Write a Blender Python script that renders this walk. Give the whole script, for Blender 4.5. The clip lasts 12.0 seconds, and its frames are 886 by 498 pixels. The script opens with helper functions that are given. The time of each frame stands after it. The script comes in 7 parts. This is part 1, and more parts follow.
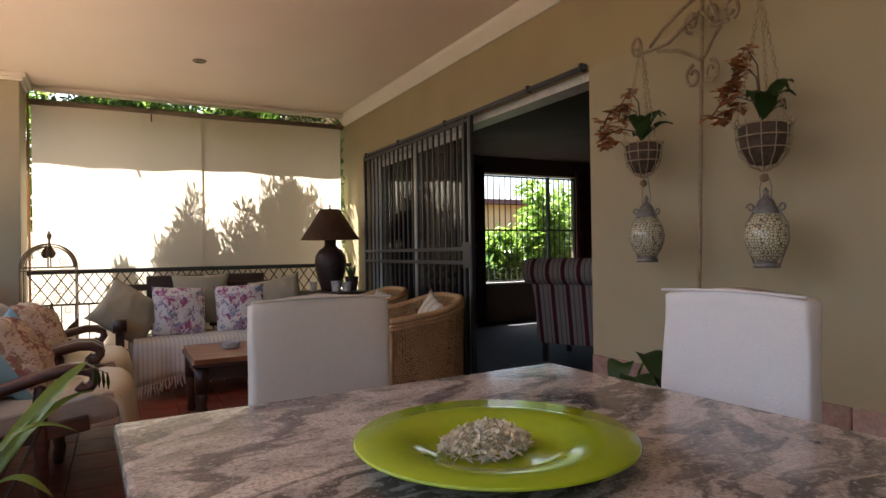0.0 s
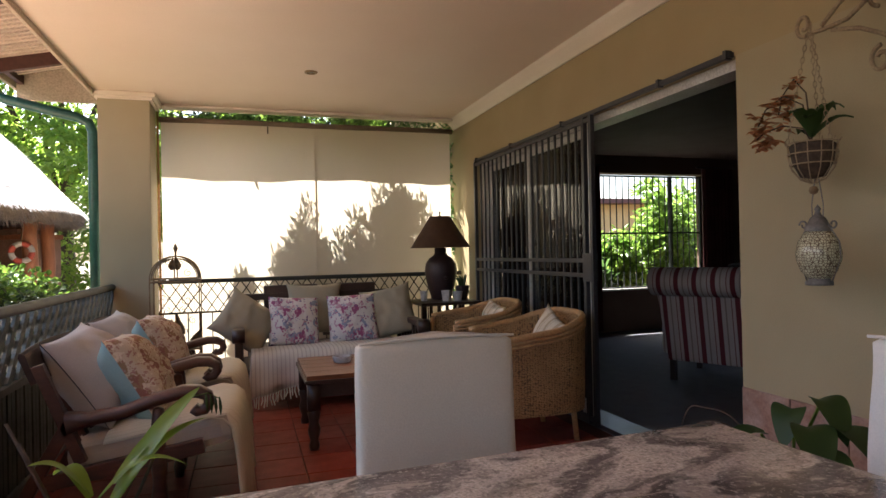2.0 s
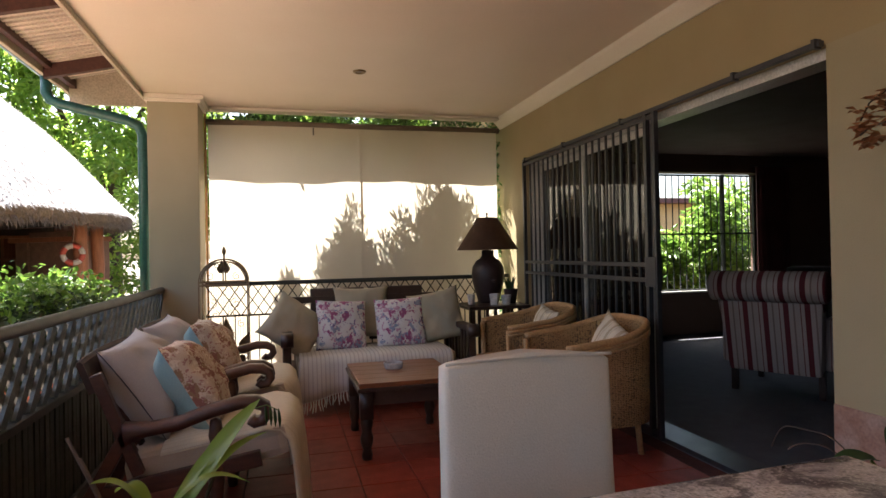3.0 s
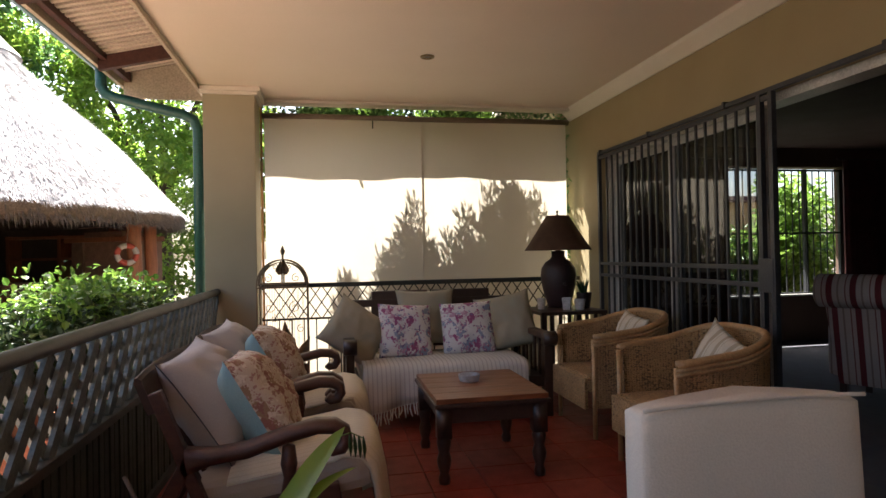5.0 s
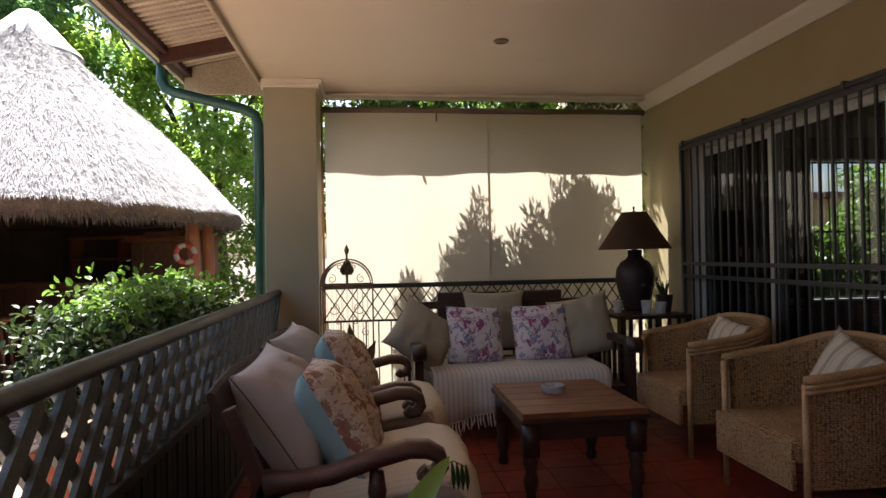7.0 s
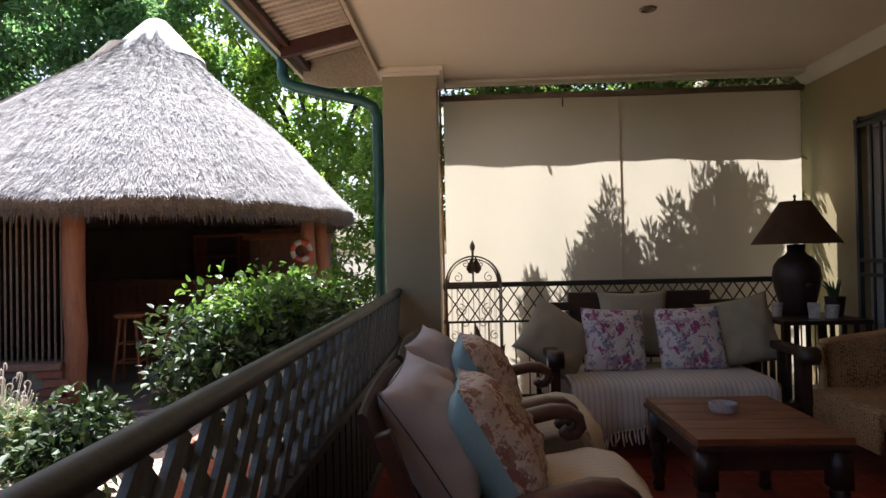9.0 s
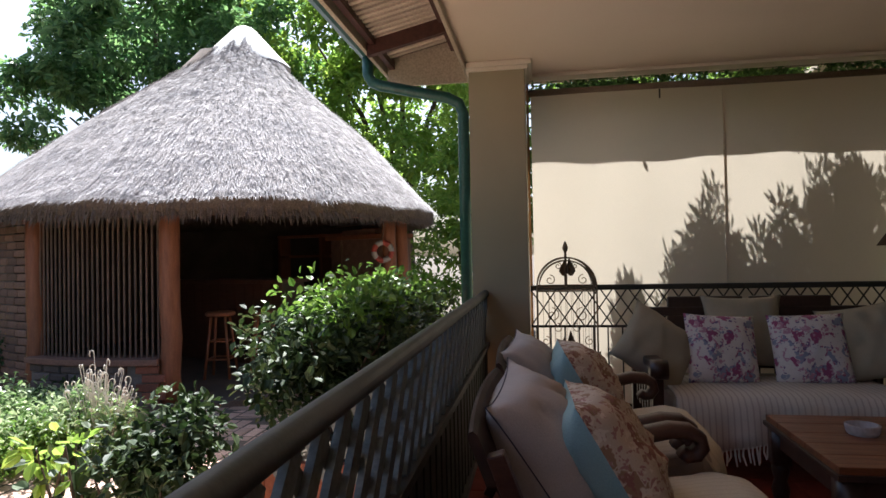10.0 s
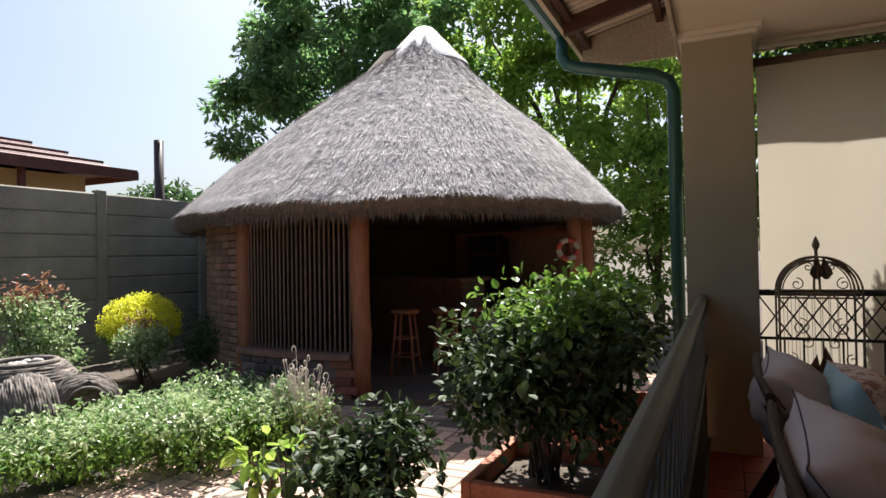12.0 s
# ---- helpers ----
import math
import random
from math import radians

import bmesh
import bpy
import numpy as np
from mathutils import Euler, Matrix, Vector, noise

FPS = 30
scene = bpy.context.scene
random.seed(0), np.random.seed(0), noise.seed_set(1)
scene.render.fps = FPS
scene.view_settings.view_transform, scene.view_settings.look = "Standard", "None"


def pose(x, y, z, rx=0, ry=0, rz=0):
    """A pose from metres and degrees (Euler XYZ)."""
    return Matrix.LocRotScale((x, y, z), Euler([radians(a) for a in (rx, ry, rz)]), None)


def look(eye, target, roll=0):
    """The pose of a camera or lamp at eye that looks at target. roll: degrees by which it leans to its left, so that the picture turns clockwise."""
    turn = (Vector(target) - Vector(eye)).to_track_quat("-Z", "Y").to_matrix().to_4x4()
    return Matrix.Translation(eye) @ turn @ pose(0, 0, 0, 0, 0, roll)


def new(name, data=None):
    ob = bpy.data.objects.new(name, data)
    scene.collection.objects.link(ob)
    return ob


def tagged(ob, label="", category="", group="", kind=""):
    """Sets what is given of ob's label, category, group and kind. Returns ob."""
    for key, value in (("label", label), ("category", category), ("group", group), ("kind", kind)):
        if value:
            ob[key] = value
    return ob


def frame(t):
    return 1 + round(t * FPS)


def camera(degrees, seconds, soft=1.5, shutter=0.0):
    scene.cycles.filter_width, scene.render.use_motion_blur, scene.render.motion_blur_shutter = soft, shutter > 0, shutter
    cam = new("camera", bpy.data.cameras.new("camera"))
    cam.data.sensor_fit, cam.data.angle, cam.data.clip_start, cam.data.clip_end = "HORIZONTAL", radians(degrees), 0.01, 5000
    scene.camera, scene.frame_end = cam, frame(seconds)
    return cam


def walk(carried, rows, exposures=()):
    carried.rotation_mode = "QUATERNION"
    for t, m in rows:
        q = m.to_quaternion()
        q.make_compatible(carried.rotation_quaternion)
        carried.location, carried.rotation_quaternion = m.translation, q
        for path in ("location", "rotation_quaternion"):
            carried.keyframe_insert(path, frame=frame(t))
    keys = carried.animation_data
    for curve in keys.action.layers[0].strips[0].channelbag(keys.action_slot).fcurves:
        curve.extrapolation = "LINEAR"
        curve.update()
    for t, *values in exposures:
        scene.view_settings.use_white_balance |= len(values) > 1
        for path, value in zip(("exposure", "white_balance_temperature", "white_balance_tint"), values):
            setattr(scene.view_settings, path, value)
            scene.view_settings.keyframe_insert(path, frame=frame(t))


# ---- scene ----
cam = camera(72.1, 12.0)
PATH = [
    (0, (0.116, 0.208, 1.108), (1.054, 1.974, 1.115), -0.9),
    (0.5, (0.151, 0.272, 1.142), (1.021, 2.073, 1.147), -1.1),
    (1, (0.173, 0.327, 1.162), (0.958, 2.167, 1.168), -1.2),
    (1.5, (0.181, 0.39, 1.181), (0.877, 2.265, 1.191), -1.1),
    (2, (0.179, 0.463, 1.196), (0.794, 2.367, 1.207), -1.2),
    (2.5, (0.141, 0.543, 1.214), (0.692, 2.465, 1.224), -1.2),
    (3, (0.091, 0.635, 1.223), (0.6, 2.569, 1.236), -1.2),
    (5, (-0.052, 1.068, 1.226), (0.329, 3.031, 1.244), -1.1),
    (5.5, (-0.087, 1.143, 1.222), (0.266, 3.112, 1.241), -1.1),
    (6, (-0.123, 1.225, 1.231), (0.198, 3.199, 1.246), -1.1),
    (6.5, (-0.152, 1.302, 1.226), (0.128, 3.282, 1.244), -1.1),
    (8.5, (-0.37, 1.662, 1.235), (-0.332, 3.662, 1.252), -1.2),
    (9, (-0.403, 1.733, 1.237), (-0.481, 3.732, 1.25), -1.3),
    (9.5, (-0.455, 1.8, 1.233), (-0.649, 3.79, 1.251), -1.3),
    (10, (-0.517, 1.874, 1.242), (-0.834, 3.849, 1.262), -1.2),
    (10.5, (-0.59, 1.959, 1.244), (-1.041, 3.908, 1.266), -1.2),
    (11, (-0.654, 2.036, 1.251), (-1.25, 3.945, 1.271), -1.2),
    (11.5, (-0.729, 2.089, 1.261), (-1.461, 3.95, 1.279), -1.3),
    (12, (-0.8, 2.144, 1.254), (-1.635, 3.961, 1.277), -1.2),
]
walk(cam, [(t, look(eye, target, roll)) for t, eye, target, roll in PATH],
     [(0.0, 3.30, 6350, 10), (3.0, 3.20, 6350, 10), (6.0, 2.68, 6250, 10), (8.5, 2.20, 5950, 10), (9.5, 2.0, 5850, 10), (10.5, 1.77, 5900, 10), (12.0, 1.44, 6150, 10)])

# ---- world, sun, exposure ----
SUN_EL, SUN_AZ = 58.0, -20.0      # degrees; azimuth from +y towards +x
sky_world = bpy.data.worlds.new("sky")
scene.world = sky_world
sky_world.use_nodes = True
_n = sky_world.node_tree.nodes
_sky = _n.new("ShaderNodeTexSky")
_sky.sky_type, _sky.sun_disc = "NISHITA", False
_sky.dust_density = 4.0
_sky.sun_elevation, _sky.sun_rotation = radians(SUN_EL), radians(SUN_AZ)
_n["Background"].inputs["Strength"].default_value = 0.064
sky_world.node_tree.links.new(_sky.outputs[0], _n["Background"].inputs["Color"])
_sd = Vector((math.sin(radians(SUN_AZ)) * math.cos(radians(SUN_EL)), math.cos(radians(SUN_AZ)) * math.cos(radians(SUN_EL)), math.sin(radians(SUN_EL))))
sun_lamp = bpy.data.lights.new("sun", "SUN")
sun_lamp.energy, sun_lamp.angle, sun_lamp.color = 5.0, radians(0.53), (1.0, 0.95, 0.86)
sun = new("sun", sun_lamp)
sun.matrix_world = look(_sd * 40, (0, 0, 0))


# ---- materials ----
def mat(name, c1, c2=None, scale=8.0, rough=0.6, bump=0.0, bscale=60.0, metal=0.0, spread=0.0, fine=0.25, stretch=(1, 1, 1), translucent=0.0, coat=0.0, contrast=0.25):
    """A plain surface: two colours mixed by coarse noise, fine grain on top, bump, and a tone per object."""
    m = bpy.data.materials.new(name)
    m.use_nodes = True
    nt = m.node_tree
    N, L = nt.nodes, nt.links
    bsdf = N["Principled BSDF"]
    c2 = c2 or tuple(v * 0.75 for v in c1)
    tc = N.new("ShaderNodeTexCoord")
    mp = N.new("ShaderNodeMapping")
    mp.inputs["Scale"].default_value = stretch
    L.new(tc.outputs["Object"], mp.inputs["Vector"])
    n1 = N.new("ShaderNodeTexNoise")
    n1.inputs["Scale"].default_value, n1.inputs["Detail"].default_value = scale, 6
    n2 = N.new("ShaderNodeTexNoise")
    n2.inputs["Scale"].default_value, n2.inputs["Detail"].default_value = bscale, 4
    for n in (n1, n2):
        L.new(mp.outputs[0], n.inputs["Vector"])
    rmp = N.new("ShaderNodeMapRange")
    rmp.inputs[1].default_value, rmp.inputs[2].default_value = 0.5 - contrast, 0.5 + contrast
    L.new(n1.outputs[0], rmp.inputs[0])
    mix = N.new("ShaderNodeMix")
    mix.data_type = "RGBA"
    mix.inputs[6].default_value, mix.inputs[7].default_value = (*c1, 1), (*c2, 1)
    L.new(rmp.outputs[0], mix.inputs[0])
    hsv = N.new("ShaderNodeHueSaturation")
    L.new(mix.outputs[2], hsv.inputs["Color"])
    val = N.new("ShaderNodeMapRange")
    val.inputs[1].default_value, val.inputs[2].default_value = 0.25, 0.75
    val.inputs[3].default_value, val.inputs[4].default_value = 1 - fine, 1 + fine
    L.new(n2.outputs[0], val.inputs[0])
    out = val.outputs[0]
    if spread:
        oi = N.new("ShaderNodeObjectInfo")
        r2 = N.new("ShaderNodeMapRange")
        r2.inputs[3].default_value, r2.inputs[4].default_value = 1 - spread, 1 + spread
        L.new(oi.outputs["Random"], r2.inputs[0])
        mu = N.new("ShaderNodeMath")
        mu.operation = "MULTIPLY"
        L.new(out, mu.inputs[0])
        L.new(r2.outputs[0], mu.inputs[1])
        out = mu.outputs[0]
    L.new(out, hsv.inputs["Value"])
    L.new(hsv.outputs[0], bsdf.inputs["Base Color"])
    bsdf.inputs["Metallic"].default_value = metal
    bsdf.inputs["Coat Weight"].default_value = coat
    rr = N.new("ShaderNodeMapRange")
    rr.inputs[3].default_value, rr.inputs[4].default_value = max(0.03, rough - 0.1), min(1, rough + 0.1)
    L.new(n1.outputs[0], rr.inputs[0])
    L.new(rr.outputs[0], bsdf.inputs["Roughness"])
    if bump:
        bp = N.new("ShaderNodeBump")
        bp.inputs["Strength"].default_value, bp.inputs["Distance"].default_value = min(1.0, bump), 0.004
        L.new(n2.outputs[0], bp.inputs["Height"])
        L.new(bp.outputs[0], bsdf.inputs["Normal"])
    if translucent:
        tr = N.new("ShaderNodeBsdfTranslucent")
        L.new(hsv.outputs[0], tr.inputs["Color"])
        ms = N.new("ShaderNodeMixShader")
        ms.inputs[0].default_value = translucent
        L.new(bsdf.outputs[0], ms.inputs[1])
        L.new(tr.outputs[0], ms.inputs[2])
        L.new(ms.outputs[0], N["Material Output"].inputs["Surface"])
    return m


def glass_mat(name, colour=(0.9, 0.95, 0.95), rough=0.02):
    """Thin glass: mostly clear, with a mirror sheen by angle."""
    m = bpy.data.materials.new(name)
    m.use_nodes = True
    N, L = m.node_tree.nodes, m.node_tree.links
    tr = N.new("ShaderNodeBsdfTransparent")
    tr.inputs[0].default_value = (*colour, 1)
    gl = N.new("ShaderNodeBsdfGlossy")
    gl.inputs["Roughness"].default_value = rough
    lw = N.new("ShaderNodeLayerWeight")
    pw = N.new("ShaderNodeMath")
    pw.operation = "POWER"
    pw.inputs[1].default_value = 3.5
    L.new(lw.outputs["Facing"], pw.inputs[0])
    fr = N.new("ShaderNodeMapRange")
    fr.inputs[3].default_value, fr.inputs[4].default_value = 0.06, 0.75
    L.new(pw.outputs[0], fr.inputs[0])
    ms = N.new("ShaderNodeMixShader")
    L.new(fr.outputs[0], ms.inputs[0])
    L.new(tr.outputs[0], ms.inputs[1])
    L.new(gl.outputs[0], ms.inputs[2])
    L.new(ms.outputs[0], N["Material Output"].inputs["Surface"])
    return m


def nodes_of(m):
    return m.node_tree.nodes, m.node_tree.links, m.node_tree.nodes["Principled BSDF"]


M_WALL = mat("yellow_plaster", (0.366, 0.294, 0.160), (0.338, 0.268, 0.143), 3, 0.75, 0.25, 180, fine=0.05)
M_WALL_LOW = mat("pale_plaster", (0.385, 0.338, 0.225), (0.355, 0.308, 0.205), 3, 0.75, 0.25, 180, fine=0.05)
# paler tone of the ochre wall: cooler light low down, put into the colour
M_WALL_MID = mat("cool_lit_ochre_plaster", (0.374, 0.316, 0.194), (0.346, 0.290, 0.176), 3, 0.75, 0.25, 180, fine=0.05)
M_CEIL = mat("ceiling_paint", (0.80, 0.68, 0.56), (0.77, 0.65, 0.53), 2, 0.5, 0.06, 120, fine=0.03)
M_CORNICE = mat("cornice_paint", (0.75, 0.69, 0.58), (0.7, 0.63, 0.52), 4, 0.6, 0.05, 120, fine=0.04)
M_TILE = mat("red_floor_tile", (0.25, 0.040, 0.023), (0.18, 0.029, 0.018), 9, 0.55, 0.15, 90, spread=0.12, fine=0.15)
nodes_of(M_TILE)[2].inputs["Specular IOR Level"].default_value = 0.22
M_GROUT = mat("grout", (0.085, 0.022, 0.015), None, 20, 0.9)
M_BLIND = mat("canvas_blind", (0.68, 0.595, 0.48), (0.64, 0.56, 0.45), 1.4, 0.85, 0.15, 260, fine=0.05, translucent=0.36)
M_RAIL = mat("dark_green_rail_paint", (0.042, 0.040, 0.030), (0.028, 0.027, 0.022), 6, 0.55, 0.15, 80, fine=0.2)
M_LATTICE = mat("grey_green_lattice_wood", (0.14, 0.165, 0.165), (0.095, 0.115, 0.118), 9, 0.7, 0.3, 80, spread=0.25, stretch=(1, 1, 1))
M_BOARD = mat("green_stained_board", (0.05, 0.058, 0.04), (0.03, 0.036, 0.026), 9, 0.65, 0.3, 70, spread=0.25)
M_IRON = mat("black_iron", (0.03, 0.025, 0.022), (0.05, 0.035, 0.025), 12, 0.5, 0.1, 90, metal=0.3)
M_GATE = mat("dark_grey_gate_paint", (0.032, 0.034, 0.04), (0.05, 0.05, 0.055), 10, 0.4, 0.05, 90, metal=0.2)
M_ALU = mat("white_aluminium", (0.62, 0.61, 0.58), (0.5, 0.49, 0.47), 6, 0.35, 0.03, 90, metal=0.4)
M_GREEN_PIPE = mat("teal_green_pipe_paint", (0.03, 0.115, 0.10), (0.022, 0.085, 0.075), 8, 0.4, 0.05, 60)
M_BEAM = mat("red_brown_timber", (0.085, 0.03, 0.02), (0.05, 0.018, 0.013), 6, 0.55, 0.3, 50, stretch=(6, 1, 6))
# pale slat and dark sheet colours imitate lit ridges and shaded gaps
M_SLAT = mat("lit_ridge_cream", (0.66, 0.56, 0.47), (0.5, 0.41, 0.33), 6, 0.7, 0.2, 50, spread=0.15)
M_SHEET = mat("dark_roof_sheet", (0.16, 0.11, 0.085), (0.10, 0.07, 0.055), 4, 0.6, 0.1, 50)
M_FASCIA = mat("cream_fascia", (0.55, 0.47, 0.36), (0.48, 0.4, 0.3), 4, 0.6, 0.05, 60)
M_GLASS = glass_mat("window_glass", (0.62, 0.64, 0.65))
M_GROUND = mat("garden_soil", (0.09, 0.065, 0.045), (0.05, 0.038, 0.027), 3, 0.95, 0.8, 30, fine=0.4)
M_PAVER = mat("clay_paver", (0.55, 0.37, 0.28), (0.42, 0.27, 0.20), 7, 0.9, 0.4, 60, spread=0.28)
M_JOINT = mat("paving_sand", (0.14, 0.11, 0.085), None, 30, 0.95, 0.5, 80)
M_CARPET = mat("grey_carpet", (0.12, 0.125, 0.14), (0.10, 0.105, 0.118), 8, 0.95, 0.5, 220, fine=0.25)
# room walls and ceiling: the dim interior is put into these dark colours
M_ROOM = mat("dimmed_room_plaster", (0.15, 0.09, 0.065), (0.125, 0.075, 0.055), 3, 0.8, 0.1, 90, fine=0.05)
M_ROOMCEIL = mat("dimmed_room_ceiling", (0.07, 0.040, 0.033), None, 3, 0.8)


# ---- mesh helpers ----
def part(name, bm, material, parent=None, label="", smooth=False, bevel=0.0):
    """Links a bmesh as one mesh object, under a thing or a part."""
    if bevel:
        bmesh.ops.bevel(bm, geom=bm.edges[:], offset=bevel, segments=2, affect="EDGES", profile=0.6)
    bm.normal_update()
    me = bpy.data.meshes.new(name)
    bm.to_mesh(me)
    bm.free()
    me.materials.append(material)
    if smooth:
        me.polygons.foreach_set("use_smooth", [True] * len(me.polygons))
    ob = new(name, me)
    if parent:
        ob.parent = parent
    if label:
        ob["label"] = label
    return ob


def thing(name, x=0, y=0, z=0, rz=0, label="", category="", group="", kind=""):
    ob = new(name)
    ob.empty_display_size = 0.1
    ob.matrix_basis = pose(x, y, z, 0, 0, rz)
    return tagged(ob, label, category, group, kind)


def box(x0, x1, y0, y1, z0, z1, bm=None):
    bm = bm or bmesh.new()
    v = [bm.verts.new(p) for p in ((x0, y0, z0), (x1, y0, z0), (x1, y1, z0), (x0, y1, z0), (x0, y0, z1), (x1, y0, z1), (x1, y1, z1), (x0, y1, z1))]
    for f in ((3, 2, 1, 0), (4, 5, 6, 7), (0, 1, 5, 4), (1, 2, 6, 5), (2, 3, 7, 6), (3, 0, 4, 7)):
        bm.faces.new([v[i] for i in f])
    return bm


def tube(points, radius, sides=8, bm=None, closed=False, taper=None):
    """A round bar swept along points."""
    bm = bm or bmesh.new()
    pts = [Vector(p) for p in points]
    n = len(pts)
    rings = []
    side = None
    for i, p in enumerate(pts):
        a = pts[i - 1] if (i or closed) else p
        b = pts[(i + 1) % n] if (i < n - 1 or closed) else p
        d = (b - a).normalized() if (b - a).length > 1e-9 else Vector((0, 0, 1))
        if side is None:
            side = d.orthogonal().normalized()
        side = (side - d * side.dot(d))
        side = side.normalized() if side.length > 1e-6 else d.orthogonal().normalized()
        up = d.cross(side)
        r = radius * (taper[i] if taper else 1)
        rings.append([bm.verts.new(p + (side * math.cos(t) + up * math.sin(t)) * r) for t in [2 * math.pi * k / sides for k in range(sides)]])
    for i in range(n if closed else n - 1):
        A, B = rings[i], rings[(i + 1) % n]
        for k in range(sides):
            bm.faces.new((A[k], A[(k + 1) % sides], B[(k + 1) % sides], B[k]))
    if not closed:
        bm.faces.new(rings[0][::-1])
        bm.faces.new(rings[-1])
    return bm


def lathe(profile, sides=28, bm=None, centre=(0, 0)):
    """Turns (radius, z) rows round the z axis."""
    bm = bm or bmesh.new()
    rows = []
    for r, z in profile:
        if r < 1e-5:
            rows.append([bm.verts.new((centre[0], centre[1], z))])
        else:
            rows.append([bm.verts.new((centre[0] + r * math.cos(2 * math.pi * k / sides), centre[1] + r * math.sin(2 * math.pi * k / sides), z)) for k in range(sides)])
    for A, B in zip(rows, rows[1:]):
        for k in range(sides):
            j = (k + 1) % sides
            if len(A) == 1 and len(B) == 1:
                continue
            if len(A) == 1:
                bm.faces.new((A[0], B[j], B[k]))
            elif len(B) == 1:
                bm.faces.new((A[k], A[j], B[0]))
            else:
                bm.faces.new((A[k], A[j], B[j], B[k]))
    bmesh.ops.recalc_face_normals(bm, faces=bm.faces[:])
    return bm


def arc(cx, cz, r, a0, a1, n=12, y=0.0):
    return [(cx + r * math.cos(radians(a0 + (a1 - a0) * i / n)), y, cz + r * math.sin(radians(a0 + (a1 - a0) * i / n))) for i in range(n + 1)]


def spiral(cx, cz, r0, r1, a0, a1, n=18, y=0.0):
    return [(cx + (r0 + (r1 - r0) * i / n) * math.cos(radians(a0 + (a1 - a0) * i / n)), y, cz + (r0 + (r1 - r0) * i / n) * math.sin(radians(a0 + (a1 - a0) * i / n))) for i in range(n + 1)]


def moved(bm, m):
    bmesh.ops.transform(bm, matrix=m, verts=bm.verts[:])
    return bm


def structure(name, bm, material, label, category="structure", smooth=False, bevel=0.0):
    return tagged(part(name, bm, material, None, "", smooth, bevel), label, category, "", "structure")


# ---- large structure ----
CEIL = 2.64
floor_ob = structure("floor", box(-1.06, 2.4, -2.6, 6.86, -0.4, -0.006), M_GROUT, "red clay tiled patio floor with dark joints", "floor")
wall_e = structure("wall_east", box(2.4, 2.62, -2.6, 2.77, 0.0, 2.10), M_WALL_MID, "ochre plastered house wall beside the sliding door", "wall")
structure("wall_east_top", box(2.4, 2.62, -2.6, 7.02, 2.10, CEIL + 0.312), M_WALL, "ochre plastered wall above the sliding door", "wall")
structure("wall_east_end", box(2.4, 2.62, 6.15, 7.02, -0.15, 2.10), M_WALL, "ochre plastered wall at the end of the patio", "wall")
structure("wall_south", box(-1.06, 2.62, -2.8, -2.6, -0.15, CEIL + 0.3), M_WALL_LOW, "plastered wall closing the patio", "wall")
structure("ceiling", box(-1.03, 2.4, -2.6, 6.84, CEIL, CEIL + 0.05), M_CEIL, "smooth cream painted patio ceiling", "ceiling")
bm = bmesh.new()
for y0, y1 in ((-2.6, 6.84),):
    prof = [(2.4, 2.545), (2.385, 2.545), (2.365, 2.57), (2.32, 2.615), (2.305, 2.64), (2.4, 2.64)]
    A = [bm.verts.new((x, y0, z)) for x, z in prof]
    B = [bm.verts.new((x, y1, z)) for x, z in prof]
    for i in range(len(prof)):
        j = (i + 1) % len(prof)
        bm.faces.new((A[i], B[i], B[j], A[j]))
    bm.faces.new(A)
    bm.faces.new(B[::-1])
structure("trim_cornice", bm, M_CORNICE, "white moulded cornice along the house wall", "cornice")
pillar = structure("pillar", box(-1.013, -0.605, 6.30, 6.70, -0.15, CEIL), M_WALL_LOW, "square plastered patio pillar", "pillar", bevel=0.006)
cap = bmesh.new()
for x0, x1, y0, y1, z0, z1 in ((-1.03, -0.58, 6.28, 6.72, 2.575, 2.60), (-1.045, -0.555, 6.262, 6.738, 2.60, CEIL - 0.002)):
    box(x0, x1, y0, y1, z0, z1, cap)
part("pillar_cap", cap, M_CORNICE, pillar, "cream cornice cap", bevel=0.004)
structure("trim_far_edge", box(-0.55, 2.4, 6.66, 6.80, 2.612, CEIL - 0.002), M_CORNICE, "cream edge beam above the roll-down blind", "beam", bevel=0.004)
# roof over the patio, with its open eaves
roof = structure("roof", box(-1.0, 4.6, -2.8, 7.18, CEIL + 0.31, CEIL + 0.36), M_SHEET, "house roof over the patio", "roof")
structure("trim_fascia_far", box(-1.0, 2.62, 7.155, 7.18, 2.70, CEIL + 0.31), M_FASCIA, "cream fascia along the far eave", "fascia")
bm = bmesh.new()
rows = []
ny = 460
for i in range(ny + 1):
    y = -2.6 + 9.73 * i / ny
    w = 0.019 * math.sin(2 * math.pi * y / 0.076)
    rows.append([bm.verts.new((-0.97, y, 2.985 + w)), bm.verts.new((-1.78, y, 2.80 + w))])
for a, b in zip(rows, rows[1:]):
    bm.faces.new((a[0], a[1], b[1], b[0]))
sheet = part("corrugated_sheet", bm, M_SHEET, roof, "corrugated roof sheet seen from below", True)
sheet.modifiers.new("thick", "SOLIDIFY").thickness = 0.003
# added pale strips stand in for the lit ridges of the corrugated sheet
bm = box(-1.70, -1.0, -0.019, 0.019, 2.765, 2.80)
for v in bm.verts:
    v.co.z += (v.co.x + 1.70) * 0.228
slat_me = bpy.data.meshes.new("roof_slat")
bm.to_mesh(slat_me)
bm.free()
slat_me.materials.append(M_SLAT)
for i in range(84):
    s = new("roof_slat", slat_me)
    s.parent = roof
    s.location = (0, 0.4 + i * 0.073, 0)
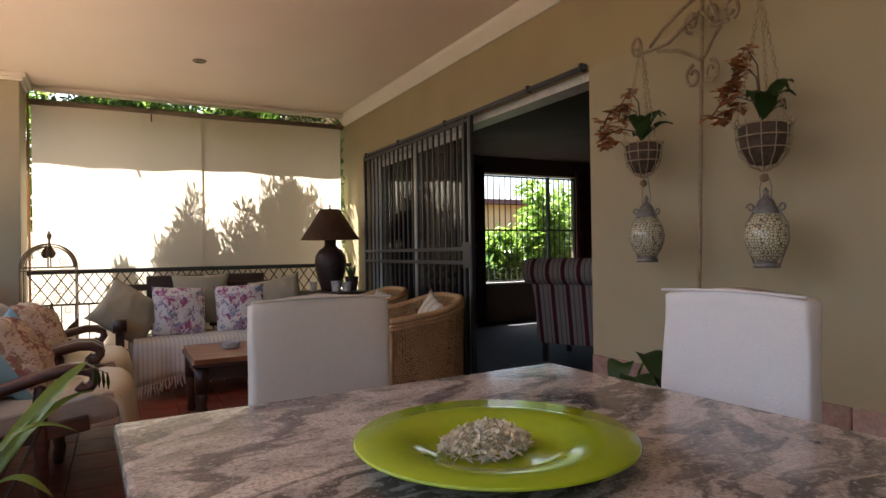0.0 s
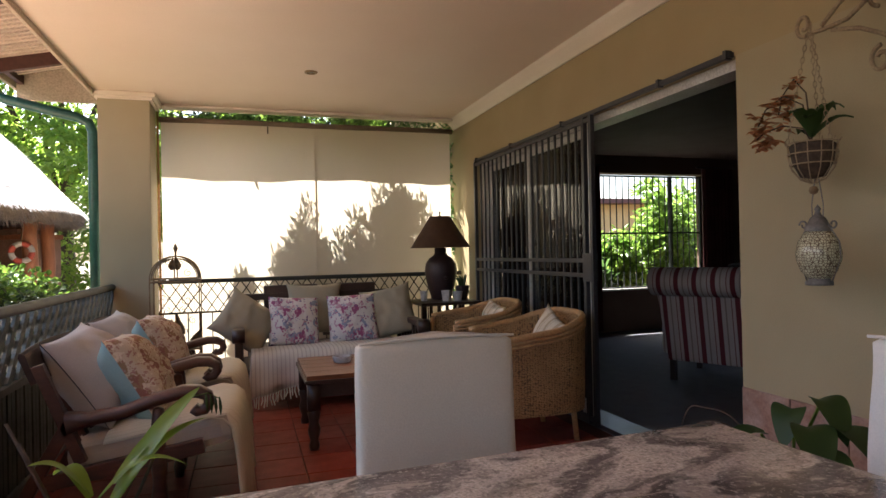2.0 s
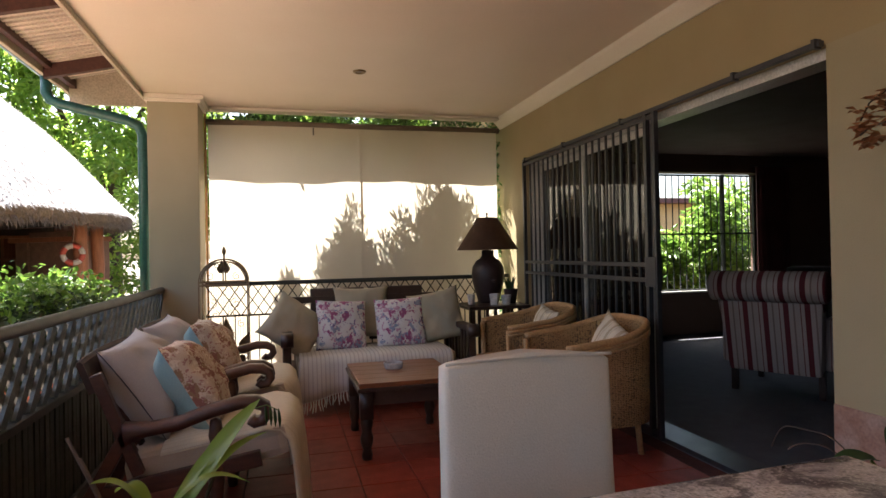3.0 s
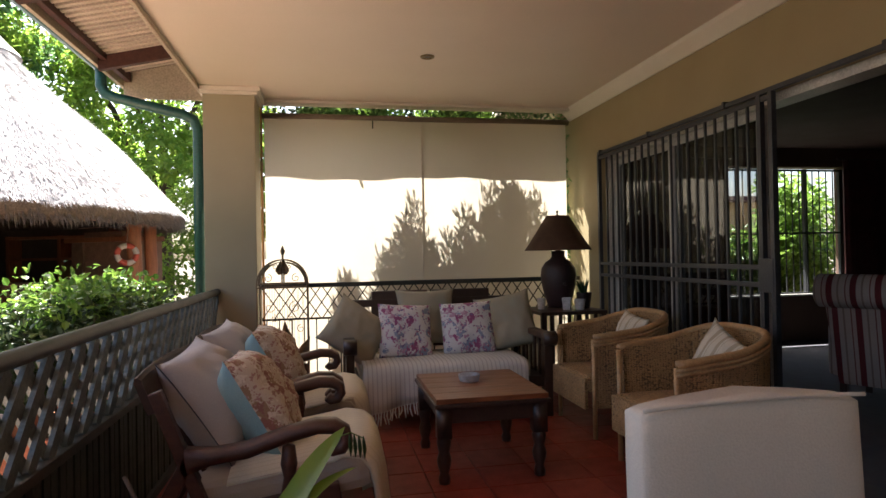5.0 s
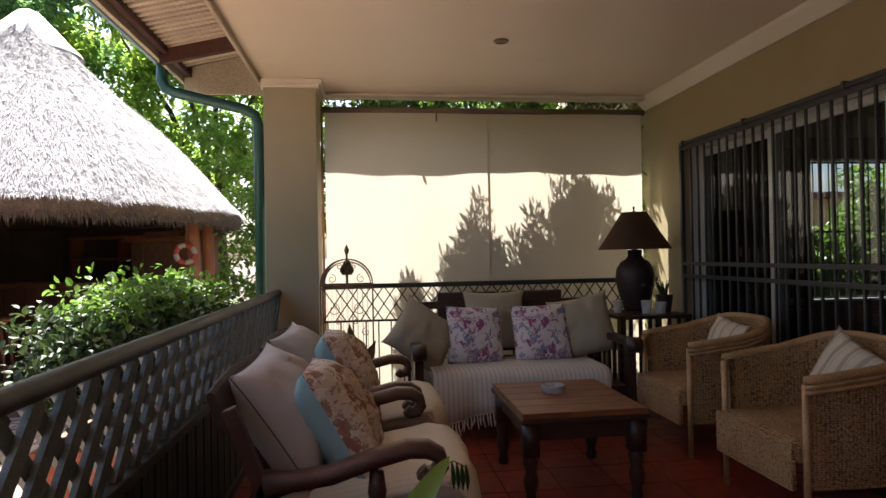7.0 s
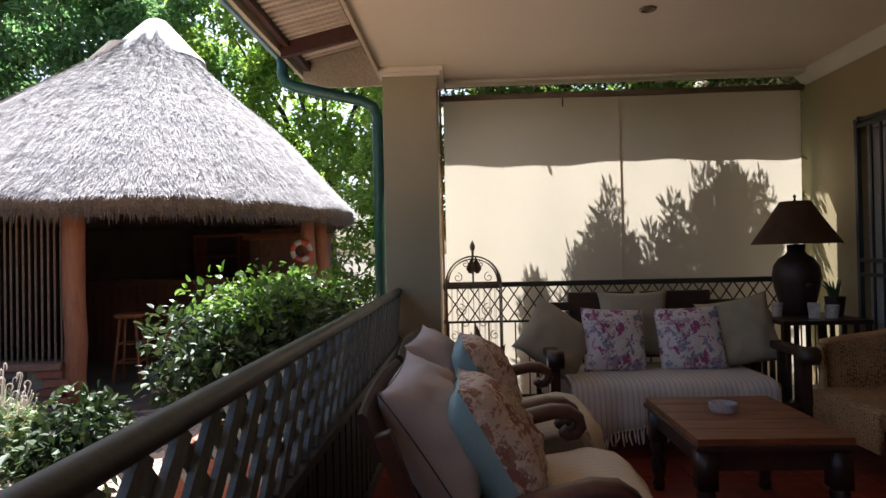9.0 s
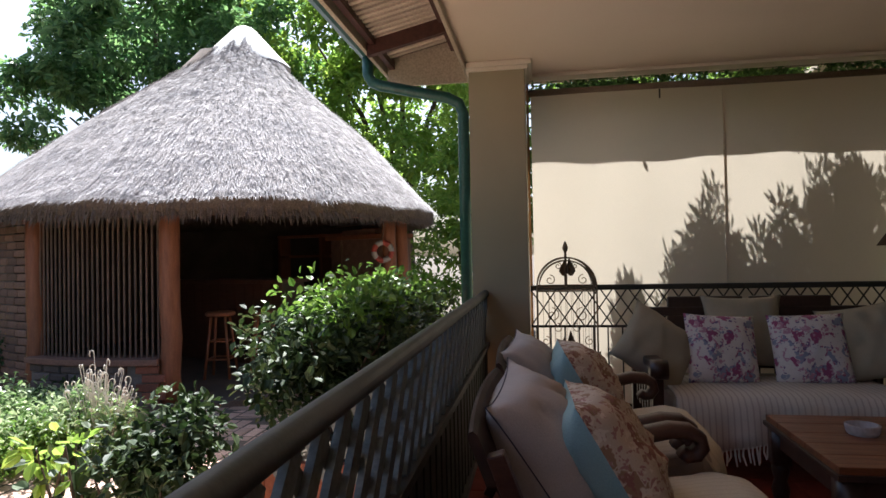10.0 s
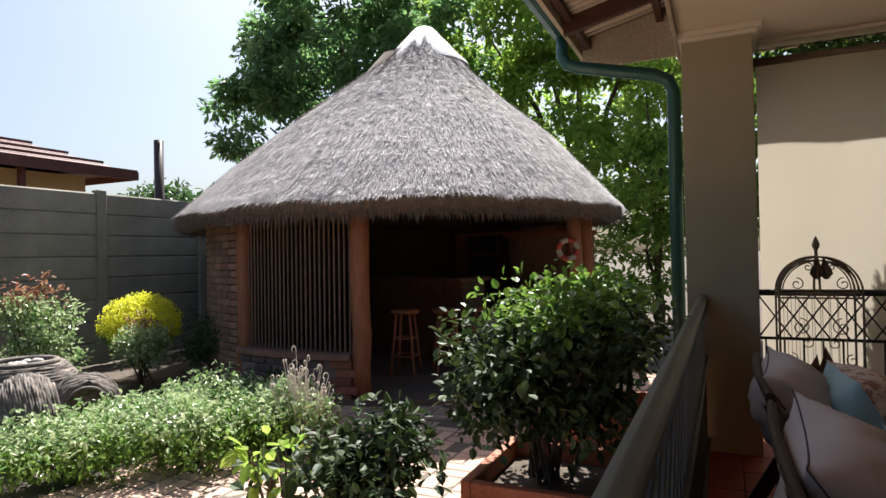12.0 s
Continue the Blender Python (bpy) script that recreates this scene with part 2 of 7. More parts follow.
for y in (-1.6, 0.0, 1.6, 3.2, 4.8, 6.05):
    rb = box(-1.70, -0.99, y - 0.025, y + 0.025, -0.06, 0.06)
    for v in rb.verts:
        v.co.z += 2.80 + (v.co.x + 1.35) * 0.23
    part("rafter", rb, M_BEAM, roof, "red-brown rafter", bevel=0.003)
for x, z in ((-1.66, 2.735), (-1.16, 2.85)):
    part("purlin", box(x - 0.022, x + 0.022, -2.6, 6.62, z, z + 0.075), M_BEAM, roof, "red-brown purlin", bevel=0.003)
part("eave_board", box(-1.70, -0.99, 6.62, 6.65, 2.60, 2.93), M_FASCIA, roof, "cream eave end board", bevel=0.003)
part("soffit_edge", box(-1.055, -1.031, -2.6, 6.84, 2.60, 2.97), M_FASCIA, roof, "cream board at the ceiling edge", bevel=0.003)
part("fascia", box(-1.735, -1.705, -2.6, 7.13, 2.70, 2.86), M_FASCIA, roof, "cream fascia board", bevel=0.003)
bm = bmesh.new()
prof = [(-1.74, 2.85), (-1.745, 2.76), (-1.80, 2.745), (-1.85, 2.77), (-1.855, 2.86), (-1.85, 2.86), (-1.843, 2.775), (-1.80, 2.752), (-1.75, 2.765), (-1.747, 2.85)]
A = [bm.verts.new((x, -2.6, z)) for x, z in prof]
B = [bm.verts.new((x, 6.4, z)) for x, z in prof]
for i in range(len(prof)):
    j = (i + 1) % len(prof)
    bm.faces.new((A[i], B[i], B[j], A[j]))
gutter = tagged(thing("gutter"), "teal green roof gutter with a bent downpipe", "gutter")
part("trough", bm, M_GREEN_PIPE, gutter)
part("downpipe", tube([(-1.78, 6.33, 2.76), (-1.78, 6.33, 2.62), (-1.75, 6.33, 2.56), (-1.68, 6.33, 2.53), (-1.18, 6.38, 2.42), (-1.10, 6.40, 2.38), (-1.07, 6.41, 2.30), (-1.07, 6.42, -0.1)], 0.042, 10), M_GREEN_PIPE, gutter, smooth=True)

# sliding door opening: frame, glass leaves, security gate
door = tagged(thing("door_1"), "open white aluminium sliding glass door", "door", "", "structure")
part("head_frame", box(2.44, 2.58, 2.77, 6.15, 2.045, 2.098), M_ALU, door, "white aluminium head", bevel=0.003)
for y0, y1 in ((6.10, 6.148), (2.772, 2.80)):
    part("jamb", box(2.44, 2.58, y0, y1, 0.03, 2.045), M_ALU, door, bevel=0.003)
part("sill", box(2.40, 2.62, 2.77, 6.15, 0.0, 0.03), M_GATE, door, bevel=0.003)
for y0, y1, x in ((4.17, 5.16, 2.47), (5.11, 6.10, 2.52)):
    leaf = part("sliding_leaf", box(x - 0.02, x + 0.02, y0, y0 + 0.055, 0.035, 2.04), M_ALU, door, "white framed sliding glass leaf", bevel=0.003)
    part("stile", box(x - 0.02, x + 0.02, y1 - 0.055, y1, 0.035, 2.04), M_ALU, leaf, bevel=0.003)
    for z0, z1 in ((0.035, 0.13), (1.985, 2.04)):
        part("rail", box(x - 0.018, x + 0.018, y0 + 0.056, y1 - 0.056, z0, z1), M_ALU, leaf, bevel=0.003)
    g = part("pane", box(x - 0.003, x + 0.003, y0 + 0.05, y1 - 0.05, 0.12, 1.99), M_GLASS, leaf, "clear glass")
    g.visible_shadow = False
gate = tagged(thing("security_gate"), "dark painted steel sliding security gate with upright bars", "gate")
GX = 2.365
part("track", box(2.368, 2.398, 2.775, 6.18, 2.092, 2.118), M_GATE, gate, "steel head track", bevel=0.004)
for y in (2.80, 3.3, 4.4, 5.3, 6.12):
    part("bracket", box(2.36, 2.398, y - 0.01, y + 0.01, 2.085, 2.128), M_GATE, gate)
for y in (3.99, 4.08, 6.13):
    part("gate_post", box(GX - 0.016, GX + 0.016, y - 0.016, y + 0.016, 0.02, 2.085), M_GATE, gate, bevel=0.003)
for z in (1.02, 1.12, 0.06, 2.06):
    part("cross_bar", box(GX - 0.012, GX + 0.012, 4.0, 6.13, z - 0.014, z + 0.014), M_GATE, gate, bevel=0.002)
for i in range(19):
    y = 4.185 + i * 0.1
    part("upright_bar", box(GX - 0.007, GX + 0.007, y - 0.007, y + 0.007, 0.06, 2.06), M_GATE, gate)
part("lock_box", box(GX - 0.02, GX + 0.03, 3.985, 4.10, 0.98, 1.17), M_GATE, gate, "steel lock box", bevel=0.004)

# room behind the sliding door
structure("floor_room", box(2.4, 8.2, -1.2, 8.1, -0.2, -0.002), M_CARPET, "grey carpeted floor of the dark room", "floor")
structure("ceiling_room", box(2.62, 8.2, -1.2, 8.1, 2.55, 2.62), M_ROOMCEIL, "sitting room ceiling with the dimness in its colour", "ceiling")
structure("wall_room_east", box(8.2, 8.4, -1.2, 8.3, -0.2, 2.7), M_ROOM, "red plastered room wall, darkened for the dim room", "wall")
structure("wall_room_south", box(2.62, 8.4, -1.4, -1.2, -0.2, 2.7), M_ROOM, "plastered room wall, darkened for the dim room", "wall")
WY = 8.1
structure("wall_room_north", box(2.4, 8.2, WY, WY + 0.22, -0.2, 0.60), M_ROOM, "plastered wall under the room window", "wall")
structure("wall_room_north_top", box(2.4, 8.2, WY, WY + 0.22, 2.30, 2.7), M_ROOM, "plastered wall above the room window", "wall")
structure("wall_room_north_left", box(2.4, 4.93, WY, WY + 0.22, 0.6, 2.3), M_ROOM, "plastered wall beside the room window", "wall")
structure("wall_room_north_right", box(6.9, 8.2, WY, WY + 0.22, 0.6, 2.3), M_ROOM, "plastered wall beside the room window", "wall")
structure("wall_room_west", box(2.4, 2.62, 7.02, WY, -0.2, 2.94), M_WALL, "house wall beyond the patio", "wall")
# added eave, overlong so that it keeps sun off wall and carpet
structure("roof_sun_block", box(2.12, 9.3, 7.185, 9.4, 2.95, 3.02), M_FASCIA, "added eave that blocks sun from the room and side wall", "roof")
window = tagged(thing("window_1"), "wide room window with dark upright burglar bars", "window", "", "structure")
for x in (4.955, 6.32, 6.88):
    part("window_frame", box(x - 0.025, x + 0.025, WY + 0.08, WY + 0.13, 0.62, 2.28), M_GATE, window, bevel=0.003)
for z in (0.62, 1.42, 2.26):
    part("cross_bar", box(4.93, 6.9, WY + 0.05, WY + 0.075, z - 0.012, z + 0.012), M_GATE, window)
part("window_sill", box(4.88, 6.95, WY - 0.03, WY + 0.2, 0.585, 0.612), M_ALU, window, bevel=0.004)
for i in range(18):
    x = 5.03 + i * 0.106
    part("burglar_bar", box(x - 0.006, x + 0.006, WY + 0.055, WY + 0.067, 0.62, 2.26), M_GATE, window)

# garden ground and paving
bm = bmesh.new()
GZ = -0.15
bmesh.ops.create_grid(bm, x_segments=2, y_segments=2, size=600)
moved(bm, Matrix.Translation((0, 0, GZ - 0.03)))
structure("ground", bm, M_GROUND, "dark garden soil reaching into the distance", "ground")
paving = structure("pavement", box(-4.6, -1.06, 0.5, 9.6, GZ - 0.06, GZ - 0.008), M_JOINT, "clay brick paving laid in a basket weave", "paving")

# left railing: round top rail, wooden lattice, boarded foot
RX = -0.922
railing = tagged(thing("patio_railing"), "dark green wooden patio railing with lattice and boards", "railing")
part("top_rail", tube([(RX, -2.6, 0.955), (RX, 6.30, 0.955)], 0.028, 14), M_RAIL, railing, smooth=True)
part("mid_rail", box(RX - 0.03, RX + 0.025, -2.6, 6.3, 0.570, 0.605), M_RAIL, railing, bevel=0.004)
part("foot_rail", box(RX - 0.03, RX + 0.025, -2.6, 6.3, 0.04, 0.09), M_RAIL, railing, bevel=0.004)
for y in (-1.2, 0.8, 2.2):
    part("post", box(RX - 0.035, RX + 0.03, y - 0.035, y + 0.035, 0.0, 0.93), M_RAIL, railing, bevel=0.005)


def slat_mesh(name, y0, z0, y1, z1, w, d):
    """A flat lattice strip from (y0, z0) to (y1, z1), w wide in its plane and d deep."""
    bm = bmesh.new()
    a, b = Vector((0, y0, z0)), Vector((0, y1, z1))
    t = (b - a).normalized()
    s = Vector((0, -t.z, t.y)) * (w / 2)
    v = []
    for x in (-d / 2, d / 2):
        for p in (a - s, a + s, b + s, b - s):
            v.append(bm.verts.new((x, p.y, p.z)))
    for f in ((0, 1, 2, 3), (7, 6, 5, 4), (0, 4, 5, 1), (1, 5, 6, 2), (2, 6, 7, 3), (3, 7, 4, 0)):
        bm.faces.new([v[i] for i in f])
    bmesh.ops.recalc_face_normals(bm, faces=bm.faces[:])
    me = bpy.data.meshes.new(name)
    bm.to_mesh(me)
    bm.free()
    return me


sl_a = slat_mesh("lattice_slat", 0, 0.60, 0.29, 0.93, 0.046, 0.016)
sl_b = slat_mesh("lattice_slat", 0.29, 0.60, 0, 0.93, 0.046, 0.016)
for me in (sl_a, sl_b):
    me.materials.append(M_LATTICE)
for i in range(50):
    y = 0.9 + i * 0.135
    if y + 0.29 > 6.33:
        break
    for me, dx in ((sl_a, 0.0085), (sl_b, -0.0085)):
        s = new("lattice_slat", me)
        s.parent = railing
        s.location = (RX + dx - 0.005, y, 0)
bm = bmesh.new()
for z0, z1 in ((0.09, 0.57),):
    box(-0.009, 0.009, -0.028, 0.028, z0, z1, bm)
bmesh.ops.bevel(bm, geom=[e for e in bm.edges if abs(e.verts[0].co.z - e.verts[1].co.z) > 0.1], offset=0.007, segments=2, affect="EDGES")
bd = bpy.data.meshes.new("board")
bm.to_mesh(bd)
bm.free()
bd.materials.append(M_BOARD)
for i in range(94):
    s = new("board", bd)
    s.parent = railing
    s.location = (RX - 0.002 + 0.003 * (i % 2), 0.75 + i * 0.059, 0)

# far railing: iron lattice and bars
far_rail = tagged(thing("iron_balustrade"), "dark iron balustrade with diamond lattice above upright bars", "balustrade")
FY = 6.6
part("top_rail", box(-0.60, 2.36, FY - 0.022, FY + 0.022, 0.955, 0.995), M_RAIL, far_rail, bevel=0.008)
part("mid_rail", box(-0.60, 2.36, FY - 0.008, FY + 0.008, 0.672, 0.69), M_IRON, far_rail)
part("foot_rail", box(-0.60, 2.36, FY - 0.01, FY + 0.01, 0.08, 0.10), M_IRON, far_rail)
for i in range(28):
    x = -0.56 + i * 0.106
    part("bar", tube([(x, FY, 0.09), (x, FY, 0.68)], 0.006, 6), M_IRON, far_rail)
for i in range(29):
    x = -0.60 + i * 0.104
    if x + 0.19 < 2.36:
        part("lattice_bar", tube([(x, FY - 0.004, 0.685), (x + 0.19, FY - 0.004, 0.96)], 0.0055, 6), M_IRON, far_rail)
        part("lattice_bar", tube([(x + 0.19, FY + 0.005, 0.685), (x, FY + 0.005, 0.96)], 0.0055, 6), M_IRON, far_rail)

# roll-down canvas blind
M_GUIDE = mat("orange_timber", (0.42, 0.22, 0.09), (0.32, 0.16, 0.065), 6, 0.6, 0.2, 50)
M_ROLLER = mat("brown_roller_canvas", (0.20, 0.155, 0.11), (0.15, 0.115, 0.08), 6, 0.8, 0.2, 120)
blind = tagged(thing("roll_down_blind"), "cream canvas roll-down blind lowered over the patio end", "blind")
bm = bmesh.new()
nx, nz = 90, 46
grid = [[bm.verts.new((-0.57 + 2.87 * i / nx,
                       6.735 + 0.006 * math.sin(i * 0.35) * math.sin(0.5 + j * 0.05) + 0.009 * math.sin(i * 0.11 + 1.0 + j * 0.03) + 0.012 * math.sin(j * 0.09),
                       0.02 + 2.46 * j / nz)) for j in range(nz + 1)] for i in range(nx + 1)]
for i in range(nx):
    for j in range(nz):
        bm.faces.new((grid[i][j], grid[i + 1][j], grid[i + 1][j + 1], grid[i][j + 1]))
part("canvas", bm, M_BLIND, blind, "translucent cream canvas", True)
part("roller", tube([(-0.59, 6.735, 2.505), (2.33, 6.735, 2.505)], 0.027, 12), M_ROLLER, blind, "rolled canvas head", True)
part("seam", box(0.853, 0.873, 6.700, 6.706, 0.03, 2.45), M_BLIND, blind, "stitched seam")
part("bottom_bar", tube([(-0.575, 6.735, 0.02), (2.31, 6.735, 0.02)], 0.016, 8), M_ALU, blind)
part("guide_post", box(-0.604, -0.585, 6.712, 6.742, 0.0, 2.60), M_GUIDE, blind, "orange-brown timber guide")
part("pull_cord", tube([(0.40, 6.69, 2.47), (0.40, 6.69, 2.40)], 0.006, 6), M_IRON, blind)

# ---- thatched garden hut ----
HX, HY, HA, HB, HT = -5.09, 9.88, 2.94, 3.475, 0.773
APEX = (-4.75, 10.23, 4.63)
EAVE = 1.70


def hut_at(angle, k=1.0, z=0.0):
    """A place on the hut's oval plan, at k of the eave's size."""
    a = radians(angle)
    X, Y = HA * k * math.cos(a), HB * k * math.sin(a)
    return Vector((HX + X * math.cos(HT) - Y * math.sin(HT), HY + X * math.sin(HT) + Y * math.cos(HT), z))


M_THATCH = mat("grey_thatch", (0.37, 0.335, 0.325), (0.20, 0.175, 0.165), 14, 0.9, 1.0, 85, fine=0.6, stretch=(1, 1, 0.7))
M_STRAW = mat("thatch_straw", (0.56, 0.525, 0.525), (0.20, 0.172, 0.172), 11, 0.9, 0, 50, fine=0.7)
# darker copy of the thatch: eave shade painted into underside, lip and fringe
M_STRAW_SHADED = mat("shaded_thatch", (0.16, 0.115, 0.085), (0.09, 0.065, 0.05), 9, 0.95, 0.5, 60, fine=0.4)
M_CAPCEMENT = mat("white_cement_cap", (0.78, 0.76, 0.72), (0.66, 0.63, 0.59), 4, 0.85, 0.4, 30)
M_POLE = mat("orange_brown_pole", (0.34, 0.125, 0.055), (0.22, 0.075, 0.035), 5, 0.55, 0.3, 40, stretch=(8, 8, 1), spread=0.15)
M_BRICK = mat("brown_face_brick", (0.24, 0.135, 0.09), (0.16, 0.09, 0.065), 9, 0.85, 0.4, 60, spread=0.3)
M_MORTAR = mat("mortar", (0.22, 0.19, 0.16), None, 20, 0.95, 0.3, 80)
M_SLATE = mat("slate_stone", (0.17, 0.12, 0.10), (0.10, 0.085, 0.08), 6, 0.8, 0.5, 40, spread=0.35)
M_ENDBRICK = mat("red_brick", (0.30, 0.115, 0.07), (0.20, 0.08, 0.05), 9, 0.85, 0.4, 60, spread=0.3)
M_REED = mat("pale_reed", (0.17, 0.11, 0.08), (0.10, 0.065, 0.05), 9, 0.7, 0.1, 50, spread=0.2)
M_BARWOOD = mat("bar_timber", (0.12, 0.045, 0.022), (0.07, 0.026, 0.014), 5, 0.5, 0.2, 40, stretch=(1, 6, 6))
M_LEDGE = mat("red_oxide_screed", (0.30, 0.15, 0.10), (0.21, 0.11, 0.075), 5, 0.7, 0.2, 60, spread=0.2)
M_HUTFLOOR = mat("hut_screed", (0.16, 0.11, 0.085), (0.11, 0.08, 0.06), 4, 0.8, 0.2, 60)
# near-black plaster carries the shade inside the hut
M_SHADOWWALL = mat("shaded_plaster", (0.10, 0.07, 0.055), (0.06, 0.042, 0.033), 3, 0.85, 0.2, 50)


def thatch_surface(u, v):
    """Roof surface: u turns round the plan, v runs from eave (0) to apex (1), with a slightly sagging, uneven face."""
    e = hut_at(u, 1.0)
    p = Vector((e.x, e.y, EAVE + 0.10)).lerp(Vector(APEX), v)
    p.z += 0.16 * math.sin(math.pi * v) * (1 - v) - 0.10 * math.sin(math.pi * v) * v
    q = Vector((math.cos(radians(u)) * 3.1, math.sin(radians(u)) * 3.1, v * 5))
    p.z += 0.05 * noise.noise(q * 0.9) + 0.022 * noise.noise(q * 3.7)
    return p


hut = tagged(thing("thatched_hut", HX, HY, GZ), "round garden bar hut with a weathered grey thatched roof", "hut")
to_hut = Matrix.Translation((-HX, -HY, -GZ))
bm = bmesh.new()
nu, nv = 150, 44
rings = [[bm.verts.new(thatch_surface(360 * i / nu, (j / nv) * 0.97)) for i in range(nu)] for j in range(nv + 1)]
under = [[bm.verts.new(hut_at(360 * i / nu, k, z + 0.02 * math.sin(i * 2.1))) for i in range(nu)] for k, z in ((1.0, EAVE), (0.965, EAVE - 0.06), (0.86, EAVE + 0.06))]
seq = rings
for A, B in zip(seq, seq[1:]):
    for i in range(nu):
        j = (i + 1) % nu
        bm.faces.new((A[i], A[j], B[j], B[i]))
lip = bmesh.new()
lips = [[lip.verts.new(v.co) for v in row] for row in under[::-1] + [rings[0]]]
for A, B in zip(lips, lips[1:]):
    for i in range(nu):
        j = (i + 1) % nu
        lip.faces.new((A[i], A[j], B[j], B[i]))
for row in under:
    for v in row:
        bm.verts.remove(v)
part("thatch", moved(bm, to_hut), M_THATCH, hut, "weathered grey thatch", True)
part("eave_lip", moved(lip, to_hut), M_STRAW_SHADED, hut, "cut edge of the thatch with shade in its colour", True)
bm = bmesh.new()
inner = [[bm.verts.new(hut_at(360 * i / 60, k, z)) for i in range(60)] for k, z in ((0.88, EAVE + 0.05), (0.45, 2.85), (0.05, 4.2))]
for A, B in zip(inner, inner[1:]):
    for i in range(60):
        j = (i + 1) % 60
        bm.faces.new((A[i], A[j], B[j], B[i]))
part("thatch_underside", moved(bm, to_hut), M_STRAW_SHADED, hut, "underside of the thatch with shade in its colour", True)
# loose straw ends over the thatch
rs = random.Random(7)
verts, faces = [], []
for k in range(150000):
    u = rs.uniform(0, 360)
    v = rs.random() ** 1.35 * 0.94
    if k % 14 == 0:
        v = rs.uniform(0, 0.03)
    course = (int(v * 17) + 0.15 + 0.6 * rs.random()) / 17 if k % 5 > 3 else v
    p = thatch_surface(u, min(0.95, course))
    d = (thatch_surface(u, max(0.0, course - 0.02)) - thatch_surface(u, course + 0.0)) if course > 0.02 else (thatch_surface(u, 0.0) - thatch_surface(u, 0.02))
    d = d.normalized()
    out = (p - Vector((APEX[0], APEX[1], p.z))).normalized()
    nrm = (out * 0.72 + Vector((0, 0, 0.69))).normalized()
    side = d.cross(nrm).normalized()
    L = rs.uniform(0.05, 0.12)
    w = rs.uniform(0.0015, 0.004)
    tip = p + d * L + nrm * rs.uniform(0.0, 0.042) + side * rs.uniform(-0.020, 0.020)
    b = p + nrm * 0.004
    i0 = len(verts)
    for q in (b - side * w, b + side * w, tip + side * w * 0.3):
        verts.append((q.x - HX, q.y - HY, q.z - GZ))
    faces.append((i0, i0 + 1, i0 + 2))
me = bpy.data.meshes.new("straw")
me.from_pydata(verts, [], faces)
me.materials.append(M_STRAW)
straw = new("straw", me)
straw.parent = hut
tagged(straw, "loose grey straw ends", "", "", "stuff")
verts, faces = [], []
for k in range(9000):
    u, kk = rs.uniform(0, 360), rs.uniform(0.955, 1.005)
    p = hut_at(u, kk, EAVE + rs.uniform(-0.05, 0.06)) - Vector((HX, HY, GZ))
    o = (hut_at(u, 1.0) - hut_at(u, 0.9)).normalized()
    t = Vector((-o.y, o.x, 0)) * rs.uniform(0.003, 0.007)
    q = p + o * rs.uniform(0.0, 0.06) + Vector((rs.uniform(-0.012, 0.012), rs.uniform(-0.012, 0.012), -rs.uniform(0.05, 0.13)))
    i0 = len(verts)
    verts += [tuple(p - t), tuple(p + t), tuple(q)]
    faces.append((i0, i0 + 1, i0 + 2))
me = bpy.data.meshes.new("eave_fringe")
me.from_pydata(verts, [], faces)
me.materials.append(M_STRAW_SHADED)
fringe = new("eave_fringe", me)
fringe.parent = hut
tagged(fringe, "ragged straw fringe with eave shade in its colour", "", "", "stuff")
ax, ay = APEX[0] - HX, APEX[1] - HY
part("roof_cap", lathe([(0.66, 4.04 - GZ), (0.63, 4.09 - GZ), (0.50, 4.22 - GZ), (0.37, 4.37 - GZ), (0.25, 4.50 - GZ), (0.21, 4.545 - GZ), (0.19, 4.57 - GZ), (0.13, 4.625 - GZ), (0.05, 4.66 - GZ), (0.0, 4.665 - GZ)], 32, None, (ax, ay)), M_CAPCEMENT, hut, "white cement ridge cap", True)
bm = bmesh.new()
fl = [bm.verts.new(hut_at(360 * i / 48, 0.9, GZ + 0.05) - Vector((HX, HY, GZ))) for i in range(48)]
lo = [bm.verts.new(hut_at(360 * i / 48, 0.9, GZ - 0.05) - Vector((HX, HY, GZ))) for i in range(48)]
bm.faces.new(fl)
for i in range(48):
    bm.faces.new((lo[i], lo[(i + 1) % 48], fl[(i + 1) % 48], fl[i]))
part("floor_slab", bm, M_HUTFLOOR, hut, "worn screed step and floor")


def local(p):
    return Vector((p.x - HX, p.y - HY, p.z - GZ))


# timber posts and the ring beam under the eaves
for a, r in ((-148, 0.085), (-116, 0.095), (-55.5, 0.085), (-38, 0.08), (-10, 0.08)):
    p, q = local(hut_at(a, 0.86, GZ)), local(hut_at(a, 0.86, EAVE + 0.10))
    n = 6
    part("post", tube([p.lerp(q, i / n) + Vector((0.008 * math.sin(i * 2 + a), 0.008 * math.cos(i * 3), 0)) for i in range(n + 1)], r, 12), M_POLE, hut, "rough orange-brown timber post", True)
bm = bmesh.new()
tube([local(hut_at(a, 0.87, EAVE + 0.03)) for a in range(-185, 25, 5)], 0.06, 8, bm)
part("ring_beam", bm, M_POLE, hut, "timber ring beam", True)
# low stone wall with ledge, reed screen above, brick pier
bm = bmesh.new()
for r0, r1, z0, z1, nm in ((0.83, 0.885, 0.0, 0.42, "w"),):
    st = []
    for a in range(-148, -117, 2):
        st.append([bm.verts.new(local(hut_at(a, k, GZ + z))) for k, z in ((r0, z0), (r1, z0), (r1, z1), (r0, z1))])
    for A, B in zip(st, st[1:]):
        for i in range(4):
            bm.faces.new((A[i], A[(i + 1) % 4], B[(i + 1) % 4], B[i]))
    bm.faces.new(st[0])
    bm.faces.new(st[-1][::-1])
bmesh.ops.recalc_face_normals(bm, faces=bm.faces[:])
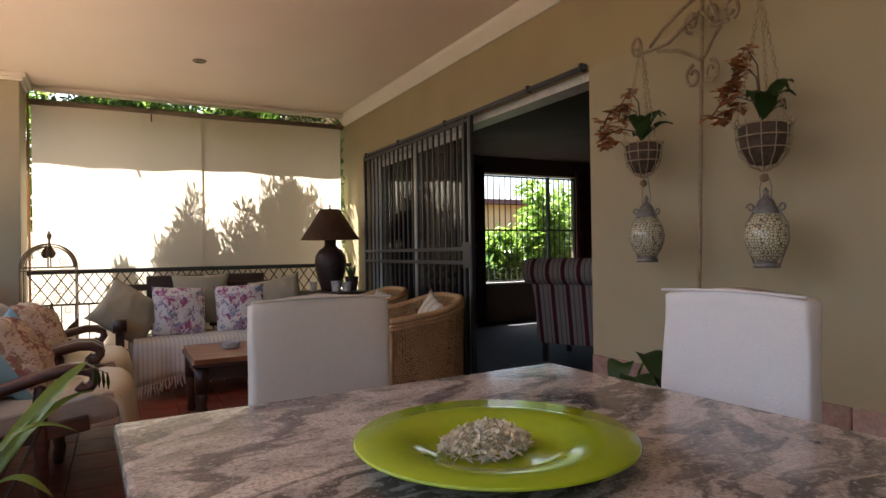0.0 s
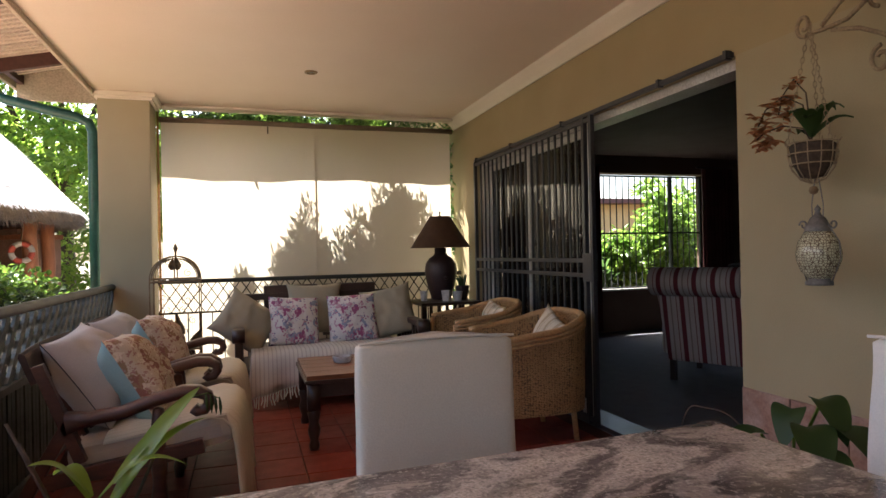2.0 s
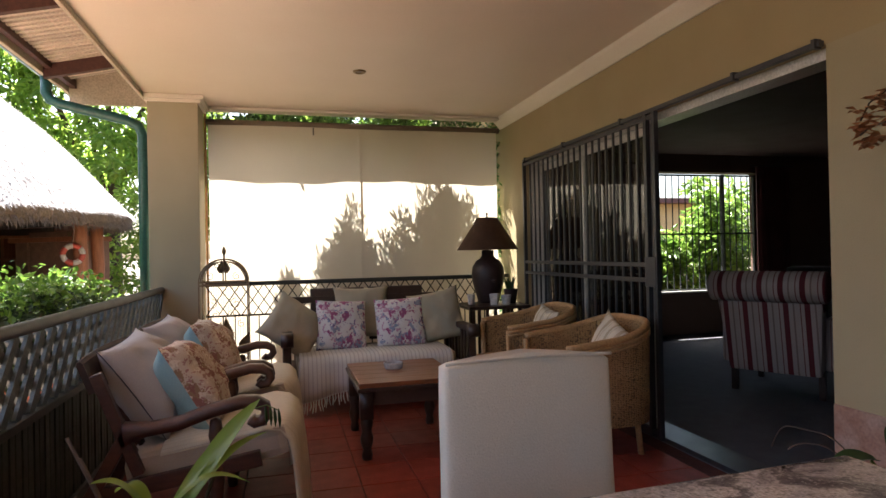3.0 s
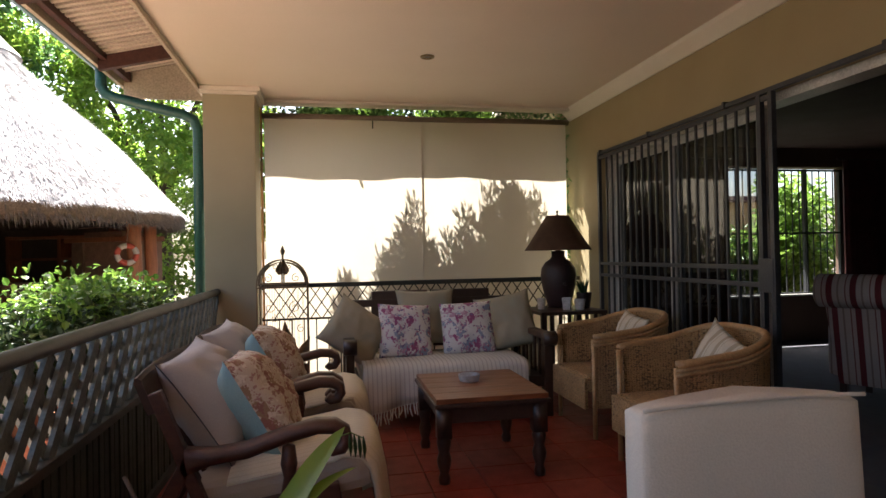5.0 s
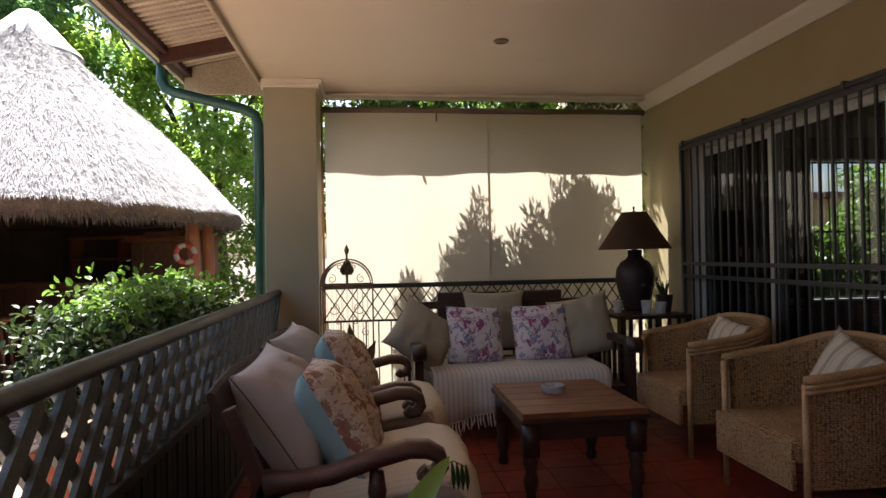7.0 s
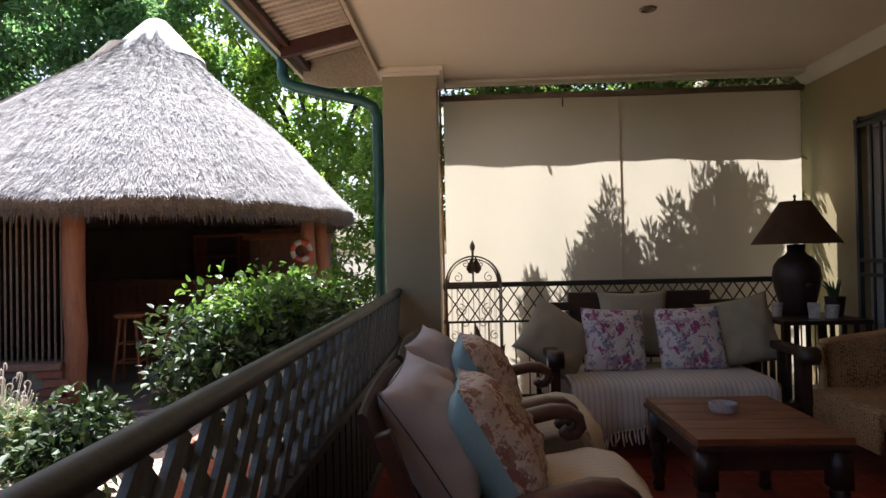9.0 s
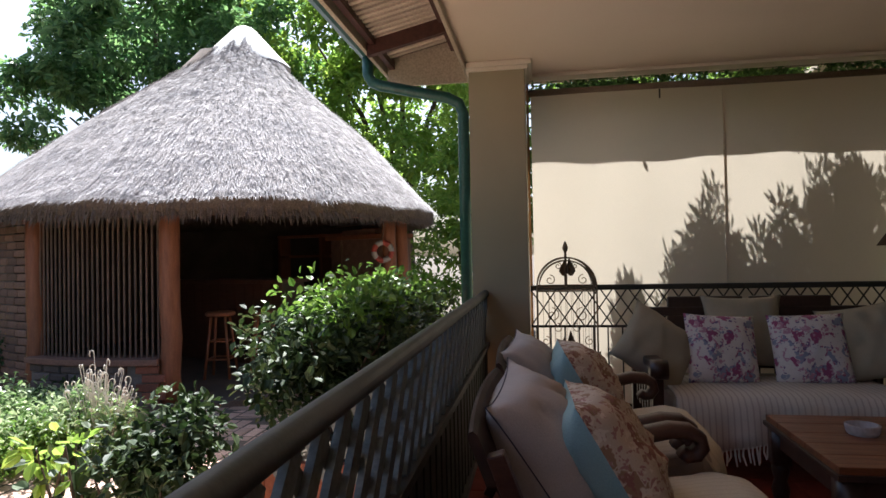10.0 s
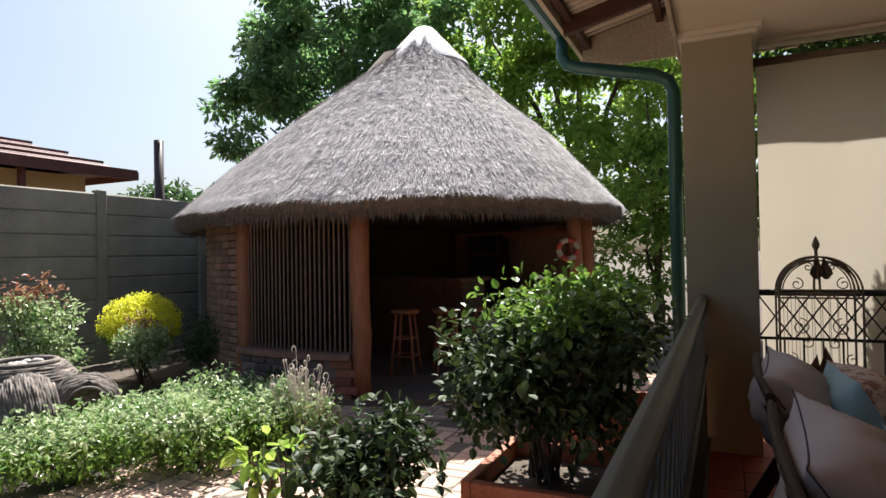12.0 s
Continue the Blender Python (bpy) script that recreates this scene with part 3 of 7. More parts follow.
low_wall = part("low_wall", bm, M_MORTAR, hut, "low slate stone wall")
bm = bmesh.new()
st = []
for a in range(-148, -116, 2):
    st.append([bm.verts.new(local(hut_at(a, k, GZ + z))) for k, z in ((0.815, 0.42), (0.905, 0.42), (0.905, 0.48), (0.815, 0.48))])
for A, B in zip(st, st[1:]):
    for i in range(4):
        bm.faces.new((A[i], A[(i + 1) % 4], B[(i + 1) % 4], B[i]))
bm.faces.new(st[0])
bm.faces.new(st[-1][::-1])
bmesh.ops.recalc_face_normals(bm, faces=bm.faces[:])
part("ledge", bm, M_LEDGE, hut, "smooth screed ledge", bevel=0.01)
for i in range(26):
    a = -146.5 + 29.2 * i / 25
    part("reed", tube([local(hut_at(a, 0.86, GZ + 0.47)), local(hut_at(a + 0.2, 0.86, EAVE + 0.05))], 0.010, 6), M_REED, hut)
bm = bmesh.new()
st = []
for a in range(-180, -150, 5):
    st.append([bm.verts.new(local(hut_at(a, k, z))) for k, z in ((0.82, GZ), (0.87, GZ), (0.87, EAVE + 0.06), (0.82, EAVE + 0.06))])
for A, B in zip(st, st[1:]):
    for i in range(4):
        bm.faces.new((A[i], A[(i + 1) % 4], B[(i + 1) % 4], B[i]))
bm.faces.new(st[0])
bm.faces.new(st[-1][::-1])
bmesh.ops.recalc_face_normals(bm, faces=bm.faces[:])
brick_pier = part("brick_pier", bm, M_MORTAR, hut, "brown brick pier")
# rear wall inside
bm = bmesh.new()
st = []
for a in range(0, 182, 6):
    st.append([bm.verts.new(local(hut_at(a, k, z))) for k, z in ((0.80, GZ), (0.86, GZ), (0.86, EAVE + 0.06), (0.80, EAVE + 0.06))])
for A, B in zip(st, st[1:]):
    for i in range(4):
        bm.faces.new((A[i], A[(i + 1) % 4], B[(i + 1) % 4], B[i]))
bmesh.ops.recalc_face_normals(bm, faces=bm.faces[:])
part("rear_wall", bm, M_SHADOWWALL, hut, "rear wall with the hut's inner shade in its colour")

# ---- furniture materials ----
def pattern_mat(name, ground, blots, scale=9.0, rough=0.85, sizes=(0.34, 0.30, 0.26), long=0.55):
    """Printed cloth: ragged blots of several colours on a ground."""
    m = mat(name, ground, tuple(v * 0.92 for v in ground), 5, rough, 0.2, 220, fine=0.06)
    N, L, bsdf = nodes_of(m)
    src = bsdf.inputs["Base Color"].links[0].from_socket
    tc = N.new("ShaderNodeTexCoord")
    wob = N.new("ShaderNodeTexNoise")
    wob.inputs["Scale"].default_value = scale * 2.2
    mixv = N.new("ShaderNodeMix")
    mixv.data_type, mixv.blend_type = "RGBA", "LINEAR_LIGHT"
    mixv.inputs[0].default_value = 0.07
    L.new(tc.outputs["Object"], wob.inputs["Vector"])
    L.new(tc.outputs["Object"], mixv.inputs[6])
    L.new(wob.outputs["Color"], mixv.inputs[7])
    for k, (c, sz) in enumerate(zip(blots, sizes)):
        mp = N.new("ShaderNodeMapping")
        mp.inputs["Location"].default_value = (1.7 * k, 2.9 * k, 0.8 * k)
        mp.inputs["Scale"].default_value = (1.0, 1.0, long + 0.2 * k)
        mp.inputs["Rotation"].default_value = (0.3 * k, 0.5 * k, 0.9 * k)
        L.new(mixv.outputs[2], mp.inputs["Vector"])
        vo = N.new("ShaderNodeTexVoronoi")
        vo.inputs["Scale"].default_value = scale * (1 + 0.25 * k)
        L.new(mp.outputs[0], vo.inputs["Vector"])
        st = N.new("ShaderNodeMapRange")
        st.inputs[1].default_value, st.inputs[2].default_value = sz + 0.04, sz - 0.04
        L.new(vo.outputs["Distance"], st.inputs[0])
        mx = N.new("ShaderNodeMix")
        mx.data_type = "RGBA"
        mx.inputs[7].default_value = (*c, 1)
        L.new(st.outputs[0], mx.inputs[0])
        L.new(src, mx.inputs[6])
        src = mx.outputs[2]
    L.new(src, bsdf.inputs["Base Color"])
    return m


def stripe_mat(name, base, bands, period, axis=1, rough=0.85):
    """Woven stripes across one axis; bands are (start, end, colour) in parts of the period."""
    m = mat(name, base, tuple(v * 0.9 for v in base), 6, rough, 0.3, 200, fine=0.1)
    N, L, bsdf = nodes_of(m)
    src = bsdf.inputs["Base Color"].links[0].from_socket
    tc = N.new("ShaderNodeTexCoord")
    sep = N.new("ShaderNodeSeparateXYZ")
    L.new(tc.outputs["Object"], sep.inputs[0])
    mo = N.new("ShaderNodeMath")
    mo.operation = "DIVIDE"
    mo.inputs[1].default_value = period
    L.new(sep.outputs[axis], mo.inputs[0])
    frc = N.new("ShaderNodeMath")
    frc.operation = "FRACT"
    L.new(mo.outputs[0], frc.inputs[0])
    for a, b, c in bands:
        cmp_ = N.new("ShaderNodeMath")
        cmp_.operation = "COMPARE"
        cmp_.inputs[1].default_value, cmp_.inputs[2].default_value = (a + b) / 2, (b - a) / 2
        L.new(frc.outputs[0], cmp_.inputs[0])
        mx = N.new("ShaderNodeMix")
        mx.data_type = "RGBA"
        mx.inputs[7].default_value = (*c, 1)
        L.new(cmp_.outputs[0], mx.inputs[0])
        L.new(src, mx.inputs[6])
        src = mx.outputs[2]
    L.new(src, bsdf.inputs["Base Color"])
    return m


def granite_mat():
    """Polished granite: pale ground, dark flowing grain in swirls, fine mineral specks."""
    m = mat("veined_granite", (0.61, 0.535, 0.48), (0.43, 0.37, 0.33), 6, 0.13, 0.0, 150, fine=0.5)
    N, L, bsdf = nodes_of(m)
    src = bsdf.inputs["Base Color"].links[0].from_socket
    tc = N.new("ShaderNodeTexCoord")
    mp = N.new("ShaderNodeMapping")
    mp.inputs["Rotation"].default_value = (0, 0, radians(28))
    mp.inputs["Scale"].default_value = (0.75, 1.5, 1)
    L.new(tc.outputs["Object"], mp.inputs["Vector"])
    warp = N.new("ShaderNodeTexNoise")
    warp.inputs["Scale"].default_value, warp.inputs["Detail"].default_value = 2.6, 3
    L.new(mp.outputs[0], warp.inputs["Vector"])
    flow = N.new("ShaderNodeMix")
    flow.data_type, flow.blend_type = "RGBA", "LINEAR_LIGHT"
    flow.inputs[0].default_value = 0.30
    L.new(mp.outputs[0], flow.inputs[6])
    L.new(warp.outputs["Color"], flow.inputs[7])
    zone = N.new("ShaderNodeTexNoise")
    zone.inputs["Scale"].default_value, zone.inputs["Detail"].default_value = 2.3, 5
    L.new(flow.outputs[2], zone.inputs["Vector"])
    zr = N.new("ShaderNodeMapRange")
    zr.inputs[1].default_value, zr.inputs[2].default_value = 0.38, 0.54
    L.new(zone.outputs[0], zr.inputs[0])

    def lay_on(mask, colour, strength, gate=None):
        nonlocal src
        sc = N.new("ShaderNodeMath")
        sc.operation = "MULTIPLY"
        sc.inputs[1].default_value = strength
        L.new(mask, sc.inputs[0])
        out = sc.outputs[0]
        if gate:
            g = N.new("ShaderNodeMath")
            g.operation = "MULTIPLY"
            L.new(out, g.inputs[0])
            L.new(gate, g.inputs[1])
            out = g.outputs[0]
        mx = N.new("ShaderNodeMix")
        mx.data_type = "RGBA"
        mx.inputs[7].default_value = (*colour, 1)
        L.new(out, mx.inputs[0])
        L.new(src, mx.inputs[6])
        src = mx.outputs[2]

    def noise_mask(scale, lo, hi, vector, detail=4):
        n = N.new("ShaderNodeTexNoise")
        n.inputs["Scale"].default_value, n.inputs["Detail"].default_value, n.inputs["Roughness"].default_value = scale, detail, 0.65
        L.new(vector, n.inputs["Vector"])
        r = N.new("ShaderNodeMapRange")
        r.inputs[1].default_value, r.inputs[2].default_value = lo, hi
        L.new(n.outputs[0], r.inputs[0])
        return r.outputs[0]

    def wave_mask(scale, distortion, lo, hi):
        w = N.new("ShaderNodeTexWave")
        w.inputs["Scale"].default_value, w.inputs["Distortion"].default_value, w.inputs["Detail"].default_value = scale, distortion, 7
        w.inputs["Detail Scale"].default_value, w.inputs["Detail Roughness"].default_value = 1.6, 0.56
        L.new(flow.outputs[2], w.inputs["Vector"])
        r = N.new("ShaderNodeMapRange")
        r.inputs[1].default_value, r.inputs[2].default_value = lo, hi
        L.new(w.outputs["Fac"], r.inputs[0])
        return r.outputs[0]

    lay_on(zr.outputs[0], (0.25, 0.215, 0.205), 0.7)
    lay_on(wave_mask(3.0, 6.0, 0.36, 0.66), (0.085, 0.072, 0.072), 0.95, zr.outputs[0])
    lay_on(wave_mask(1.5, 8.0, 0.78, 0.94), (0.10, 0.082, 0.08), 0.75)
    lay_on(noise_mask(24, 0.55, 0.61, flow.outputs[2], 8), (0.66, 0.58, 0.51), 0.35)
    lay_on(noise_mask(70, 0.55, 0.62, tc.outputs["Object"]), (0.07, 0.06, 0.06), 0.45)
    lay_on(noise_mask(95, 0.57, 0.64, tc.outputs["Object"]), (0.72, 0.66, 0.60), 0.35)
    L.new(src, bsdf.inputs["Base Color"])
    return m


def weave_mat(name, c1, c2, scale=55):
    """Basket weave: a checker of over and under strands, with relief."""
    m = mat(name, c1, c2, 7, 0.6, 0, 120, fine=0.25)
    N, L, bsdf = nodes_of(m)
    tc = N.new("ShaderNodeTexCoord")
    mp = N.new("ShaderNodeMapping")
    mp.inputs["Scale"].default_value = (1, 1, 1.7)
    L.new(tc.outputs["Object"], mp.inputs["Vector"])
    w1 = N.new("ShaderNodeTexVoronoi")
    w1.inputs["Scale"].default_value, w1.inputs["Randomness"].default_value = scale * 1.35, 0.45
    L.new(mp.outputs[0], w1.inputs["Vector"])
    mu = N.new("ShaderNodeMapRange")
    mu.inputs[1].default_value, mu.inputs[2].default_value = 0.75, 0.05
    L.new(w1.outputs["Distance"], mu.inputs[0])
    bp = N.new("ShaderNodeBump")
    bp.inputs["Strength"].default_value, bp.inputs["Distance"].default_value = 1.0, 0.012
    L.new(mu.outputs[0], bp.inputs["Height"])
    L.new(bp.outputs[0], bsdf.inputs["Normal"])
    src = bsdf.inputs["Base Color"].links[0].from_socket
    mx = N.new("ShaderNodeMix")
    mx.data_type = "RGBA"
    mx.inputs[6].default_value = (*[v * 0.30 for v in c2], 1)
    st = N.new("ShaderNodeMapRange")
    st.inputs[1].default_value, st.inputs[2].default_value = 0.02, 0.3
    L.new(mu.outputs[0], st.inputs[0])
    L.new(st.outputs[0], mx.inputs[0])
    L.new(src, mx.inputs[7])
    L.new(mx.outputs[2], bsdf.inputs["Base Color"])
    return m


M_GRANITE = granite_mat()
M_COVER = mat("cream_cotton_cover", (0.55, 0.51, 0.45), (0.49, 0.455, 0.40), 3, 0.9, 0.3, 240, fine=0.06)
M_COVER2 = mat("white_cotton_cover", (0.70, 0.68, 0.66), (0.62, 0.60, 0.58), 3, 0.9, 0.3, 240, fine=0.06)
M_PLATE = mat("lime_green_glass", (0.31, 0.41, 0.012), (0.27, 0.37, 0.01), 3, 0.14, 0, 60, fine=0.04, coat=0.15)
M_POTP = mat("dried_petals", (0.72, 0.66, 0.50), (0.42, 0.36, 0.24), 30, 0.9, 0.3, 90, fine=0.5)
M_TABLETOP = mat("honey_brown_wood", (0.25, 0.085, 0.032), (0.12, 0.038, 0.016), 5, 0.34, 0.15, 60, stretch=(1, 9, 9), fine=0.25)
M_DARKWOOD = mat("dark_brown_wood", (0.05, 0.026, 0.018), (0.028, 0.014, 0.011), 6, 0.4, 0.2, 60, fine=0.2)
M_REDWOOD = mat("reddish_hardwood", (0.085, 0.032, 0.020), (0.045, 0.017, 0.012), 6, 0.45, 0.2, 60, stretch=(2, 6, 6), fine=0.25)
M_CREST = mat("dark_stained_board", (0.040, 0.018, 0.012), (0.024, 0.011, 0.008), 6, 0.75, 0.2, 60, fine=0.2)
M_WICKER = weave_mat("golden_wicker", (0.50, 0.31, 0.14), (0.36, 0.20, 0.085), 42)
M_CANE = mat("cane_binding", (0.46, 0.28, 0.125), (0.34, 0.19, 0.085), 14, 0.5, 0.3, 80)
M_FLORAL = pattern_mat("purple_floral_cotton", (0.66, 0.63, 0.62), ((0.30, 0.075, 0.17), (0.25, 0.28, 0.38), (0.44, 0.24, 0.33), (0.17, 0.12, 0.25)), 11, 0.85, (0.34, 0.34, 0.28, 0.25))
M_CORAL = pattern_mat("tropical_leaf_cotton", (0.56, 0.47, 0.38), ((0.27, 0.12, 0.10), (0.30, 0.19, 0.12), (0.66, 0.58, 0.50), (0.36, 0.20, 0.19)), 14, 0.85, (0.38, 0.36, 0.34, 0.28), 0.3)
M_OLIVE = mat("olive_grey_linen", (0.36, 0.32, 0.235), (0.31, 0.275, 0.20), 6, 0.9, 0.3, 240, fine=0.08)
M_LILAC = mat("pale_mauve_linen", (0.44, 0.41, 0.395), (0.385, 0.355, 0.345), 6, 0.9, 0.3, 240, fine=0.08)
M_PIPING = mat("navy_piping", (0.06, 0.055, 0.08), (0.045, 0.04, 0.06), 9, 0.8, 0.1, 90)
M_BEIGE = mat("beige_linen", (0.44, 0.375, 0.31), (0.38, 0.32, 0.26), 6, 0.9, 0.3, 240, fine=0.08)
M_TEAL = mat("teal_cotton", (0.32, 0.45, 0.43), (0.26, 0.38, 0.365), 6, 0.85, 0.3, 200, fine=0.08)
M_THROW = stripe_mat("ribbed_cream_throw", (0.60, 0.58, 0.54), ((0.0, 0.28, (0.43, 0.41, 0.38)),), 0.032, 0)
M_CREAMTHROW = stripe_mat("cream_seat_throw", (0.64, 0.58, 0.46), ((0.0, 0.2, (0.55, 0.49, 0.37)),), 0.03, 1)
M_STRIPECUSH = stripe_mat("beige_striped_cotton", (0.58, 0.51, 0.40), ((0.0, 0.3, (0.38, 0.31, 0.22)), (0.45, 0.5, (0.40, 0.33, 0.24))), 0.085, 0)
M_ARMSTRIPE = stripe_mat("burgundy_striped_upholstery", (0.44, 0.36, 0.33), ((0.0, 0.26, (0.13, 0.018, 0.024)), (0.42, 0.47, (0.17, 0.05, 0.05)), (0.72, 0.80, (0.24, 0.17, 0.15))), 0.152, 1)
M_SHADE = mat("brown_lampshade_cloth", (0.085, 0.04, 0.022), (0.06, 0.028, 0.016), 9, 0.8, 0.4, 120, fine=0.2, translucent=0.15)
M_LAMPBODY = mat("dark_plum_ceramic", (0.035, 0.016, 0.017), (0.022, 0.011, 0.012), 8, 0.5, 0.3, 60)
M_RUST = mat("rusty_wire", (0.26, 0.175, 0.095), (0.15, 0.095, 0.052), 16, 0.7, 0.2, 90)
M_CREAMIRON = mat("cream_painted_iron", (0.34, 0.265, 0.165), (0.20, 0.14, 0.085), 16, 0.6, 0.2, 90)
M_PEWTER = mat("grey_pewter", (0.20, 0.19, 0.18), (0.13, 0.12, 0.115), 14, 0.55, 0.2, 90, metal=0.3)
M_BASKET = mat("brown_coir_liner", (0.085, 0.055, 0.038), (0.05, 0.034, 0.024), 16, 0.95, 0.8, 60, fine=0.35)
M_CLAYPOT = mat("terracotta", (0.36, 0.115, 0.05), (0.29, 0.09, 0.04), 6, 0.7, 0.2, 60)
M_CRYSTAL = mat("cut_glass", (0.66, 0.64, 0.66), (0.5, 0.48, 0.5), 30, 0.1, 0.3, 60, translucent=0.5)
M_DADO = mat("mottled_clay_tile", (0.30, 0.155, 0.11), (0.42, 0.30, 0.25), 9, 0.45, 0.2, 70, spread=0.15, fine=0.2, contrast=0.18)


def leaf_mat(name, c1, c2, translucent=0.35, rough=0.45):
    """Leaves: colour varies leaf by leaf, light passes through a little."""
    m = bpy.data.materials.new(name)
    m.use_nodes = True
    N, L, bsdf = nodes_of(m)
    ge = N.new("ShaderNodeNewGeometry")
    mx = N.new("ShaderNodeMix")
    mx.data_type = "RGBA"
    mx.inputs[6].default_value, mx.inputs[7].default_value = (*c1, 1), (*c2, 1)
    L.new(ge.outputs["Random Per Island"], mx.inputs[0])
    L.new(mx.outputs[2], bsdf.inputs["Base Color"])
    bsdf.inputs["Roughness"].default_value = rough
    tr = N.new("ShaderNodeBsdfTranslucent")
    L.new(mx.outputs[2], tr.inputs["Color"])
    ms = N.new("ShaderNodeMixShader")
    ms.inputs[0].default_value = translucent
    L.new(bsdf.outputs[0], ms.inputs[1])
    L.new(tr.outputs[0], ms.inputs[2])
    L.new(ms.outputs[0], N["Material Output"].inputs["Surface"])
    return m


M_LEAF = leaf_mat("green_leaf", (0.075, 0.155, 0.022), (0.20, 0.31, 0.055), 0.5, 0.32)
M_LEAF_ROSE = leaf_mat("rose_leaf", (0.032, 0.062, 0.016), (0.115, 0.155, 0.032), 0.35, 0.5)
# leaf colour darkened to stand in for bushes in shade
M_LEAF_SHADED = leaf_mat("shaded_leaf", (0.018, 0.040, 0.012), (0.055, 0.088, 0.022), 0.22, 0.6)
M_DRYSTALK = leaf_mat("silvery_dry_stalk", (0.55, 0.51, 0.46), (0.80, 0.76, 0.70), 0.4)
M_LEAF_DARK = leaf_mat("dark_green_leaf", (0.028, 0.065, 0.018), (0.075, 0.14, 0.04), 0.45)
M_LEAF_BRIGHT = leaf_mat("fresh_green_leaf", (0.17, 0.31, 0.045), (0.38, 0.50, 0.095), 0.62, 0.35)
M_LEAF_TREE = leaf_mat("blue_green_tree_leaf", (0.065, 0.155, 0.055), (0.25, 0.40, 0.15), 0.6, 0.28)
M_LEAF_YELLOW = leaf_mat("golden_leaf", (0.60, 0.60, 0.03), (0.78, 0.76, 0.07), 0.5)
M_LEAF_PALE = leaf_mat("pale_leaf", (0.13, 0.25, 0.06), (0.50, 0.56, 0.33), 0.4, 0.25)
M_LEAF_RED = leaf_mat("red_tipped_leaf", (0.26, 0.09, 0.06), (0.34, 0.19, 0.10), 0.35)
M_PETAL = leaf_mat("rust_orange_petal", (0.48, 0.22, 0.10), (0.30, 0.13, 0.06), 0.4, 0.7)
M_BARK = mat("brown_bark", (0.10, 0.07, 0.05), (0.06, 0.042, 0.03), 14, 0.9, 0.6, 40)


# ---- soft things ----
def pillow_bm(w, h, d, seed=0, n=22, pinch=0.10, halves=(1, -1)):
    """A stuffed square cushion in the xz plane, thick along y, with drawn-out corners; halves picks front and back."""
    bm = bmesh.new()
    rows = {}
    for s in (1, -1):
        for i in range(n + 1):
            for j in range(n + 1):
                u, v = -1 + 2 * i / n, -1 + 2 * j / n
                if s < 0 and (i in (0, n) or j in (0, n)):
                    rows[s, i, j] = rows[1, i, j]
                    continue
                k = 1 - pinch * (1 - (u * u) * (v * v)) * (0.5 * (abs(u) ** 3 + abs(v) ** 3))
                t = ((1 - abs(u) ** 2.7) * (1 - abs(v) ** 2.7)) ** 0.6
                wob = 0.10 * noise.noise(Vector((u * 1.3 + seed, v * 1.3, s * 2.0)))
                cr = 0.11 * noise.noise(Vector((u * 3.5 + seed, v * 2.2 + u, s * 5.0))) + 0.06 * noise.noise(Vector((u * 7 + v * 3 + seed, v * 5, s * 3.0)))
                rows[s, i, j] = bm.verts.new((u * k * w / 2, -s * d / 2 * t * (1 + wob * 2 + cr * 2), v * k * h / 2 + 0.01 * wob))
    for s in (1, -1):
        for i in range(n):
            for j in range(n):
                q = [rows[s, i, j], rows[s, i + 1, j], rows[s, i + 1, j + 1], rows[s, i, j + 1]]
                if s in halves:
                    bm.faces.new(q if s > 0 else q[::-1])
    for v in [v for v in bm.verts if not v.link_faces]:
        bm.verts.remove(v)
    return bm


def cushion(x, y, z, rz, lean, roll, w, h, d, material, label, seed=0, piping=None, group="", pinch=0.21):
    """A cushion centred at a place: turned rz, leaning back, and rolled in its own plane."""
    ob = thing("cushion", x, y, z, 0, label, "cushion", group)
    ob.matrix_basis = Matrix.Translation((x, y, z)) @ Matrix.Rotation(radians(rz), 4, "Z") @ Matrix.Rotation(radians(-lean), 4, "X") @ Matrix.Rotation(radians(roll), 4, "Y")
    part("cushion_body", pillow_bm(w, h, d, seed, 22, pinch), material, ob, smooth=True)
    if piping:
        pts = []
        for i in range(48):
            a = i / 48 * 4
            sd, f = int(a), a - int(a)
            u, v = ((-1 + 2 * f, -1), (1, -1 + 2 * f), (1 - 2 * f, 1), (-1, 1 - 2 * f))[sd]
            k = 1 - pinch * (1 - (u * u) * (v * v)) * (0.5 * (abs(u) ** 3 + abs(v) ** 3))
            pts.append((u * k * w / 2, 0, v * k * h / 2))
        part("piping", tube(pts, 0.0022, 6, closed=True), piping, ob, smooth=True)
    return ob


# ---- dining table, plate and covered chairs ----
dining = thing("dining_table", 0.10, 1.655, 0, 3, "granite-topped dining table with a grey and tan veined slab", "table")
part("tabletop", box(0, 1.19, -1.05, 0, 0.722, 0.76), M_GRANITE, dining, "polished veined granite slab", bevel=0.011)
for x in (0.14, 1.05):
    for y in (-0.90, -0.15):
        part("leg", box(x - 0.04, x + 0.04, y - 0.04, y + 0.04, 0, 0.66), M_DARKWOOD, dining, bevel=0.006)
part("apron", box(0.10, 1.09, -0.94, -0.11, 0.65, 0.722), M_DARKWOOD, dining, bevel=0.004)
plate = thing("plate", 0.672, 1.078, 0.76, 0, "large lime green glass plate lying on the granite table", "plate")
part("dish", lathe([(0.0, 0.004), (0.07, 0.004), (0.085, 0.0), (0.10, 0.004), (0.125, 0.012), (0.145, 0.024), (0.234, 0.032), (0.238, 0.035), (0.234, 0.039), (0.145, 0.031), (0.12, 0.020), (0.095, 0.012), (0.0, 0.011)], 144), M_PLATE, plate, smooth=True)
rs = random.Random(3)
verts, faces = [], []
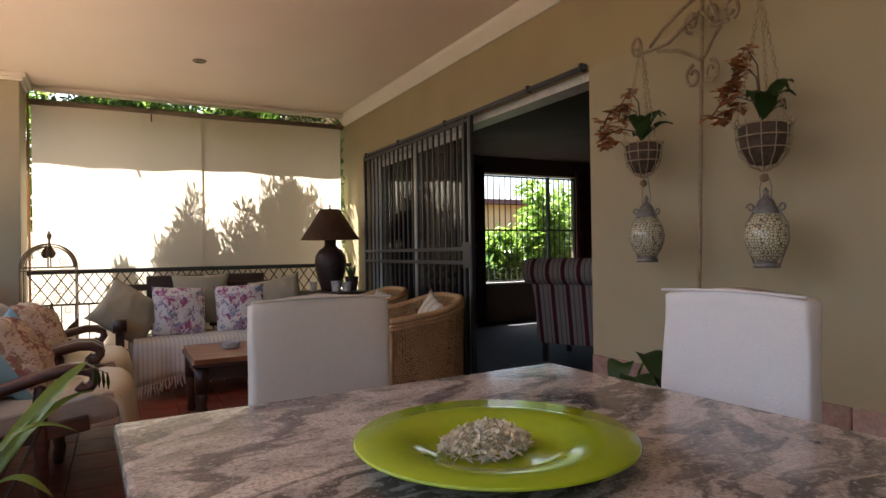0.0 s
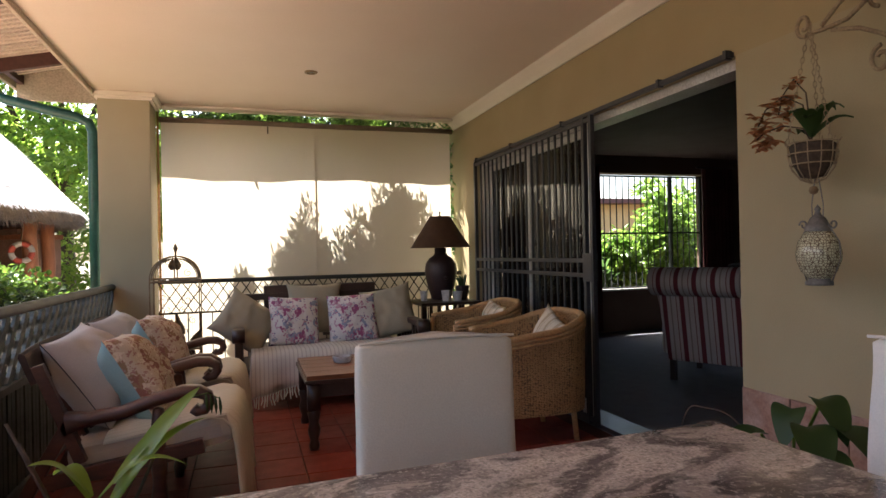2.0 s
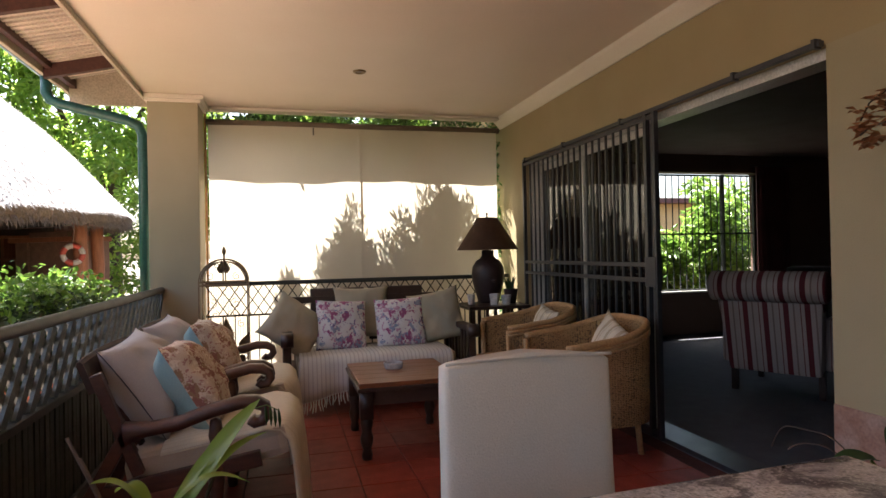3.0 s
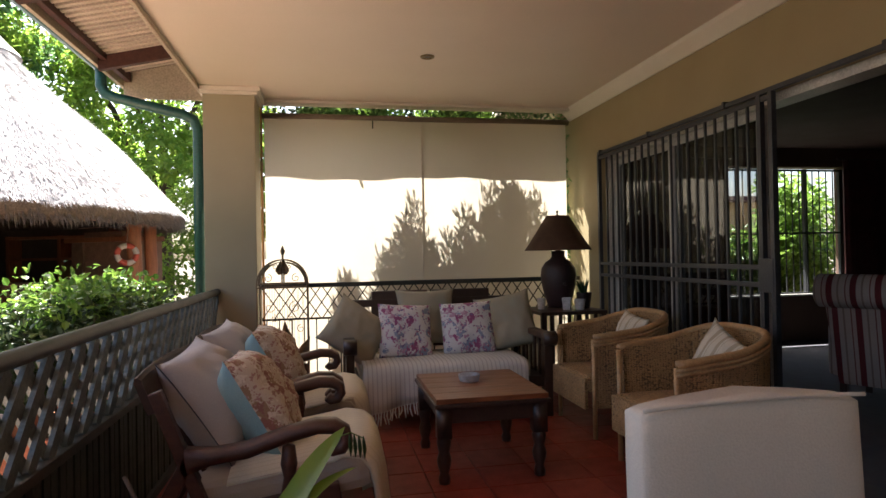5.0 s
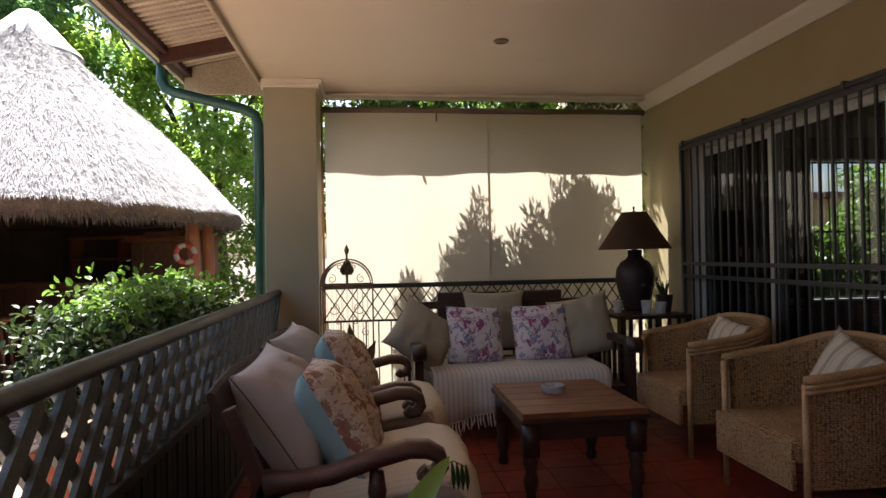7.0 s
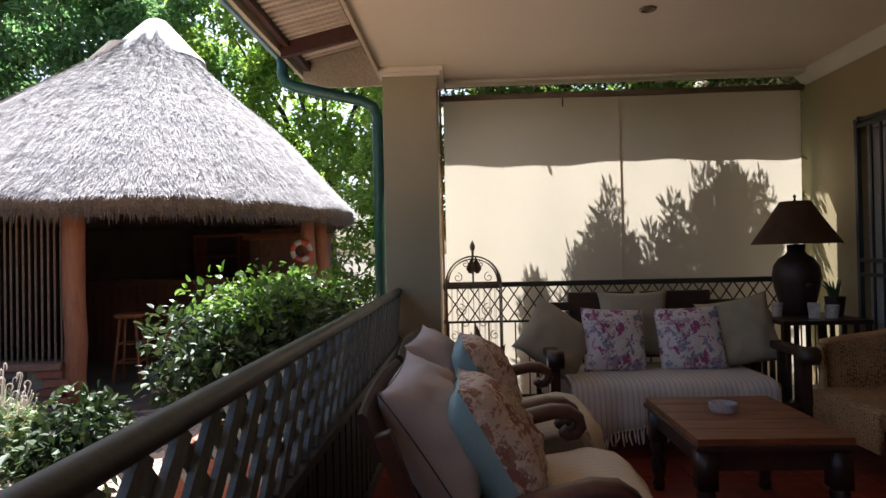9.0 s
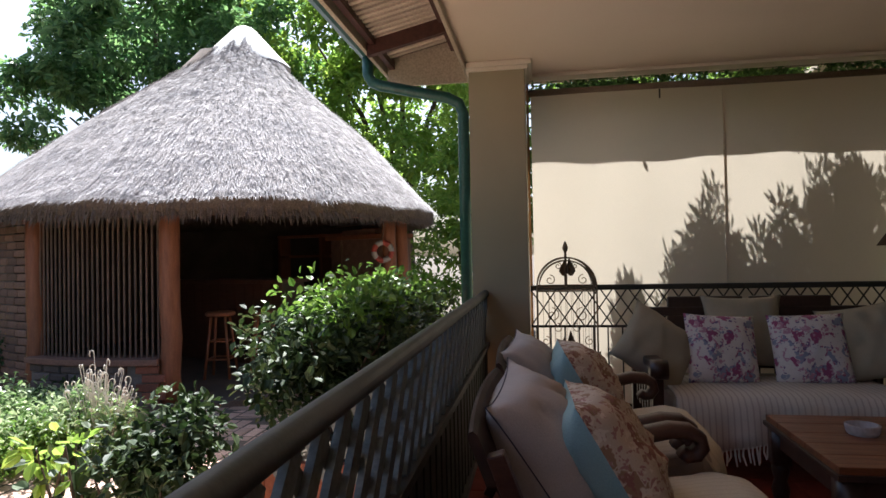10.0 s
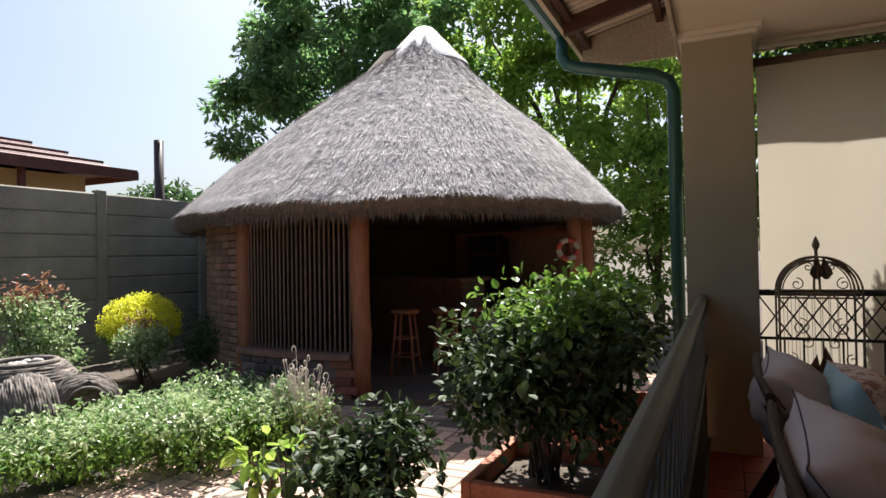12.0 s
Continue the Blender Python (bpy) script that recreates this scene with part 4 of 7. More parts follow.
for k in range(1300):
    a, r = rs.uniform(0, 6.28), 0.078 * rs.random() ** 0.6
    hgt = 0.046 * max(0, 1 - (r / 0.095) ** 2) * rs.random() + 0.016
    c = Vector((r * math.cos(a) * 1.05, r * math.sin(a) * 0.8, hgt))
    d1 = Vector((rs.gauss(0, 1), rs.gauss(0, 1), rs.gauss(0, 0.6))).normalized()
    d2 = d1.orthogonal().normalized()
    L1, L2 = rs.uniform(0.003, 0.013), rs.uniform(0.0008, 0.004)
    i0 = len(verts)
    verts += [tuple(c - d1 * L1), tuple(c + d2 * L2 + Vector((0, 0, 0.002))), tuple(c + d1 * L1), tuple(c - d2 * L2)]
    faces.append((i0, i0 + 1, i0 + 2, i0 + 3))
me = bpy.data.meshes.new("potpourri")
me.from_pydata(verts, [], faces)
me.materials.append(M_POTP)
tagged(new("potpourri", me), "heap of pale dried flower petals in the plate", "potpourri", "", "stuff").location = (0.655, 1.082, 0.76)


def covered_chair(x, y, rz, label, material, top=0.975, seed=1):
    """A dining chair under a loose cotton cover, seat towards local -y."""
    ob = thing("dining_chair", x, y, 0, rz, label, "chair", "covered dining chairs")
    bm = bmesh.new()
    n = 26
    prof = []
    w, d = 0.21, 0.075
    for i in range(n + 1):
        z = 0.02 + (top - 0.02) * i / n
        k = 1 - 0.03 * (1 - i / n)
        ring = []
        for q in range(40):
            a = 2 * math.pi * q / 40
            cx = math.copysign(abs(math.cos(a)) ** 0.28, math.cos(a)) * w * (1.05 - 0.05 * i / n)
            cy = math.copysign(abs(math.sin(a)) ** 0.28, math.sin(a)) * d / 2 * (1 if i < n else 1)
            f = 0.006 * noise.noise(Vector((cx * 9 + seed, cy * 9, z * 5)))
            zz = z + (0.012 * math.cos(math.pi * cx / w / 1.3) if i > n - 3 else 0) - (0.006 if i == n else 0)
            ring.append(bm.verts.new((cx + f, cy + f + 0.04 * (i / n), zz)))
        prof.append(ring)
    inner = [bm.verts.new((v.co.x * 0.95, 0.04 + (v.co.y - 0.04) * 0.7, v.co.z + 0.008)) for v in prof[-1]]
    prof.append(inner)
    for A, B in zip(prof, prof[1:]):
        for q in range(40):
            bm.faces.new((A[q], A[(q + 1) % 40], B[(q + 1) % 40], B[q]))
    bm.faces.new(prof[-1])
    part("back_cover", bm, material, ob, smooth=True)
    part("seat_cover", box(-0.215, 0.215, -0.44, -0.02, 0.40, 0.475), material, ob, bevel=0.02)
    for sx in (-1, 1):
        part("skirt_panel", box(sx * 0.21 - 0.006, sx * 0.21 + 0.006, -0.43, -0.03, 0.04, 0.41), material, ob)
        part("leg", box(sx * 0.18 - 0.02, sx * 0.18 + 0.02, -0.42, -0.38, 0, 0.40), M_DARKWOOD, ob)
    part("skirt_panel", box(-0.21, 0.21, -0.44, -0.428, 0.04, 0.41), material, ob)
    # piping seam round the top edge
    pts = []
    for q in range(41):
        u = -1 + 2 * q / 40
        pts.append((u * w * 0.995, -d / 2 + 0.039, top + 0.010 * math.cos(math.pi * u / 2.6) - 0.004))
    part("seam", tube(pts, 0.004, 6), material, ob, smooth=True)
    return ob


covered_chair(0.648, 1.958, 1, "dining chair under a loose cream cotton cover at the table end", M_COVER, 0.972, 1)
covered_chair(1.53, 1.28, -88, "dining chair under a white cotton cover beside the table", M_COVER2, 0.985, 5)

# ---- coffee table and ashtray ----
coffee = thing("coffee_table", 0.824, 4.595, 0, 0, "low wooden coffee table with a honey-brown top and dark turned legs", "table")
for i in range(5):
    y0 = -0.36 + i * 0.144
    part("top_plank", box(-0.312, 0.312, y0, y0 + 0.1425, 0.432, 0.46), M_TABLETOP, coffee, bevel=0.003)
part("top_frame", box(-0.322, 0.322, -0.37, 0.37, 0.41, 0.4315), M_DARKWOOD, coffee, bevel=0.004)
for sx in (-1, 1):
    part("apron", box(sx * 0.268 - 0.012, sx * 0.268 + 0.012, -0.28, 0.28, 0.32, 0.41), M_DARKWOOD, coffee)
    part("apron", box(-0.256, 0.256, sx * 0.315 - 0.012, sx * 0.315 + 0.012, 0.32, 0.41), M_DARKWOOD, coffee)
    for sy in (-1, 1):
        lg = lathe([(0.0, 0), (0.028, 0), (0.032, 0.03), (0.024, 0.06), (0.036, 0.10), (0.04, 0.13), (0.028, 0.17), (0.036, 0.20), (0.04, 0.225), (0.03, 0.25)], 14, None, (sx * 0.268, sy * 0.315))
        part("leg", box(sx * 0.268 - 0.038, sx * 0.268 + 0.038, sy * 0.315 - 0.038, sy * 0.315 + 0.038, 0.245, 0.41, lg), M_DARKWOOD, coffee, "turned dark leg", True)
ash = thing("ashtray", 0.79, 4.66, 0.46, 0, "round cut-glass ashtray on the coffee table", "ashtray")
part("bowl", lathe([(0, 0), (0.055, 0), (0.062, 0.012), (0.066, 0.04), (0.058, 0.042), (0.05, 0.016), (0, 0.013)], 24), M_CRYSTAL, ash)


# ---- wicker tub chairs ----
def wicker_chair(x, y, rz, label):
    """A round-backed wicker armchair; it faces local -x."""
    ob = thing("wicker_armchair", x, y, 0, rz, label, "chair", "wicker armchairs")
    bm = bmesh.new()
    n = 40
    outer, inner, trims = [], [], []
    for i in range(n + 1):
        a = radians(-118 + 236 * i / n)
        cx, cy = math.cos(a), math.sin(a)
        k = 1.0
        X, Y = 0.02 + 0.31 * math.copysign(abs(cx) ** 0.8, cx) * (1.0 if cx > 0 else 1.75), 0.325 * math.copysign(abs(cy) ** 0.55, cy)
        top = 0.655 + 0.125 * max(0, math.cos(a * 0.76)) ** 1.3
        o = []
        for j in range(9):
            z = 0.20 + (top - 0.20) * j / 8
            f = 1 + 0.06 * (z - 0.2)
            o.append(bm.verts.new((X * f, Y * f, z)))
        outer.append(o)
        m2 = []
        for j in range(9):
            z = 0.30 + (top - 0.30) * j / 8
            f = 0.90 + 0.06 * (z - 0.2)
            m2.append(bm.verts.new((X * f, Y * f, z)))
        inner.append(m2)
        trims.append((X * 0.985, Y * 0.985, top + 0.006))
    for i in range(n):
        for j in range(8):
            bm.faces.new((outer[i][j], outer[i + 1][j], outer[i + 1][j + 1], outer[i][j + 1]))
            bm.faces.new((inner[i][j], inner[i][j + 1], inner[i + 1][j + 1], inner[i + 1][j]))
        bm.faces.new((outer[i][8], outer[i + 1][8], inner[i + 1][8], inner[i][8]))
    for e in (0, n):
        for j in range(8):
            q = (outer[e][j], outer[e][j + 1], inner[e][j + 1], inner[e][j])
            bm.faces.new(q if e else q[::-1])
    part("back", bm, M_WICKER, ob, "woven wicker back and arms", True)
    part("rim", tube(trims, 0.022, 8), M_CANE, ob, "bound cane rim", True)
    for k, dz in ((1, -0.028), (2, -0.05)):
        part("rim_strand", tube([(p[0] * 1.035, p[1] * 1.035, p[2] + dz) for p in trims], 0.012, 6), M_CANE, ob, "", True)
    seat = box(-0.315, 0.27, -0.285, 0.285, 0.30, 0.405)
    part("seat", seat, M_WICKER, ob, "woven seat", bevel=0.025)
    part("front_apron", box(-0.335, -0.31, -0.285, 0.285, 0.19, 0.395), M_WICKER, ob, "woven apron", bevel=0.008)
    for e in (0, -1):
        px, py = trims[e][0], trims[e][1]
        part("front_leg", tube([(px, py, 0.0), (px, py, 0.3), (px, py, 0.645)], 0.015, 10), M_CANE, ob, "", True)
    for sy in (-1, 1):
        part("back_leg", tube([(0.23, sy * 0.23, 0.0), (0.21, sy * 0.22, 0.25)], 0.018, 8), M_CANE, ob, "", True)
    return ob


wicker_chair(1.935, 5.095, 0, "golden wicker tub chair with a striped cushion near the lamp")
wicker_chair(1.90, 4.08, 0, "golden wicker tub chair with a striped cushion by the sliding door")
cushion(2.08, 5.12, 0.60, -90, 18, 8, 0.38, 0.38, 0.11, M_STRIPECUSH, "beige striped cushion on a wicker chair", 2, group="striped cushions")
cushion(2.035, 4.06, 0.60, -90, 20, 20, 0.40, 0.40, 0.11, M_STRIPECUSH, "beige striped cushion tipped against a wicker chair back", 4, group="striped cushions")

# ---- wooden sofa under the blind ----
sofa = thing("wooden_sofa", 0.82, 5.85, 0, 0, "dark wooden slatted sofa beneath the roll-down blind", "sofa")
part("seat_frame", box(-0.68, 0.74, -0.42, 0.36, 0.22, 0.30), M_DARKWOOD, sofa, bevel=0.008)
part("seat_cushion", box(-0.64, 0.62, -0.46, 0.30, 0.30, 0.43), M_OLIVE, sofa, "olive seat pad", bevel=0.035)
for x0, x1 in ((-0.50, -0.02), (0.02, 0.52)):
    part("back_panel", box(x0, x1, 0.33, 0.365, 0.45, 0.93), M_DARKWOOD, sofa, "dark wood back panel", bevel=0.012)
part("back_rail", box(-0.68, 0.74, 0.325, 0.37, 0.80, 0.86), M_DARKWOOD, sofa, bevel=0.008)
for sx, x in ((-1, -0.71), (1, 0.76)):
    part("arm", box(x - 0.045, x + 0.045, -0.47, 0.38, 0.575, 0.625), M_DARKWOOD, sofa, bevel=0.014)
    part("arm_scroll", moved(tube([(x - 0.046, 0, 0), (x + 0.046, 0, 0)], 0.055, 16), Matrix.Translation((0, -0.47, 0.585))), M_DARKWOOD, sofa, smooth=True)
    for y in (-0.42, 0.35):
        part("leg", box(x - 0.03, x + 0.03, y - 0.03, y + 0.03, 0, 0.58), M_DARKWOOD, sofa, bevel=0.006)
    for i in range(7):
        y = -0.34 + i * 0.1
        part("side_slat", box(x - 0.009, x + 0.009, y - 0.018, y + 0.018, 0.25, 0.58), M_DARKWOOD, sofa)
throw = thing("throw_blanket", 0, 0, 0, 0, "ribbed cream throw with a knotted fringe over the sofa seat", "blanket")
bm = bmesh.new()
path = [(5.95, 0.445), (5.70, 0.45), (5.45, 0.452), (5.38, 0.44), (5.345, 0.40), (5.335, 0.33), (5.33, 0.26), (5.325, 0.20)]
g = []
for i in range(61):
    u = i / 60
    x = 0.20 + 1.20 * u
    drop = 0.0 if u > 0.35 else -0.10 * (1 - u / 0.35)
    col = []
    for j, (y, z) in enumerate(path):
        f = max(0, j - 3) / 4
        col.append(bm.verts.new((x - 0.03 * f * (1 - u), y + 0.014 * math.sin(u * 34) * f - 0.02 * f * (1 - u), z + drop * f + 0.006 * noise.noise(Vector((x * 6, y * 6, 0))))))
    g.append(col)
for i in range(60):
    for j in range(len(path) - 1):
        bm.faces.new((g[i][j], g[i][j + 1], g[i + 1][j + 1], g[i + 1][j]))
ends = [c[-1].co.copy() for c in g]
cl = part("cloth", bm, M_THROW, throw, smooth=True)
cl.modifiers.new("thick", "SOLIDIFY").thickness = 0.008
rs = random.Random(5)
for i in range(0, 60):
    p = ends[i]
    part("tassel", tube([p + Vector((0, 0, 0.01)), p + Vector((rs.uniform(-0.006, 0.006), -0.002, -0.03)), p + Vector((rs.uniform(-0.012, 0.012), rs.uniform(-0.01, 0.004), -rs.uniform(0.06, 0.09)))], 0.0045, 5, taper=(1, 1.3, 0.8)), M_COVER2, throw)
cushion(0.17, 5.76, 0.65, 24, 30, 42, 0.48, 0.48, 0.18, M_OLIVE, "olive-grey linen cushion slumped on the sofa arm", 1, group="linen sofa cushions")
cushion(0.76, 6.06, 0.71, 0, 12, 0, 0.50, 0.48, 0.14, M_OLIVE, "olive-grey linen cushion against the sofa back", 2, group="linen sofa cushions", pinch=0.22)
cushion(1.40, 5.86, 0.67, -14, 18, -12, 0.47, 0.48, 0.18, M_OLIVE, "olive-grey linen cushion in the sofa corner", 3, group="linen sofa cushions")
cushion(0.555, 5.80, 0.635, 8, 20, 4, 0.43, 0.43, 0.14, M_FLORAL, "white cushion printed with purple flowers", 4, group="floral cushions", pinch=0.08)
cushion(1.06, 5.82, 0.635, -4, 20, -2, 0.43, 0.43, 0.14, M_FLORAL, "white cushion printed with purple flowers", 6, group="floral cushions", pinch=0.08)

# ---- side table, lamp and small pots ----
side = thing("side_table", 2.03, 6.24, 0, 0, "dark wooden side table with slatted sides", "table")
part("top", box(-0.30, 0.30, -0.29, 0.29, 0.69, 0.72), M_DARKWOOD, side, bevel=0.006)
for sx in (-1, 1):
    for sy in (-1, 1):
        part("leg", box(sx * 0.27 - 0.022, sx * 0.27 + 0.022, sy * 0.26 - 0.022, sy * 0.26 + 0.022, 0, 0.69), M_DARKWOOD, side)
part("lower_shelf", box(-0.28, 0.28, -0.27, 0.27, 0.14, 0.165), M_DARKWOOD, side)
for i in range(6):
    x = -0.2 + i * 0.08
    part("front_slat", box(x - 0.015, x + 0.015, -0.27, -0.255, 0.165, 0.69), M_DARKWOOD, side)
lamp = thing("table_lamp", 2.075, 6.42, 0.72, 0, "dark ceramic table lamp with a wide brown cone shade", "lamp")
part("body", lathe([(0, 0), (0.10, 0), (0.105, 0.02), (0.13, 0.10), (0.155, 0.20), (0.165, 0.29), (0.155, 0.36), (0.12, 0.415), (0.075, 0.445), (0.06, 0.47), (0.062, 0.52), (0.0, 0.525)], 28), M_LAMPBODY, lamp, "dark plum ceramic body", True)
part("knob", lathe([(0, -0.02), (0.02, -0.012), (0.025, 0), (0.02, 0.012), (0, 0.02)], 10, None, (0, -0.165)), M_LAMPBODY, lamp).location = (0, 0, 0.22)
part("shade", lathe([(0.31, 0.525), (0.305, 0.53), (0.20, 0.69), (0.105, 0.845), (0.102, 0.845), (0.196, 0.69), (0.30, 0.53)], 36), M_SHADE, lamp, "brown cloth cone shade", True)
part("finial", lathe([(0, 0.84), (0.012, 0.845), (0.006, 0.87), (0.013, 0.885), (0, 0.90)], 10), M_LAMPBODY, lamp)
M_CUP = mat("white_glazed_pot", (0.55, 0.53, 0.52), (0.40, 0.38, 0.38), 20, 0.4, 0.05, 60)
for x, y, r, h, lab in ((2.03, 6.12, 0.055, 0.105, "square white flower pot on the side table"), (2.14, 6.10, 0.05, 0.09, "small mottled flower pot on the side table"), (1.84, 6.25, 0.04, 0.10, "small grey mug on the side table")):
    pt = thing("flower_pot", x, y, 0.72, 12, lab, "pot")
    part("pot", lathe([(0, 0), (r * 0.75, 0), (r, h), (r * 0.9, h), (r * 0.7, 0.02), (0, 0.02)], 4 if r > 0.054 else 18), M_CUP, pt)
aloe = thing("aloe_plant", 2.235, 6.22, 0.72, 0, "small spiky aloe in a dark pot on the side table", "plant")
part("pot", lathe([(0, 0), (0.05, 0), (0.07, 0.14), (0.062, 0.14), (0.05, 0.1), (0, 0.1)], 16), M_LAMPBODY, aloe)
rs = random.Random(8)
for i in range(16):
    a, t = rs.uniform(0, 6.28), rs.uniform(0.3, 1.0)
    dx, dy = math.cos(a) * t, math.sin(a) * t
    part("leaf", tube([(dx * 0.02, dy * 0.02, 0.10), (dx * 0.05, dy * 0.05, 0.19), (dx * 0.10, dy * 0.10, 0.24 + 0.05 * (1 - t))], 0.010, 5, taper=(1, 0.8, 0.1)), M_LEAF_DARK, aloe)


# ---- planter's chairs along the railing ----
def planter_chair(x, y, label):
    """A reclining hardwood chair with long scrolled arms; it faces local +x."""
    ob = thing("planters_chair", x, y, 0, 0, label, "chair", "planter's chairs")
    for sy in (-1, 1):
        yy = sy * 0.36
        pts = [(-0.44, 0.575), (-0.36, 0.585), (-0.24, 0.60), (-0.11, 0.645), (0.0, 0.672), (0.06, 0.668), (0.098, 0.645), (0.105, 0.61), (0.085, 0.58), (0.055, 0.575), (0.04, 0.59)]
        bm = bmesh.new()
        rings = []
        for i, (px, pz) in enumerate(pts):
            a, b = pts[max(0, i - 1)], pts[min(len(pts) - 1, i + 1)]
            t = Vector((b[0] - a[0], 0, b[1] - a[1])).normalized()
            nrm = Vector((-t.z, 0, t.x))
            h = 0.045 if i < 1 else (0.026 if i < 6 else 0.022)
            w = 0.040
            c = Vector((px, yy, pz))
            rings.append([bm.verts.new(c + nrm * hh + Vector((0, ww, 0))) for hh, ww in ((-h, -w * 0.8), (-h, w * 0.8), (-h * 0.3, w), (h * 0.5, w), (h, w * 0.6), (h, -w * 0.6), (h * 0.5, -w), (-h * 0.3, -w))])
        for A, B in zip(rings, rings[1:]):
            for k in range(8):
                bm.faces.new((A[k], A[(k + 1) % 8], B[(k + 1) % 8], B[k]))
        bm.faces.new(rings[0][::-1])
        bm.faces.new(rings[-1])
        bmesh.ops.recalc_face_normals(bm, faces=bm.faces[:])
        part("arm", bm, M_REDWOOD, ob, "carved arm with a scrolled end", True)
        part("front_leg", lathe([(0, 0), (0.022, 0), (0.03, 0.06), (0.022, 0.10), (0.036, 0.18), (0.026, 0.26), (0.034, 0.34), (0.03, 0.42), (0.02, 0.48), (0.03, 0.53), (0.022, 0.60), (0.0, 0.61)], 12, None, (-0.10, yy)), M_REDWOOD, ob, "turned front leg", True)
        # side frame: raking back stile, and the rear leg raking out to the floor
        st = box(-0.022, 0.022, yy - 0.02, yy + 0.02, -0.03, 0.44)
        moved(st, Matrix.Translation((-0.40, 0, 0.42)) @ Matrix.Rotation(radians(-19), 4, "Y"))
        part("back_stile", st, M_REDWOOD, ob, bevel=0.006)
        ft = box(-0.026, 0.026, yy - 0.02, yy + 0.02, 0, 0.66)
        moved(ft, Matrix.Translation((-0.72, 0, 0.012)) @ Matrix.Rotation(radians(27), 4, "Y"))
        part("rear_leg", ft, M_REDWOOD, ob, bevel=0.006)
        sr = box(-0.54, 0.08, yy - 0.018, yy + 0.018, -0.035, 0.035)
        moved(sr, Matrix.Translation((0, 0, 0.40)) @ Matrix.Rotation(radians(-9), 4, "Y"))
        part("seat_rail", sr, M_REDWOOD, ob, bevel=0.006)
    # crest board, bowed back and arched between the stiles
    bk = bmesh.new()
    rings = []
    for i in range(15):
        v = -1 + i / 7
        bow = 1 - v * v
        c = Vector((-0.575 - 0.012 * bow, v * 0.375, 0.825))
        hh = 0.072 + 0.012 * bow
        up = Vector((-0.33, 0, 0.94))
        out = Vector((0.94, 0, 0.33))
        rings.append([bk.verts.new(c + up * hh * p + out * 0.013 * q) for p, q in ((-1, -1), (-1, 1), (0.8, 1), (1, 0.4), (1, -0.4), (0.8, -1))])
    for A, B in zip(rings, rings[1:]):
        for k in range(6):
            bk.faces.new((A[k], A[(k + 1) % 6], B[(k + 1) % 6], B[k]))
    bk.faces.new(rings[0][::-1])
    bk.faces.new(rings[-1])
    bmesh.ops.recalc_face_normals(bk, faces=bk.faces[:])
    part("crest_rail", bk, M_CREST, ob, "broad straight crest board")
    for i in range(5):
        yb = -0.24 + i * 0.12
        b = box(-0.008, 0.008, yb - 0.022, yb + 0.022, -0.02, 0.44)
        moved(b, Matrix.Translation((-0.42, 0, 0.42)) @ Matrix.Rotation(radians(-24), 4, "Y"))
        part("back_slat", b, M_REDWOOD, ob)
    seat = box(-0.46, 0.20, -0.33, 0.33, -0.05, 0.10)
    moved(seat, Matrix.Translation((0, 0, 0.415)) @ Matrix.Rotation(radians(-9), 4, "Y"))
    part("seat_cushion", seat, M_BEIGE, ob, "thick seat pad", bevel=0.045)
    ob.scale = (1.0, 1.08, 0.925)
    return ob


def seat_throw(x, y, seed, label):
    """A cream cloth laid over a raised seat front and hanging to near the floor."""
    ob = thing("seat_throw", x, y, 0, 0, label, "blanket", "cream seat throws")
    bm = bmesh.new()
    path = [(-0.32, 0.487), (-0.17, 0.511), (0.06, 0.550), (0.15, 0.562), (0.215, 0.548), (0.25, 0.505), (0.262, 0.43), (0.27, 0.33), (0.275, 0.22), (0.28, 0.12)]
    g = []
    for i in range(41):
        v = -1 + 2 * i / 40
        col = []
        for j, (px, pz) in enumerate(path):
            f = max(0, j - 4) / 5
            edge = abs(v) ** 6
            yy = v * (0.325 + 0.015 * f)
            col.append(bm.verts.new((px - 0.06 * edge * (j > 2) + 0.016 * f * math.sin(v * 11 + seed), yy, pz - 0.035 * edge + 0.05 * f * math.sin(v * 3 + seed) + 0.004 * noise.noise(Vector((px * 8, yy * 8, seed))))))
        g.append(col)
    for i in range(40):
        for j in range(len(path) - 1):
            bm.faces.new((g[i][j], g[i][j + 1], g[i + 1][j + 1], g[i + 1][j]))
    c = part("cloth", bm, M_CREAMTHROW, ob, smooth=True)
    c.modifiers.new("thick", "SOLIDIFY").thickness = 0.01
    ob.scale = (1.0, 1.08, 0.925)
    return ob


for k, (y, lab) in enumerate(((3.70, "reddish planter's chair with scrolled arms beside the dining end"), (4.60, "reddish planter's chair with scrolled arms beside the birdcage"))):
    planter_chair(-0.09, y, lab)
    seat_throw(-0.09, y, 1.3 * k, "cream ribbed throw hanging over a chair seat")
# cushions on the planter's chairs, facing +x
def boxed_cushion(x, y, z, rz, lean, roll, label, seed):
    """A fat cushion with a printed face and a plain teal back."""
    ob = thing("cushion", x, y, z, 0, label, "cushion", "tropical print cushions")
    ob.matrix_basis = Matrix.Translation((x, y, z)) @ Matrix.Rotation(radians(rz), 4, "Z") @ Matrix.Rotation(radians(-lean), 4, "X") @ Matrix.Rotation(radians(roll), 4, "Y")
    part("cushion_face", pillow_bm(0.52, 0.45, 0.26, seed, 26, 0.10, (1,)), M_CORAL, ob, "tropical leaf print", True)
    part("cushion_back", pillow_bm(0.52, 0.45, 0.26, seed, 26, 0.10, (-1,)), M_TEAL, ob, "pale teal cotton back", True)
    return ob



